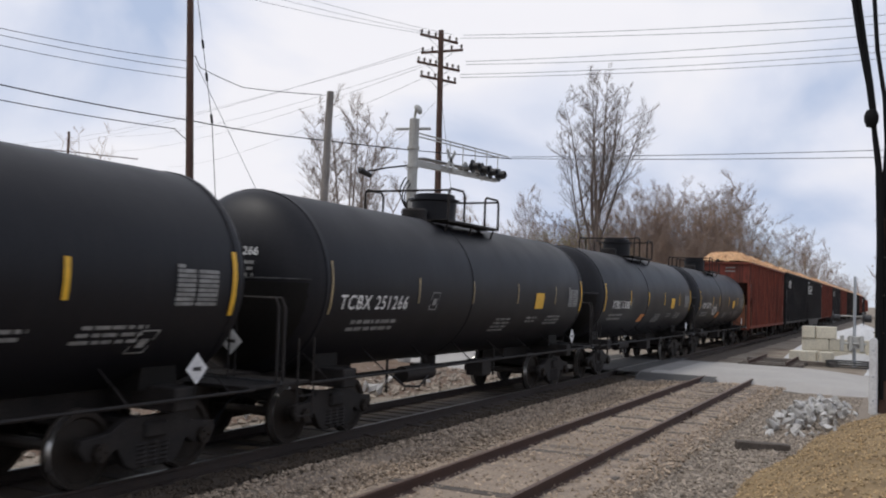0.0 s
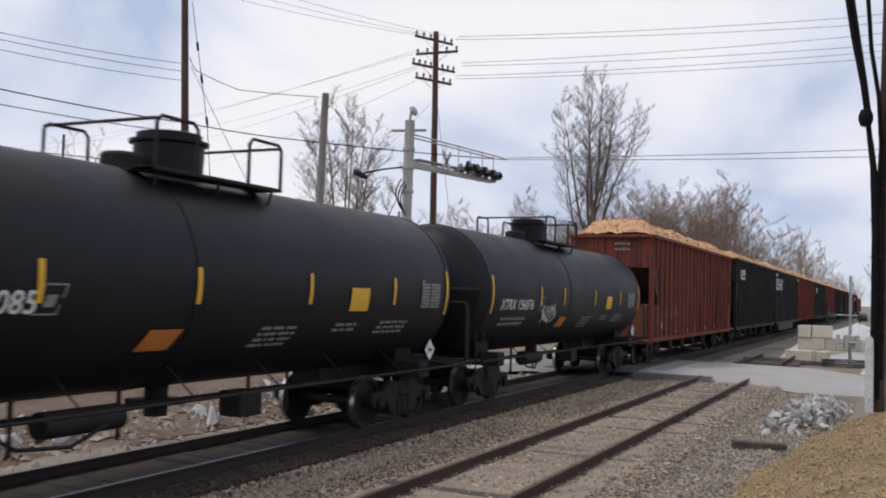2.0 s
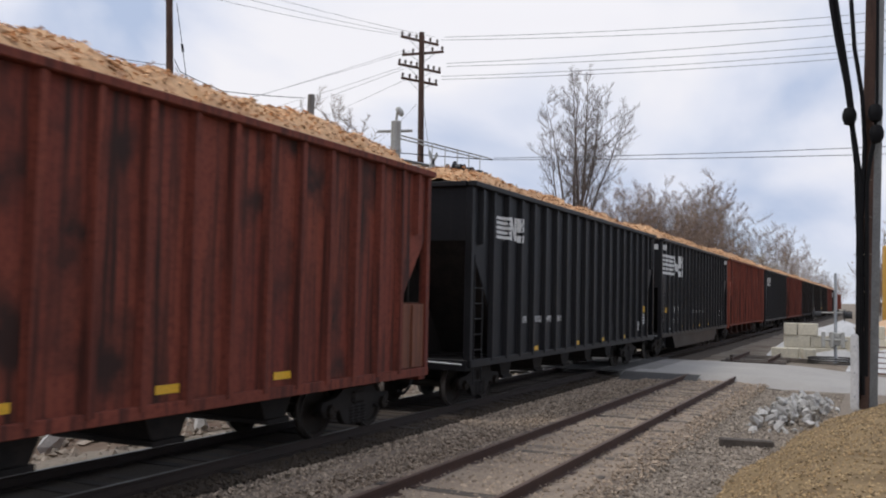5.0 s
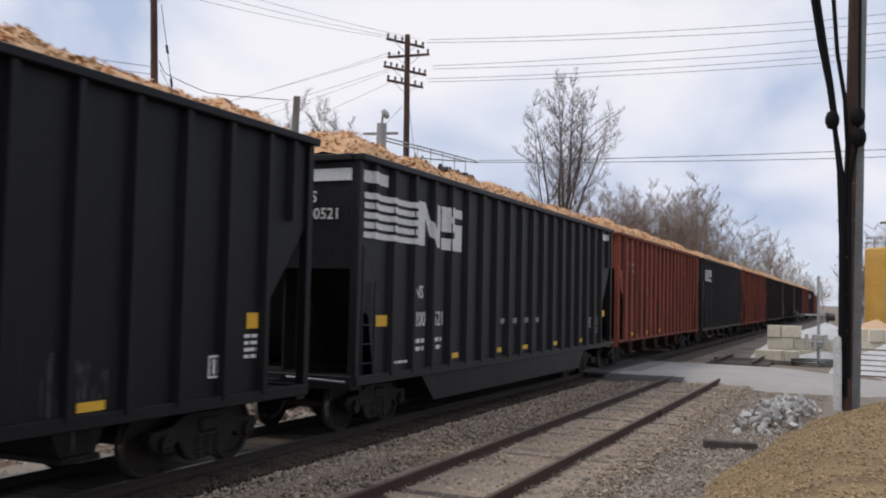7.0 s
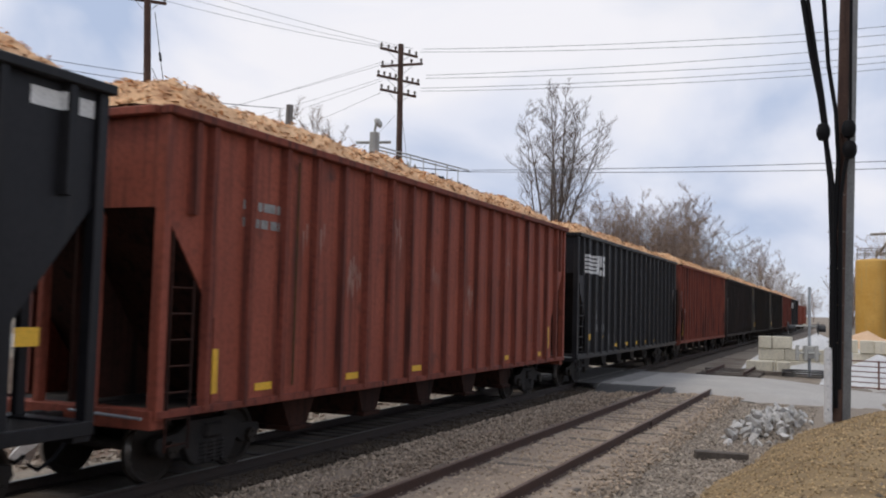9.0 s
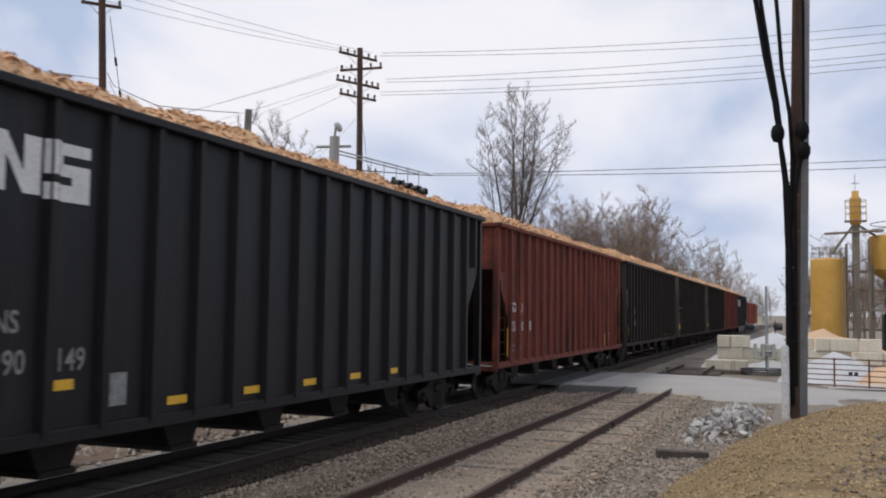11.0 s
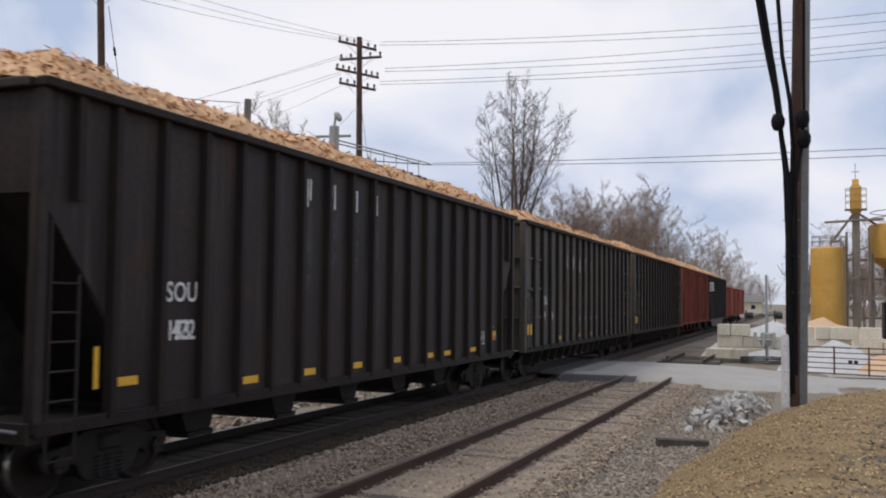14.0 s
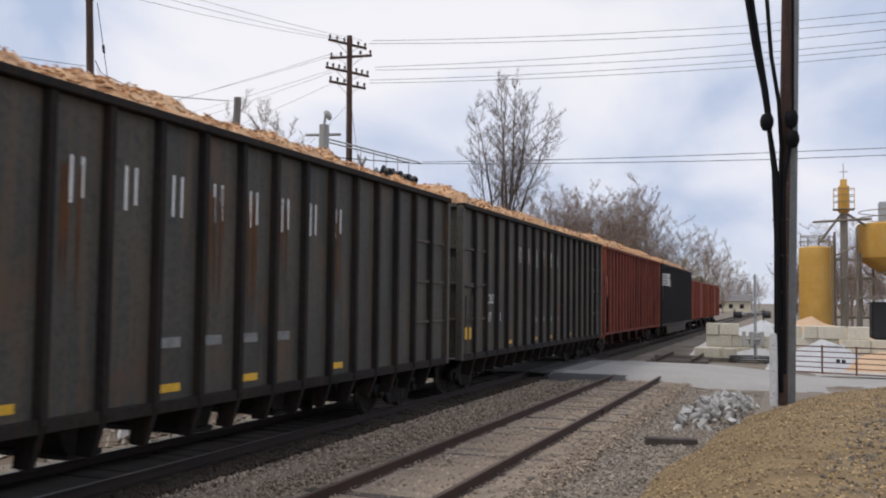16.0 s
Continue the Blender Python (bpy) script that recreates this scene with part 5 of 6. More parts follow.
outline_box(h, 14.77, 1.33, 15.18, 1.65, M_WHITE, 3)
plate(h, "yellow_tag", 15.48, 1.50, 0.42, 0.14, M_YELLOW)
plate(h, "orange_tag", 15.48, 1.40, 0.42, 0.09, M_ORDECAL)
bars(h, 15.50, 1.72, 0.3, 2, M_FADED, h=0.05, seed=33)

for s, ld, num in ((189.9, 1, ("39", "09")), (208.6, 2, ("37", "21"))):
    h = hopper(s, M_GREY, "weathered grey-green hopper car with closed ribbed ends", ends="closed", load=ld, ribs=15, spots=(4.15, 6.95, 8.90, 11.75))
    flat_word(h, "OU", 2.25, 2.35, 0.34, M_WHITE, tall=1.1)
    flat_word(h, num[0], 2.25, 1.85, 0.34, M_WHITE, tall=1.1)
    flat_word(h, num[1], 3.18, 1.85, 0.34, M_WHITE, tall=1.1)
    letter_blocks(h, 8, 5.40, 3.80, 0.95, 0.56, M_WHITE, 0.24)
    for i in (0, 3, 4, 5, 7):
        runs(h, "rust_run", 5.32 + i * 0.95, 4.1, 0.34, 1.9, M_RUSTRUN, "orange rust streaks down the panel", 20 + i)
    end_word(h, "39509", -0.3, 4.05, 0.28, M_FADED, y=-0.03)
    plate(h, "yellow_tag", 0.1, 1.45, 0.16, 0.3, M_YELLOW, x=1.62)
    plate(h, "yellow_tag", 0.42, 1.45, 0.16, 0.3, M_YELLOW, x=1.62)
    for i in range(4):
        plate(h, "stencil_block", 6.98 + i * 0.95, 1.76, 0.40, 0.14, M_FADED)

hopper(227.4, M_RED, "oxide-red hopper car heaped with wood chips", load=0, ribs=20, span=0.95)
h = hopper(246.0, M_BLACKCAR, "black tub hopper with white striped mark", belly="tub", load=1, ribs=18)
stripe_mark(h, 0.4, 3.5, 3.6, 0.8)


def boxcar(s, label):
    """A lower plain-sided red car at the tail."""
    L, top = 13.2, 4.15
    car = car_thing("box_car", label, "freight car", s)
    bm = B(-1.45, 0, 1.05, 1.45, L, top, bevel=0.03)
    part("body", bm, M_RED, car)
    part("roof", prism(bmesh.new(), [(-0.05, top), (L + 0.05, top), (L + 0.05, top + 0.09), (-0.05, top + 0.09)], -1.5, 1.5), M_RED, car)
    me = rib_mesh(M_RED, 1.05, top - 0.02, False)
    for k in (-1, 1):
        for i in range(11):
            part("rib", me, None, car, at=pose(k * 1.45, 0.6 + (L - 1.2) * i / 10, 0, 0, 0, 0 if k > 0 else 180))
    part("door", B(1.46, L / 2 - 1.2, 1.1, 1.53, L / 2 + 1.2, top - 0.1, bevel=0.01), M_RED, car)
    part("centre_sill", B(-0.9, 0.2, 0.75, 0.9, L - 0.2, 1.06), M_UNDER, car)
    for y in (1.7, L - 1.7):
        bogie(car, y)
    couplers(car, L)


boxcar(265.4, "plain red ribbed car near the tail of the train")
boxcar(280.2, "plain red ribbed car at the tail of the train")


# ---- poles and wires ----
def insulator(bm, x, y, z, k=1.0):
    lathe(bm, [(0, 0.0), (0.03 * k, 0.0), (0.03 * k, 0.05 * k), (0.065 * k, 0.06 * k), (0.04 * k, 0.10 * k), (0.065 * k, 0.12 * k), (0.035 * k, 0.18 * k), (0.0, 0.19 * k)], 8, pose(x, y, z))


def wood_pole(name, foot, top, r0, r1, mat, label, arms=(), category="utility pole"):
    """A tapered pole; arms: (height, half length, direction, count of insulators)."""
    t = thing(name, label, category, at=pose(*foot))
    d = Vector(top) - Vector(foot)
    bm = bmesh.new()
    lathe(bm, [(0, 0)] + [(r0 + (r1 - r0) * k / 8, d.z * k / 8) for k in range(9)] + [(0, d.z)], 14,
          Matrix(((1, 0, d.x / d.z, 0), (0, 1, d.y / d.z, 0), (0, 0, 1, 0), (0, 0, 0, 1))))
    bmesh.ops.recalc_face_normals(bm, faces=bm.faces[:])
    part("shaft", bm, mat, t)
    for h, half, (ax, ay), count in arms:
        c = d * ((h - foot[2]) / d.z)
        u = Vector((ax, ay, 0)).normalized()
        w = Vector((-u.y, u.x, 0))
        m = Matrix(((u.x, w.x, 0, c.x), (u.y, w.y, 0, c.y), (0, 0, 1, c.z), (0, 0, 0, 1)))
        arm = part("crossarm", B(-half, 0.10, -0.06, half, 0.19, 0.06, bevel=0.01), M_POLE, t, "weathered wooden crossarm", at=m)
        for i in range(count):
            x = -half + 0.08 + (2 * half - 0.16) * i / max(1, count - 1)
            bm = bmesh.new()
            insulator(bm, x, 0.145, 0.06, 1.15)
            part("insulator", bm, M_INSUL, arm)
        brace = bmesh.new()
        for s in (-1, 1):
            rod(brace, (s * half * 0.6, 0.12, -0.05), (0, 0.12, -0.5), 0.014, seg=5)
        part("brace", brace, M_GALV, arm)
    return t


def wire(points, r=0.014, sag=0.0, n=14, label="thin overhead wire strung between poles", mat=None, group="overhead wires"):
    pts = []
    for a, b in zip(points, points[1:]):
        a, b = Vector(a), Vector(b)
        for i in range(n):
            t = i / n
            p = a.lerp(b, t)
            p.z -= sag * 4 * t * (1 - t)
            pts.append(p)
    pts.append(Vector(points[-1]))
    o = part("power_line", pipe(bmesh.new(), pts, r, 5), mat or M_WIRE)
    return tagged(o, label, "wire", group)


def P(x, y, z):
    return (x, y, z)


ARM_A, ARM_B = (0.56, 1.12), (1.07, 0.09)
wood_pole("utility_pole", (-20.1, 40.3, -0.35), (-20.26, 40.18, 15.25), 0.19, 0.13, M_POLE, "tall brown wooden pole with four crossarms",
          [(14.87, 1.15, ARM_A, 6), (14.25, 1.1, ARM_B, 5), (13.5, 1.3, ARM_A, 8), (12.85, 1.1, ARM_A, 6)])
wood_pole("utility_pole", (-25.05, 28.6, -0.35), (-25.53, 28.18, 15.35), 0.18, 0.13, M_POLE, "tall brown wooden pole with guy wires", [(14.25, 0.75, (0.66, 0.75), 3)])
wood_pole("utility_pole", (-22.25, 33.25, -0.35), (-22.06, 33.36, 10.9), 0.20, 0.15, M_POLEGREY, "weathered grey wooden pole")
wood_pole("utility_pole", (-33.0, 52.0, -0.35), (-32.9, 52.0, 7.6), 0.10, 0.08, M_POLEGREY, "thin distant grey pole")
wood_pole("utility_pole", (-27.5, 50.0, -0.35), (-27.4, 50.0, 7.4), 0.09, 0.07, M_POLEGREY, "thin distant grey pole")
wood_pole("utility_pole", (27.0, 43.5, -0.35), (27.0, 43.5, 14.8), 0.19, 0.13, M_POLE, "brown wooden pole beside the road",
          [(14.4, 1.0, (0, 1), 6), (13.4, 1.0, (0, 1), 6), (12.6, 1.0, (0, 1), 4)])

RIGHT = [((-19.28, 40.66, 15.05), (-2.05, 42.0, 14.53)), ((-19.4, 40.6, 14.9), (-1.83, 42.0, 14.19)), ((-19.12, 40.74, 13.75), (-1.82, 42.0, 13.71)),
         ((-19.11, 40.74, 13.6), (-1.81, 42.0, 13.26)), ((-19.35, 40.63, 13.1), (-1.81, 42.0, 12.97)), ((-19.34, 40.63, 12.95), (-1.81, 42.0, 12.7))]
for a, b in RIGHT:
    c = (27.0, 43.2, 2 * b[2] - a[2] + 1.0 + 0.45)
    wire([a, b, c], 0.012, 0.12)
for z0, z1 in ((9.12, 8.90), (9.04, 8.60)):
    wire([(-16.96, 41.68, z0), (-0.52, 42.0, z1), (26.0, 43.0, z1 + 0.3)], 0.016, 0.06)
for za, zb in ((11.19, 11.27), (10.95, 10.96), (10.59, 10.59)):
    wire([(-33.0, 10.0, za + 0.9), (-28.49, 22.0, za), (-25.46, 28.21, zb)], 0.013, 0.08)
wire([(-29.2, 10.0, 9.1), (-26.84, 20.87, 8.82), (-25.33, 28.32, 8.91), (-24.03, 34.44, 9.14), (-16.96, 41.68, 9.03)], 0.024, 0.06, label="thick black overhead cable", mat=M_CABLE)
wire([(-29.2, 10.0, 8.6), (-26.83, 20.89, 8.31), (-25.4, 27.61, 8.45), (-25.3, 28.4, 8.07)], 0.018, 0.05, mat=M_CABLE)
wire([(-25.26, 28.39, 11.53), (-25.08, 28.55, 11.05), (-24.42, 30.41, 10.61), (-22.36, 33.17, 10.74)], 0.016, 0.03, mat=M_CABLE)
for off, zz in ((-0.7, 14.40), (-0.1, 14.78), (0.6, 15.2)):
    wire([(-25.5, 28.2, zz), (-20.26 + off * 0.9, 40.2 + off * 0.45, 15.05)], 0.009, 0.16)
for (a, b) in (((-102.5, 80, 19.1), (-20.75, 39.93, 14.3)), ((-102.5, 80, 18.3), (-21.1, 39.74, 14.3)), ((-93.7, 90, 21.5), (-21.09, 39.75, 13.5)), ((-93.7, 90.1, 19.5), (-21.0, 39.76, 13.4)),
               ((-88.5, 95.2, 18.0), (-21.0, 39.8, 12.85)), ((-68, 110.8, 21.0), (-20.4, 40.1, 11.72))):
    wire([a, b], 0.009, 1.0, n=24)
wood_pole("utility_pole", (-97, 86, -0.4), (-97, 86, 21.6), 0.22, 0.15, M_POLE, "distant brown wooden pole", [(19.0, 9.0, (0.5, 0.86), 0)])
guy = wire([(-24.92, 28.02, 13.62), (-22.73, 26.62, 8.42), (-21.3, 26.1, -0.3)], 0.014, 0.0, label="slanting guy wire with strain insulators", mat=M_CABLE)
for t in (0.35, 0.62, 0.95):
    a = Vector((-24.92, 28.02, 13.62)).lerp(Vector((-22.73, 26.62, 8.42)), t)
    b = Vector((-24.92, 28.02, 13.62)).lerp(Vector((-22.73, 26.62, 8.42)), t + 0.06)
    part("strain_insulator", rod(bmesh.new(), a, b, 0.05, seg=8), M_CABLE, guy)
wire([(-25.2, 28.4, 11.2), (-22.0, 30.4, 4.0), (-20.6, 31.3, -0.3)], 0.012, 0.0, label="slanting steel guy wire beside the pole", mat=M_WIRE)
wire([(-20.2, 40.2, 12.4), (-18.6, 40.9, -0.3)], 0.012, 0.0, label="steep guy wire of the tall pole", mat=M_WIRE)

# ---- the near pole with its cables, steel post and guard ----
npole = wood_pole("utility_pole", (-0.31, 22.0, 0.2), (-0.06, 22.0, 12.2), 0.130, 0.110, M_POLE, "near dark brown pole wrapped in black cables")
foot = Vector((-0.31, 22.0, 0.2))


def on_pole(name, pts, r, mat, label="", seg=8):
    return part(name, pipe(bmesh.new(), [Vector(p) - foot for p in pts], r, seg), mat, npole, label)


on_pole("cable", [(-1.25, 21.2, 11.4), (-0.96, 21.55, 9.27), (-0.81, 21.6, 8.23), (-0.62, 21.66, 7.19), (-0.53, 21.72, 6.49), (-0.42, 21.76, 5.41), (-0.38, 21.78, 3.9), (-0.39, 21.79, 1.67), (-0.41, 21.80, 0.4)], 0.055, M_CABLE, "thick black cable")
on_pole("cable", [(-1.10, 21.2, 11.4), (-0.86, 21.55, 9.27), (-0.72, 21.6, 8.23), (-0.57, 21.66, 7.19), (-0.49, 21.70, 6.49)], 0.045, M_CABLE, "thick black cable")
on_pole("cable", [(-0.72, 21.3, 11.4), (-0.54, 21.6, 9.23), (-0.46, 21.68, 7.95), (-0.31, 21.75, 6.92), (-0.26, 21.76, 5.9), (-0.33, 21.77, 4.2), (-0.30, 21.80, 0.5)], 0.045, M_CABLE, "thick black cable")
on_pole("cable", [(-0.02, 21.80, 12.0), (0.0, 21.80, 9.3), (-0.02, 21.80, 6.8), (-0.07, 21.80, 5.9), (-0.2, 21.78, 5.2), (-0.26, 21.78, 3.0)], 0.032, M_CABLE, "thin black cable")
on_pole("cable", [(-0.54, 21.68, 6.45), (-0.45, 21.72, 5.9), (-0.35, 21.75, 5.1), (-0.36, 21.76, 3.4), (-0.37, 21.78, 0.9)], 0.05, M_CABLE, "thick black cable")
on_pole("cable", [(-0.05, 21.68, 6.05), (-0.14, 21.74, 5.6), (-0.22, 21.76, 5.0), (-0.22, 21.77, 3.2), (-0.24, 21.79, 0.9)], 0.045, M_CABLE, "thick black cable")
for x, z in ((-0.56, 6.46), (-0.05, 6.5), (-0.03, 6.05)):
    bm = lathe(bmesh.new(), [(0, -0.2), (0.10, -0.17), (0.145, -0.05), (0.145, 0.07), (0.10, 0.18), (0, 0.21)], 14, Matrix.Translation(Vector((x, 21.66, z)) - foot))
    part("splice_bulb", bm, M_CABLE, npole, "round black cable splice")
for z in (1.9, 2.7, 3.5, 4.3, 5.1):
    bm = lathe(bmesh.new(), [(0.175, -0.008), (0.181, -0.008), (0.181, 0.008), (0.175, 0.008)], 18, Matrix.Translation(Vector((-0.30, 21.93, z)) - foot))
    part("strap", bm, M_PLANT, npole, "thin steel strap")
guard = bmesh.new()
prism(guard, [(-0.02, 0.0), (0.12, 0.0), (0.12, 1.62), (-0.02, 1.62)], -0.085, 0.085)
bmesh.ops.bevel(guard, geom=guard.edges[:], offset=0.03, segments=2, affect="EDGES")
g = part("cable_guard", guard, M_PLACARD, npole, "white plastic cable guard", at=Matrix.Translation(Vector((-0.46, 21.72, 0.17)) - foot))
for z in (0.3, 0.8, 1.35):
    part("bolt", rod(bmesh.new(), (0, -0.05, z), (0, 0.02, z), 0.02, seg=6), M_GALV, g)
post = thing("steel_post", "galvanised steel channel post beside the wooden pole", "post", at=pose(-0.10, 22.02, 0.2))
bm = prism(bmesh.new(), [(-0.08, -0.05), (0.08, -0.05), (0.08, 0.06), (0.066, 0.06), (0.066, -0.036), (-0.066, -0.036), (-0.066, 0.06), (-0.08, 0.06)], 0.0, 12.0)
bmesh.ops.transform(bm, matrix=Matrix(((0.017, 1, 0, 0), (0, 0, 1, 0), (1, 0, 0, 0), (0, 0, 0, 1))), verts=bm.verts[:])
bmesh.ops.recalc_face_normals(bm, faces=bm.faces[:])
part("channel", bm, M_POSTSTEEL, post)

# ---- level-crossing cantilever signal beyond the train ----
can = thing("crossing_signal", "weathered aluminium cantilever crossing signal with black lamps", "signal", at=pose(-16.6, 30.8, -0.35))
part("mast", lathe(bmesh.new(), [(0.24, 0), (0.24, 0.3), (0.20, 0.35), (0.19, 9.3), (0.0, 9.35)], 18, Matrix(((1, 0, 0.008, 0), (0, 1, 0, 0), (0, 0, 1, 0), (0, 0, 0, 1)))), M_ALU, can)
part("bell", lathe(bmesh.new(), [(0, 0), (0.20, 0.02), (0.20, 0.10), (0.14, 0.16), (0, 0.18)], 18, pose(0.18, -0.05, 9.62, 0, 60, 0)), M_ALU, can, "round alarm bell")
part("bell_bracket", rod(bmesh.new(), (0.07, 0, 9.3), (0.12, 0, 9.7), 0.05, seg=8), M_ALU, can)
part("service_arm", rod(bmesh.new(), (-0.55, -0.30, 8.9), (0.6, 0.34, 8.97), 0.055, seg=8), M_ALU, can)
for z in (5.5, 6.6, 7.5, 8.2):
    part("clamp", lathe(bmesh.new(), [(0.19, -0.05), (0.235, -0.05), (0.235, 0.05), (0.19, 0.05)], 18, pose(0.06, 0, z)), M_ALU, can)
beam = bmesh.new()
prism(beam, [(0.1, 7.55), (8.2, 7.9), (8.2, 8.06), (0.1, 7.80)], -0.10, 0.10)
part("cantilever_beam", beam, M_ALU, can)
part("upper_rail", rod(bmesh.new(), (0.15, 0.2, 8.80), (0.15, 9.3, 9.2), 0.03, seg=6), M_ALU, can)
part("upper_rail", rod(bmesh.new(), (-0.25, 0.2, 8.78), (-0.25, 9.3, 9.18), 0.03, seg=6), M_ALU, can)
for i in range(5):
    y = 3.0 + i * 1.25
    part("rail_post", rod(bmesh.new(), (0.15, y, 7.85 + 0.04 * y * 0.5), (0.15, y, 8.80 + 0.043 * y), 0.022, seg=6), M_ALU, can)
part("walkway", B(-0.3, 1.0, 7.98, 0.2, 8.4, 8.01, m=pose(0, 0, 0, 2.4, 0, 0) @ Matrix.Translation((0, 0, -0.1))), M_GALV, can)
sign = bmesh.new()
for a in (45, -45):
    box(sign, -0.012, -0.55, -0.09, 0.012, 0.55, 0.09, m=pose(0.25, 2.9, 8.15, a, 0, 0))
part("crossbuck", sign, M_ALU, can, "pale crossed sign boards")
for y, x in ((5.0, 0.28), (6.0, 0.28), (6.9, 0.28), (7.9, 0.28), (5.6, -0.35), (7.4, -0.35)):
    hd = part("lamp_head", lathe(bmesh.new(), [(0, -0.16), (0.11, -0.15), (0.15, 0.0), (0.15, 0.06), (0, 0.06)], 14, pose(x, y, 8.18, 0, 90 if x > 0 else -90, 0)), M_LAMPBLK, can, "black signal lamp housing")
    part("hood", lathe(bmesh.new(), [(0.155, 0.0), (0.165, 0.30), (0.15, 0.30), (0.14, 0.0)], 14, pose(x, y, 8.18, 0, 90 if x > 0 else -90, 0)), M_LAMPBLK, hd)
    part("backing_disc", lathe(bmesh.new(), [(0, -0.012), (0.30, -0.012), (0.30, 0.0), (0, 0.0)], 20, pose(x, y, 8.18, 0, 90 if x > 0 else -90, 0)), M_LAMPBLK if x > 0 else M_ALU, hd)
part("lamp_head", lathe(bmesh.new(), [(0, -0.30), (0.17, -0.25), (0.2, 0.0), (0.2, 0.35), (0, 0.36)], 14, pose(0.1, 8.45, 8.25, -80, 0, 0)), M_LAMPBLK, can, "black end lamp housing")
for i in range(3):
    pts = [(0.1 - 0.10 * i, -0.2 - 0.42 * math.sin(a * 0.45), 5.7 + 0.16 * a + 0.12 * i) for a in range(8)]
    part("cable_loop", pipe(bmesh.new(), pts, 0.025, 5), M_CABLE, can, "looped black cable")
arm = part("lamp_arm", pipe(bmesh.new(), [(0.0, 0.0, 7.55), (-0.5, -0.9, 7.35), (-0.93, -1.6, 7.13)], 0.035, 6), M_CABLE, can, "curved lamp arm")
part("lamp_head", lathe(bmesh.new(), [(0, -0.35), (0.08, -0.3), (0.13, 0.2), (0, 0.3)], 10, pose(-1.0, -1.75, 7.08, 70, 0, -30)), M_LAMPBLK, arm)

# ---- crossing gate mechanism on the near side of the road, beyond it ----
cg = thing("crossing_gate", "white crossing gate mast with mechanism and coiled base", "signal", at=pose(-1.73, 45.0, -0.3))
part("mast", lathe(bmesh.new(), [(0.14, 0), (0.075, 0.08), (0.06, 4.05), (0, 4.08)], 12), M_GALV, cg)
part("mechanism", B(-0.28, -0.2, 0.85, 0.22, 0.2, 1.42, bevel=0.03), M_ALU, cg)
for x in (-0.5, -0.15, 0.3):
    part("counterweight", B(x - 0.07, -0.32, 0.75, x + 0.09, -0.22, 1.45, bevel=0.02), M_ALU, cg)
part("gate_shaft", rod(bmesh.new(), (-0.6, -0.25, 1.1), (0.5, -0.25, 1.1), 0.05, seg=8), M_ALU, cg)
part("lamp_bar", rod(bmesh.new(), (-0.9, 0, 2.3), (0.4, 0, 2.3), 0.035, seg=8), M_ALU, cg)
for x in (-0.88, 0.38):
    hd = part("lamp_head", lathe(bmesh.new(), [(0, -0.1), (0.3, -0.02), (0.3, 0.0), (0.15, 0.02), (0.15, 0.3), (0, 0.1)], 16, pose(x, 0, 2.2, 0, 90, 0)), M_LAMPBLK, cg, "round black flashing lamp")
for i, z in enumerate((0.07, 0.17, 0.27)):
    ring = [(1.15 * math.cos(a * 0.2618), 0.8 * math.sin(a * 0.2618) + 0.1, z) for a in range(25)]
    part("coil", pipe(bmesh.new(), ring, 0.04, 6), M_LAMPBLK, cg, "coiled pipe ring at the foot")

# ---- pipe gate ----
gate = thing("pipe_gate", "rust-red six-bar pipe gate closed across the yard", "gate", at=pose(-0.25, 39.15, -0.3))
ang = math.degrees(math.atan2(-1.8, 3.2))
gm = pose(0, 0, 0, 0, 0, ang * 0.6)
for i in range(6):
    part("bar", rod(bmesh.new(), (-0.6, 0, 0.10 + i * 0.2), (7.5, 0, 0.10 + i * 0.2), 0.022 if 0 < i < 5 else 0.03, seg=6), M_GATE, gate, at=gm)
for x in (-0.6, 1.25, 2.5, 3.8, 5.2, 7.5):
    part("upright", rod(bmesh.new(), (x, 0, 0.05), (x, 0, 1.15), 0.035, seg=6), M_GATE, gate, at=gm)
for x in (1.85, 2.05):
    part("latch", B(x - 0.07, -0.06, 0.50, x + 0.07, 0.0, 0.64, bevel=0.01), M_LAMPBLK, gate, "black gate latch", at=gm)
part("latch_plate", B(1.9, -0.05, 1.1, 2.1, 0.03, 1.2, bevel=0.01), M_PLACARD, gate, "white latch plate", at=gm)


# ---- stacked concrete blocks, heaps of stone ----
def block_mesh(l):
    bm = B(0, 0, 0, l, 0.6, 0.57, bevel=0.025)
    me = finish(bm)
    me.materials.append(M_BLOCK)
    return me


BL = {1.2: block_mesh(1.2), 0.6: block_mesh(0.6), 0.9: block_mesh(0.9)}
rb = random.Random(11)


def block(x, y, z, l, turn=0.0):
    o = part("concrete_block", BL[l], None, at=pose(x, y, z, 0, 0, turn))
    return tagged(o, "pale cast concrete block stacked in a rough wall", "concrete block", "stacked concrete blocks")


for row in range(3):
    x = -4.15
    k = 0
    while x < -1.2:
        l = (0.9, 1.2, 0.6)[(row + k) % 3]
        if not (row == 2 and x > -3.2):
            block(x + rb.uniform(-0.02, 0.02), 48 + 0.02 * k + rb.uniform(-0.05, 0.05), -0.3 + row * 0.575, l, rb.uniform(-2, 2))
        x += l + 0.02
        k += 1
for row in range(3):
    x = -0.9
    k = 0
    while x < (3.6, 3.4, 3.0)[row]:
        l = (1.2, 0.9, 1.2, 0.6)[(row + k) % 4]
        block(x + rb.uniform(-0.02, 0.02), 46.2 - 0.15 * k + rb.uniform(-0.12, 0.12), -0.3 + row * 0.575, l, rb.uniform(-9, 6))
        x += l + 0.03
        k += 1
block(-4.6, 46.6, -0.3, 1.2, 0)
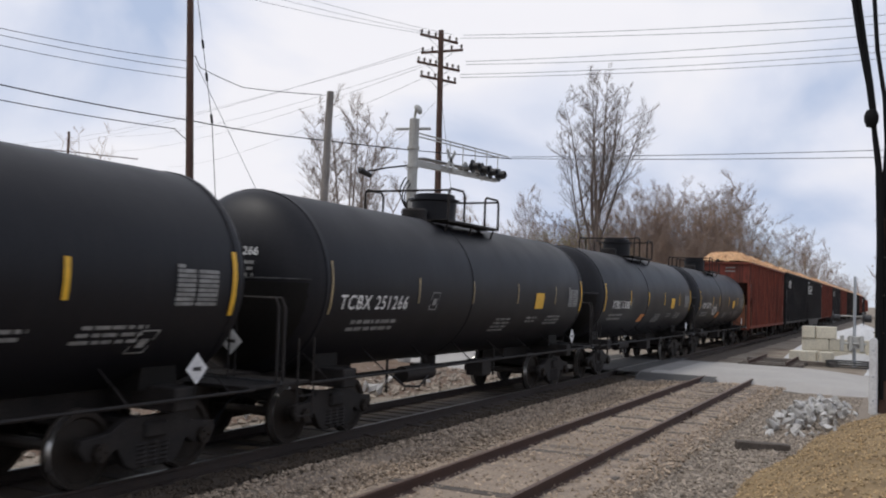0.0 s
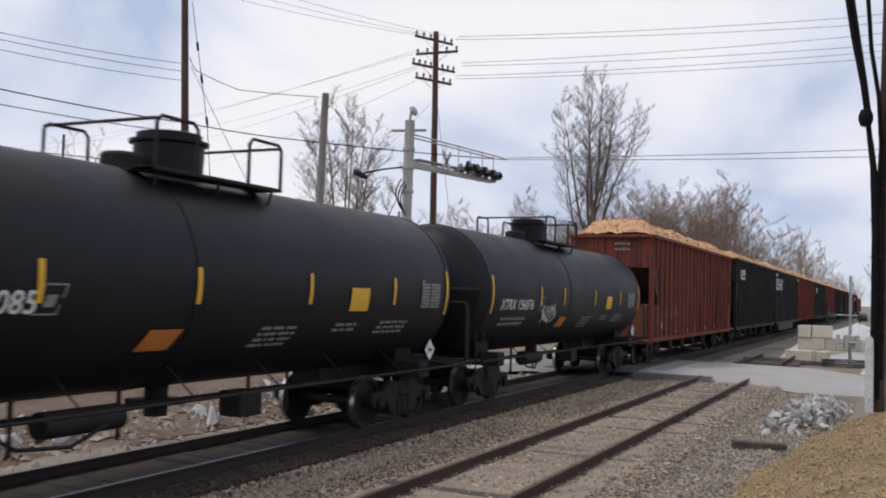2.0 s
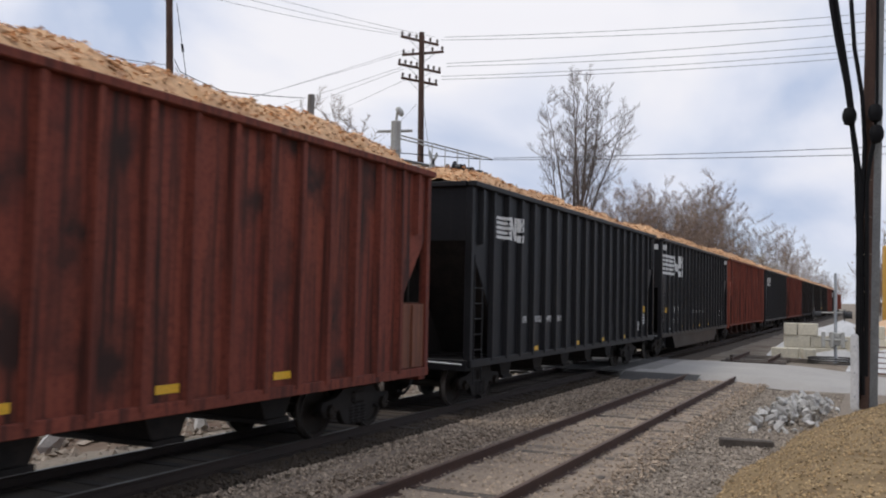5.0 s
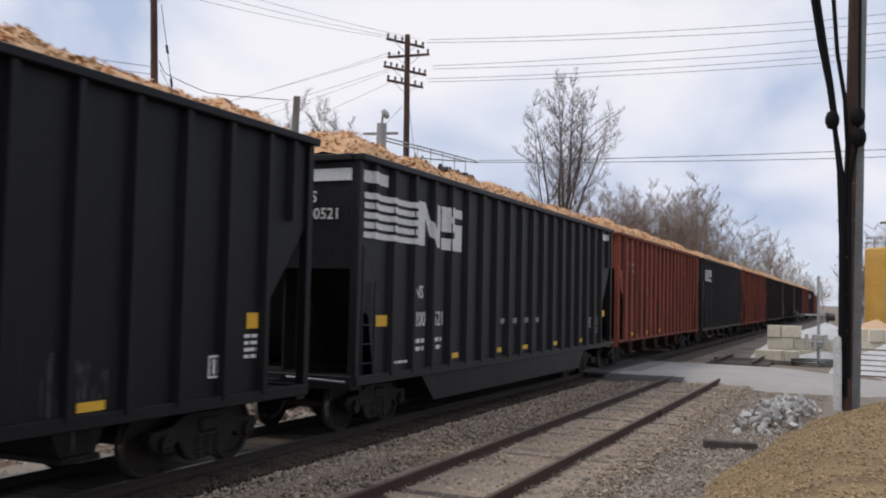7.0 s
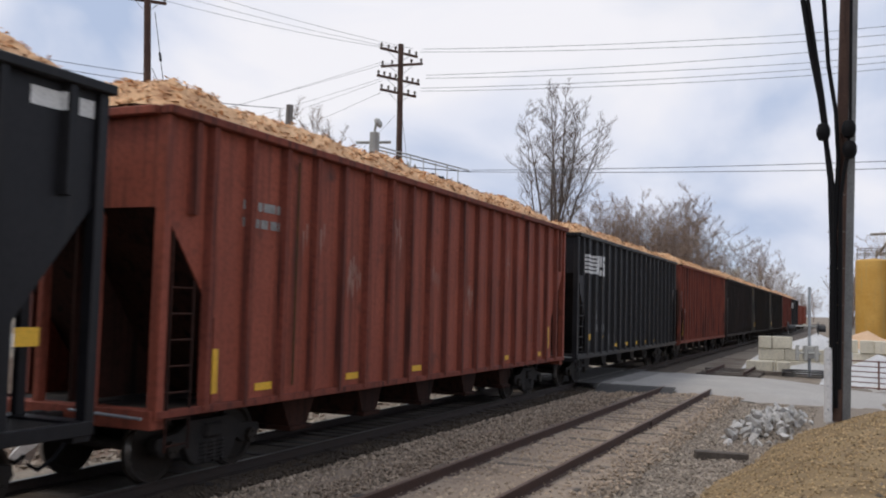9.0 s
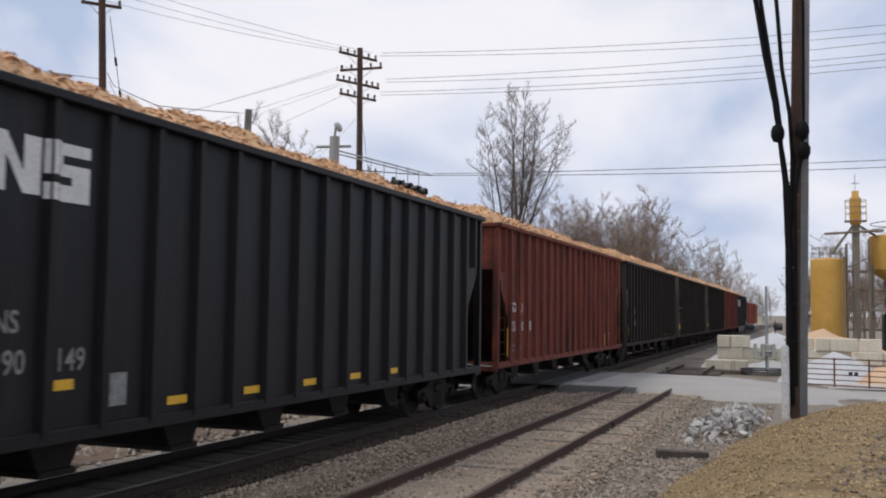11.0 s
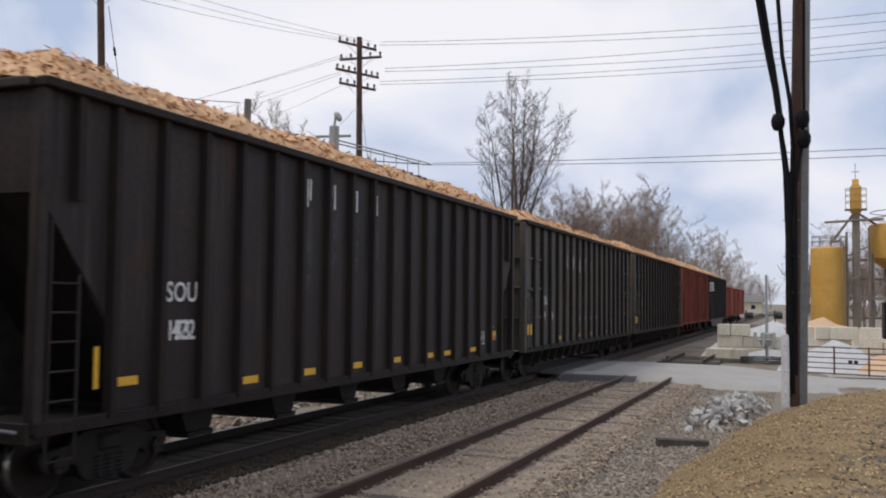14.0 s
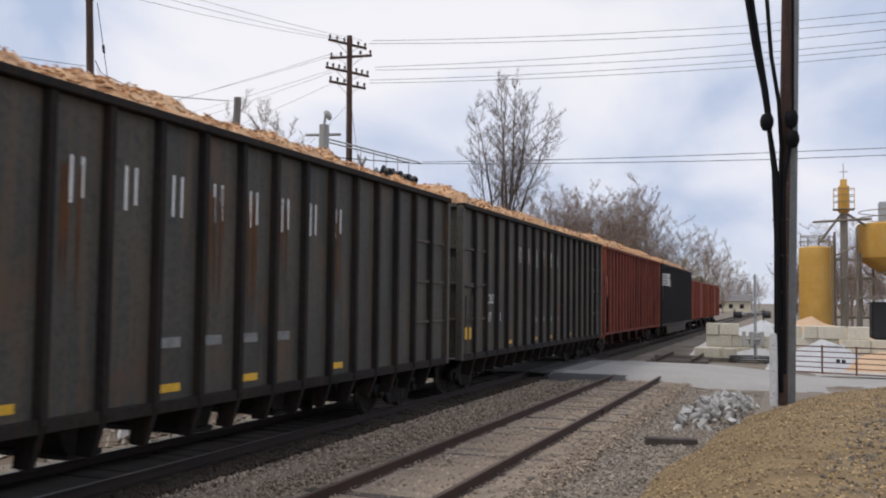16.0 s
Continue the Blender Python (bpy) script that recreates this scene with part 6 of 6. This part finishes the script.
block(-3.2, 46.4, -0.3, 0.6, 12)


def heap(name, x, y, r, h, mat, label, seed):
    def z(a, b):
        d = math.hypot((a - x) / r, (b - y) / (r * 0.8))
        return -0.32 + h * max(0.0, 1 - d) ** 0.7 + 0.30 * noise.noise((a * 0.8, b * 0.8, seed)) * max(0, 1 - d)
    me = grid([x - r + 2 * r * i / 28 for i in range(29)], [y - r + 2 * r * i / 28 for i in range(29)], z)
    return tagged(part(name, me, mat), label, "heap", "heaps of stone", "")


heap("gravel_mound", -1.6, 50.5, 3.6, 2.0, M_GRAVELPILE, "whitish gravel heap behind the block wall", 1)
heap("gravel_mound", 1.0, 43.2, 2.2, 1.15, M_GRAVELPILE, "grey-white gravel heap beside the gate", 2)
heap("sand_mound", 3.8, 43.0, 2.6, 0.85, M_SAND, "orange sand heap behind the gate", 3)
heap("sand_mound", 0.9, 60.0, 4.6, 1.9, M_SAND, "pale sand heap by the silo", 4)


def rock_mesh(seed):
    r = random.Random(seed)
    bm = bmesh.new()
    bmesh.ops.create_icosphere(bm, subdivisions=1, radius=1.0)
    for v in bm.verts:
        v.co = Vector((v.co.x * 1.35, v.co.y * 0.95, v.co.z * 0.60)) * r.uniform(0.70, 1.2)
    for k in range(7):
        n = Vector((r.uniform(-1, 1), r.uniform(-1, 1), r.uniform(-1, 1))).normalized()
        for v in bm.verts:
            d = v.co.dot(n) - 0.40
            if d > 0:
                v.co -= n * d
    me = finish(bm, 0.25)
    me.materials.append(M_ROCK)
    return me


ROCKS = [rock_mesh(i) for i in range(7)]
riprap = thing("rock_pile", "pile of pale broken limestone rocks by the bank", "rock pile", at=pose(-1.75, 23.6, -0.3))
for i in range(210):
    u, v = rb.gauss(0, 0.42), rb.gauss(0, 0.42)
    if abs(u) > 1 or abs(v) > 1:
        continue
    s = rb.uniform(0.05, 0.21)
    x, y = u * 0.85 + v * 0.32, v * 4.0
    z = 0.05 + 0.40 * max(0, 1 - u * u - v * v) * rb.uniform(0.2, 1)
    part("rock", ROCKS[i % 7], None, riprap, at=Matrix.LocRotScale((x, y, z), Euler((rb.uniform(0, 6), rb.uniform(0, 6), rb.uniform(0, 6))), (s, s, s)))
for i in range(34):
    s = rb.uniform(0.12, 0.34)
    o = part("loose_rock", ROCKS[i % 7], None, at=Matrix.LocRotScale((rb.uniform(-16, -12.2), rb.uniform(6, 26), -0.25), Euler((rb.uniform(0, 6), rb.uniform(0, 6), rb.uniform(0, 6))), (s, s, s)))
    tagged(o, "pale loose rock lying in the dirt", "rock", "loose rocks")
tagged(part("old_tie", B(-0.48, -0.11, -0.09, 0.48, 0.11, 0.09, bevel=0.015), M_TIE, at=pose(-2.22, 18.1, -0.2, 0, 2, 20)), "dark discarded tie lying on the gravel", "timber")
for x, y, r in ((-5.3, 46.0, 10), (-3.6, 45.2, -5)):
    tagged(part("old_tie", B(-1.1, -0.11, -0.09, 1.1, 0.11, 0.09, bevel=0.015), M_TIE, at=pose(x, y, -0.2, 0, 0, r)), "dark discarded tie beyond the road", "timber")

# ---- the yellow plant ----
silo = thing("silo", "dusty yellow steel silo with a railed top", "silo", at=pose(1.6, 80, -0.35))
part("shell", lathe(bmesh.new(), [(1.3, 0), (1.32, 0.1), (1.32, 7.2), (1.24, 7.3), (0, 7.45)], 40), M_SILO, silo)
for z in (2.3, 4.6):
    part("hoop", lathe(bmesh.new(), [(1.32, -0.03), (1.335, -0.02), (1.335, 0.02), (1.32, 0.03)], 40, pose(0, 0, z)), M_SILO, silo)
for z in (7.75, 8.15):
    part("top_rail", pipe(bmesh.new(), [(1.25 * math.cos(a * 0.3307), 1.25 * math.sin(a * 0.3307), z) for a in range(20)], 0.03, 5), M_PLANT, silo)
for k in range(9):
    a = k * 0.698
    part("rail_post", rod(bmesh.new(), (1.25 * math.cos(a), 1.25 * math.sin(a), 7.3), (1.25 * math.cos(a), 1.25 * math.sin(a), 8.2), 0.03, seg=5), M_PLANT, silo)
part("feed_pipe", pipe(bmesh.new(), [(1.1, -1.25, 0.2), (1.1, -1.25, 7.4), (0.9, -1.0, 7.9), (0.4, -0.4, 7.7)], 0.07, 8), M_PLANT, silo, "bent filling pipe")

tower = thing("bucket_elevator", "dusty bucket elevator with a yellow caged head", "elevator", at=pose(3.65, 80, -0.35))
part("leg", B(-0.28, -0.2, 0, 0.28, 0.2, 10.0, bevel=0.02), M_PLANT, tower)
part("head", B(-0.42, -0.35, 10.0, 0.42, 0.35, 12.2, bevel=0.12), M_SILO, tower, "yellow elevator head")
part("cap", prism(bmesh.new(), [(-0.3, 12.2), (0.3, 12.2), (0.12, 12.7), (-0.12, 12.7)], -0.25, 0.25), M_SILO, tower)
for z in (10.9, 11.4, 11.9):
    part("cage_rail", pipe(bmesh.new(), [(-0.75, -0.6, z), (0.75, -0.6, z), (0.75, 0.6, z), (-0.75, 0.6, z), (-0.75, -0.6, z)], 0.03, 5), M_PLANT, tower)
for x in (-0.75, -0.25, 0.25, 0.75):
    part("cage_post", rod(bmesh.new(), (x, -0.6, 10.3), (x, -0.6, 11.9), 0.03, seg=5), M_SILO, tower)
part("cage_floor", B(-0.8, -0.65, 10.25, 0.8, 0.65, 10.32), M_PLANT, tower)
part("aerial", rod(bmesh.new(), (0, 0, 12.6), (0, 0, 14.0), 0.025, seg=5), M_PLANT, tower)
part("aerial_arm", rod(bmesh.new(), (-0.3, 0, 13.3), (0.3, 0, 13.3), 0.03, seg=5), M_PLANT, tower)
for a, b in (((-0.2, -0.2, 9.9), (-1.8, -0.4, 7.7)), ((0.25, -0.2, 9.9), (1.6, 0.2, 9.0)), ((0.9, -0.5, 0.2), (0.9, -0.5, 8.8)), ((-0.7, -0.3, 0.2), (-0.7, -0.3, 8.5)), ((-2.3, -0.3, 9.3), (2.0, -0.3, 9.5))):
    part("pipe", rod(bmesh.new(), a, b, 0.10, seg=8), M_PLANT, tower)
for z in (2.5, 4.5, 6.5):
    part("cross_brace", rod(bmesh.new(), (-0.9, -0.4, z), (1.0, -0.4, z + 0.9), 0.06, seg=5), M_PLANT, tower)

hop = thing("storage_hopper", "yellow storage hopper on a braced steel frame", "hopper", at=pose(8.2, 82, -0.35))
part("shell", lathe(bmesh.new(), [(0.3, 4.3), (0.45, 4.4), (3.5, 6.4), (3.55, 6.5), (3.55, 9.1), (3.45, 9.2), (0, 9.5)], 40), M_SILO, hop)
for x in (-3.4, -1.2, 1.2, 3.4):
    part("leg", B(x - 0.12, -2.2, 0, x + 0.12, -1.96, 6.8, bevel=0.01), M_PLANT, hop)
for x in (-3.4, -1.2, 1.2):
    for s in (0, 1):
        part("brace", rod(bmesh.new(), (x, -2.1, 3.4 + 2.4 * s), (x + 2.2, -2.1, 5.8 - 2.4 * s), 0.06, seg=5), M_PLANT, hop)
part("deck", B(-3.7, -2.6, 3.2, 3.7, -1.6, 3.4), M_PLANT, hop)
part("machine", B(-2.6, -2.0, 0.1, 1.0, 1.0, 3.0, bevel=0.08), M_LAMPBLK, hop, "black machinery under the hopper")
for z in (9.7, 10.2):
    part("top_rail", pipe(bmesh.new(), [(3.4 * math.cos(a * 0.3307), 3.4 * math.sin(a * 0.3307), z) for a in range(20)], 0.035, 5), M_PLANT, hop)
part("filter_box", B(-1.9, -0.6, 9.3, -0.9, 0.5, 11.0, bevel=0.05), M_GALV, hop, "grey filter box")
lean = thing("plant_shed", "dim steel framework behind the silos", "frame", at=pose(4.6, 84, -0.35))
for x in (-2.0, -1.0, 0.4, 1.4):
    part("column", B(x - 0.1, 0, 0, x + 0.1, 0.2, 7.4), M_PLANT, lean)
for z in (1.6, 3.2, 4.8, 6.4):
    part("beam", B(-2.1, 0.02, z, 1.6, 0.18, z + 0.16), M_PLANT, lean)

# ---- far house ----
hs = thing("house", "cream-walled low house with a grey shingle roof", "house", at=pose(-26.8, 296, -0.4))
part("wall", B(0, 0, 0, 14, 8, 3.3), M_WALLCREAM, hs)
part("roof", prism(bmesh.new(), [(-0.6, 3.25), (8.6, 3.25), (4.0, 5.35)], -0.6, 14.6), M_ROOFGREY, hs)
for x in (1.5, 4.6, 7.8, 11.0):
    w = part("window", B(x, -0.05, 1.1, x + 1.2, 0.02, 2.4), M_GLASS, hs)
    part("frame", B(x - 0.08, -0.08, 1.02, x + 1.28, -0.052, 1.1), M_PLACARD, w)


# ---- trees, bare in early spring ----
def grow(seed, height, width, stems, spread, depth, twigs, lean=0.15, thin=0.02):
    """Branch segments (p, q, r0, r1) of a bare tree."""
    r = random.Random(seed)
    segs, tips = [], []

    def branch(p, d, ln, rad, lev):
        n = 4 if lev < 2 else 3 if lev == 2 else 1
        q = p
        for i in range(n):
            d = (d + Vector((r.gauss(0, 0.10), r.gauss(0, 0.10), 0.06 if lev else 0.02))).normalized()
            e = q + d * ln / n
            r1 = rad * (1 - 0.72 * (i + 1) / n)
            segs.append((q, e, rad * (1 - 0.72 * i / n), max(r1, thin * 0.5), lev))
            if lev < depth and i > 0 or (lev == depth - 1 and i >= 0):
                for k in range(2 if lev < depth - 1 else twigs):
                    a = Vector((r.gauss(0, 1), r.gauss(0, 1), r.uniform(-0.1, 0.7))).normalized()
                    nd = (d * (1.0 - spread) + a * spread).normalized()
                    branch(e, nd, ln * r.uniform(0.38, 0.62), max(r1 * 0.75, thin), lev + 1)
            q = e
        if lev >= depth - 1:
            tips.append(q)
    for s in range(stems):
        d = Vector((r.gauss(0, lean), r.gauss(0, lean), 1)).normalized()
        branch(Vector((r.gauss(0, 0.15), r.gauss(0, 0.15), 0)), d, height * r.uniform(0.82, 1.0), height * 0.019 / math.sqrt(stems) * 1.5, 0)
    top = max(q.z for _, q, *_ in segs)
    flat = sorted(math.hypot(q.x, q.y) for _, q, *_ in segs)[int(len(segs) * 0.97)]
    kz, kx = height / top, width / 2 / flat
    fit = lambda v: Vector((v.x * kx, v.y * kx, v.z * kz))
    return [(fit(p), fit(q), a, b, l) for p, q, a, b, l in segs], [fit(t) for t in tips]


def grow_limbs(seed, height, fork, limbs, lean, reach, thin, nodes=9, twigs=3, trunk=0.013):
    """Branch segments of a bare tree: a trunk that forks into rising limbs, each with curved side branches and twigs.
    lean: how far the outer limbs tilt; reach: length of side branches as a share of the height."""
    r = random.Random(seed)
    segs, tips = [], []

    def twig(p, d, ln):
        m = p + d * ln * 0.5
        e = m + (d + Vector((r.gauss(0, 0.25), r.gauss(0, 0.25), 0.18))).normalized() * ln * 0.5
        segs.append((p, m, thin, thin * 0.8, 3))
        segs.append((m, e, thin * 0.8, thin * 0.4, 3))
        for _ in range(2):
            a = Vector((r.gauss(0, 1), r.gauss(0, 1), r.uniform(-0.1, 1.0))).normalized()
            segs.append((m, m + (d * 0.6 + a * 0.55).normalized() * ln * r.uniform(0.3, 0.6), thin * 0.7, thin * 0.35, 3))
        tips.append(e)

    def side(p, d, ln, rad):
        n = 5
        for i in range(n):
            d = (d + Vector((r.gauss(0, 0.16), r.gauss(0, 0.16), 0.07))).normalized()
            e = p + d * ln / n
            segs.append((p, e, max(rad * (1 - 0.17 * i), thin), max(rad * (0.83 - 0.17 * i), thin), 2))
            for _ in range(twigs):
                a = Vector((r.gauss(0, 1), r.gauss(0, 1), r.uniform(-0.3, 0.8))).normalized()
                twig(e, (d * 0.62 + a * 0.62).normalized(), ln * r.uniform(0.20, 0.52) * (1.15 - 0.13 * i))
            p = e

    p, d, rad = Vector((0, 0, 0)), Vector((0, 0, 1)), height * trunk
    joints = []
    for i in range(4):
        e = p + (d + Vector((r.gauss(0, 0.03), r.gauss(0, 0.03), 0))).normalized() * height * fork / 4
        segs.append((p, e, rad * (1.15 - 0.12 * i), rad * (1.03 - 0.12 * i), 0))
        joints.append(e)
        p = e
    turn = r.uniform(0, 6.28)
    for k in range(limbs):
        out = lean * k / max(1, limbs - 1)
        az = turn + k * 2.4 + r.uniform(-0.3, 0.3)
        p = joints[3] if k < limbs * 0.4 else joints[2] if k < limbs * 0.75 else joints[1]
        d = Vector((math.cos(az) * math.tan(out), math.sin(az) * math.tan(out), 1)).normalized()
        ln = (height - p.z) * (1.0 - 0.30 * out / max(lean, 0.01) * min(1.0, lean * 1.6)) * r.uniform(0.9, 1.0)
        rad = height * trunk * r.uniform(0.42, 0.62)
        for i in range(nodes):
            d = (d + Vector((r.gauss(0, 0.055), r.gauss(0, 0.055), 0.055))).normalized()
            e = p + d * ln / nodes
            segs.append((p, e, rad * (1 - 0.88 * i / nodes), rad * (1 - 0.88 * (i + 1) / nodes), 1))
            if i >= 1:
                for _ in range(2 if i > 2 else 1):
                    a = r.uniform(0, 6.283)
                    nd = (d * 0.62 + Vector((math.cos(a), math.sin(a), 0.05)) * 0.72).normalized()
                    side(e, nd, height * reach * r.uniform(0.6, 1.15) * (1.3 - 0.95 * i / nodes), max(rad * 0.46 * (1 - 0.75 * i / nodes), thin))
            p = e
    return segs, tips


def seg_mesh(segs, keep):
    vs, fs = [], []
    for p, q, r0, r1, lev in segs:
        if not keep(lev):
            continue
        k = 6 if lev == 0 else 4 if lev == 1 else 3
        d = (q - p)
        if d.length < 1e-4:
            continue
        d.normalize()
        a = d.orthogonal().normalized()
        b = d.cross(a)
        n = len(vs)
        for c, rr in ((p, r0), (q, r1)):
            for i in range(k):
                t = 2 * math.pi * i / k
                vs.append(tuple(c + rr * (a * math.cos(t) + b * math.sin(t))))
        for i in range(k):
            j = (i + 1) % k
            fs.append((n + i, n + j, n + k + j, n + k + i))
    me = mesh_of(vs, fs)
    for f in me.polygons:
        f.use_smooth = True
    return me


def bud_mesh(tips, seed, n, size, spread):
    r = random.Random(seed)
    vs, fs = [], []
    for t in tips:
        for k in range(n):
            c = t + Vector((r.gauss(0, spread), r.gauss(0, spread), r.gauss(0, spread)))
            a = Vector((r.gauss(0, 1), r.gauss(0, 1), r.gauss(0, 1))).normalized()
            b = a.orthogonal().normalized()
            s = size * r.uniform(0.5, 1.3)
            m = len(vs)
            vs += [tuple(c + a * s), tuple(c + b * s * 0.6), tuple(c - a * s), tuple(c - b * s * 0.6)]
            fs.append((m, m + 1, m + 2, m + 3))
    return mesh_of(vs, fs)


def tree(name, label, at, data):
    t = thing(name, label, "tree", at=at)
    part("trunk", data[0], None, t)
    part("branching", data[1], None, t)
    if len(data) > 2:
        part("crown", data[2], None, t, "sparse opening buds")
    return t


def tree_data(grown, seed, buds=None, bark=None, twig=None):
    segs, tips = grown
    a, b = seg_mesh(segs, lambda l: l == 0), seg_mesh(segs, lambda l: l > 0)
    a.materials.append(bark or M_BARK)
    b.materials.append(twig or M_TWIG)
    out = [a, b]
    if buds:
        c = bud_mesh(tips, seed, buds[0], buds[1], buds[2])
        c.materials.append(buds[3])
        out.append(c)
    return out


BIG = tree_data(grow_limbs(26, 20.3, 0.36, 9, 0.36, 0.18, 0.0105, 10, 4, 0.0135), 21, bark=M_BARKDARK, twig=M_BARKDARK)
tree("tree", "tall bare tree with rising limbs above the woods", pose(-21.9, 71.7, -0.3, 0, 0, 40), BIG)
MID = tree_data(grow_limbs(7, 13.2, 0.22, 9, 0.55, 0.20, 0.010, 8, 4), 5, twig=M_BARK)
tree("tree", "bare spreading tree behind the grey pole", pose(-26.6, 42.6, -0.3), MID)
WOODS = [tree_data(grow_limbs(31, 12.8, 0.14, 9, 0.66, 0.25, 0.0105, 7, 3), 31), tree_data(grow_limbs(32, 12.8, 0.12, 10, 0.74, 0.25, 0.0105, 7, 3), 32, (1, 0.04, 0.2, M_BUD)),
         tree_data(grow_limbs(33, 11.0, 0.10, 8, 0.75, 0.26, 0.011, 6, 3), 33, (2, 0.045, 0.3, M_BUD)), tree_data(grow_limbs(34, 9.0, 0.08, 8, 0.8, 0.28, 0.011, 6, 3), 34, (3, 0.07, 0.35, M_BUDGREEN)),
         tree_data(grow_limbs(35, 13.5, 0.3, 4, 0.3, 0.14, 0.009, 5, 1), 35)]
rt = random.Random(6)


def wood(kind, dist, dx, scale, label):
    """A tree at a distance in the direction dx (x over distance), set back where it would stand too near the track."""
    if -0.25 < dx < -0.03:
        back = max(dist, 17.0 / -dx)
        dist, scale = back, scale * back / dist
    x, y = dist * dx, dist * math.sqrt(1 - dx * dx)
    t = tree("tree", label, Matrix.LocRotScale((x, y, -0.3), Euler((0, 0, rt.uniform(0, 6.28))), (scale, scale, scale * rt.uniform(0.92, 1.05))), WOODS[kind])
    return t


for i in range(17):
    dx = -0.268 + i * 0.0077
    size = 0.90 + 0.10 * math.sin(min(1.0, (dx + 0.268) / 0.06) * math.pi / 2) - 1.6 * max(0.0, dx + 0.185) + rt.uniform(-0.06, 0.05)
    wood(rt.choice((0, 1, 1)), 88 + rt.uniform(-5, 6), dx + rt.uniform(-0.004, 0.004), size, "bare twiggy tree in the woods")
for i in range(9):
    wood(2, 82 + rt.uniform(-4, 4), -0.40 + i * 0.022, rt.uniform(0.66, 0.86), "low reddish budding tree in the woods")
for dx, sc in ((-0.37, 0.72), (-0.345, 0.75), (-0.335, 0.85), (-0.295, 0.95), (-0.315, 0.9), (-0.28, 0.85)):
    wood(3, 78, dx, sc, "low olive-green budding bush")
for i in range(13):
    wood(rt.choice((0, 1, 1, 2)), 92 + rt.uniform(-6, 6), -0.49 + i * 0.0165, rt.uniform(0.76, 0.94), "bare twiggy tree in the woods")
for dx, sc in ((-0.118, 0.78), (-0.105, 0.66), (-0.128, 0.85)):
    wood(3, 98, dx, sc, "olive-green budding tree in the woods")
for dx, sc in ((-0.095, 0.82), (-0.082, 0.7), (-0.07, 0.55)):
    wood(0, 112, dx, sc, "bare tree at the end of the woods")
for i in range(11):
    wood(rt.choice((1, 2)), 215 + rt.uniform(-10, 20), -0.006 + i * 0.008, rt.uniform(0.62, 0.85), "hazy bare tree in the far treeline")
for i in range(8):
    wood(rt.choice((1, 2)), 345 + rt.uniform(-10, 20), -0.085 + i * 0.0072, rt.uniform(0.9, 1.25), "hazy bare tree beyond the far house")
for dx, sc in ((0.028, 0.95), (0.052, 1.0), (0.09, 0.9), (0.12, 1.0), (0.016, 0.8)):
    wood(0, 112, dx, sc, "bare tree behind the silos")
for dx, d, sc in ((-0.62, 70, 0.6), (-0.60, 74, 0.6), (-0.545, 78, 0.65), (-0.65, 64, 0.5)):
    wood(0, d, dx, sc, "thin bare tree behind the railway")


for dx, sc in ((-0.757, 0.83), (-0.735, 0.88)):
    wood(4, 58, dx, sc, "slender bare sapling behind the railway")


def evergreen(x, y, h, seed):
    r = random.Random(seed)
    t = thing("evergreen_tree", "dark evergreen tree in the far treeline", "tree", at=pose(x, y, -0.4))
    part("trunk", rod(bmesh.new(), (0, 0, 0), (0, 0, h * 0.9), 0.25, 0.05, 6), M_BARK, t)
    pts = []
    for k in range(420):
        z = h * (0.08 + 0.92 * r.random() ** 1.2)
        rad = (h * 0.42) * (1 - z / h) ** 0.6 * r.uniform(0.5, 1.0) + 0.2
        a = r.uniform(0, 6.28)
        pts.append(Vector((rad * math.cos(a), rad * math.sin(a), z)))
    me = bud_mesh(pts, seed, 3, 0.5, 0.35)
    me.materials.append(M_EVERGREEN)
    part("crown", me, None, t)


for k in range(13):
    evergreen(-49 + k * 2.5 + rt.uniform(-0.6, 0.6), 190 + rt.uniform(-8, 8), 7.2 + rt.uniform(-1.0, 1.0), 50 + k)
FAR = tree_data(grow(61, 12.0, 10.0, 5, 0.66, 2, 5, 0.3, 0.05), 61, (1, 0.2, 0.5, M_TWIG))
for k in range(26):
    if -24 < -70 + k * 6.0 < 2:
        continue
    t = tree("tree", "hazy bare tree in the far treeline", Matrix.LocRotScale((-70 + k * 6.0 + rt.uniform(-2, 2), 240 + rt.uniform(-15, 15), -0.4), Euler((0, 0, rt.uniform(0, 6.28))), [rt.uniform(1.0, 1.4)] * 3), FAR)


# ---- motion: the train rolls past at a steady speed, its wheels turning ----
def run(t):
    """How far the train has rolled at t: a steady speed with one slight slackening."""
    return SPEED * t + float(np.interp(t, (10.2, 12.2, 12.5, 13.0), (0.0, -0.42, -0.40, 0.0)))


def motions():
    for car, s in CARS:
        walk(car, [(t, pose(XM, s - run(t), 0)) for t in [k / 2 for k in range(-1, 34)]])
    for w, d in WHEELSETS:
        walk(w, [(k / FPS, Matrix.Translation((0, d, WHEEL_R)) @ Matrix.Rotation(run(k / FPS) / WHEEL_R, 4, "X")) for k in range(int(16 * FPS) + 1)])


motions()
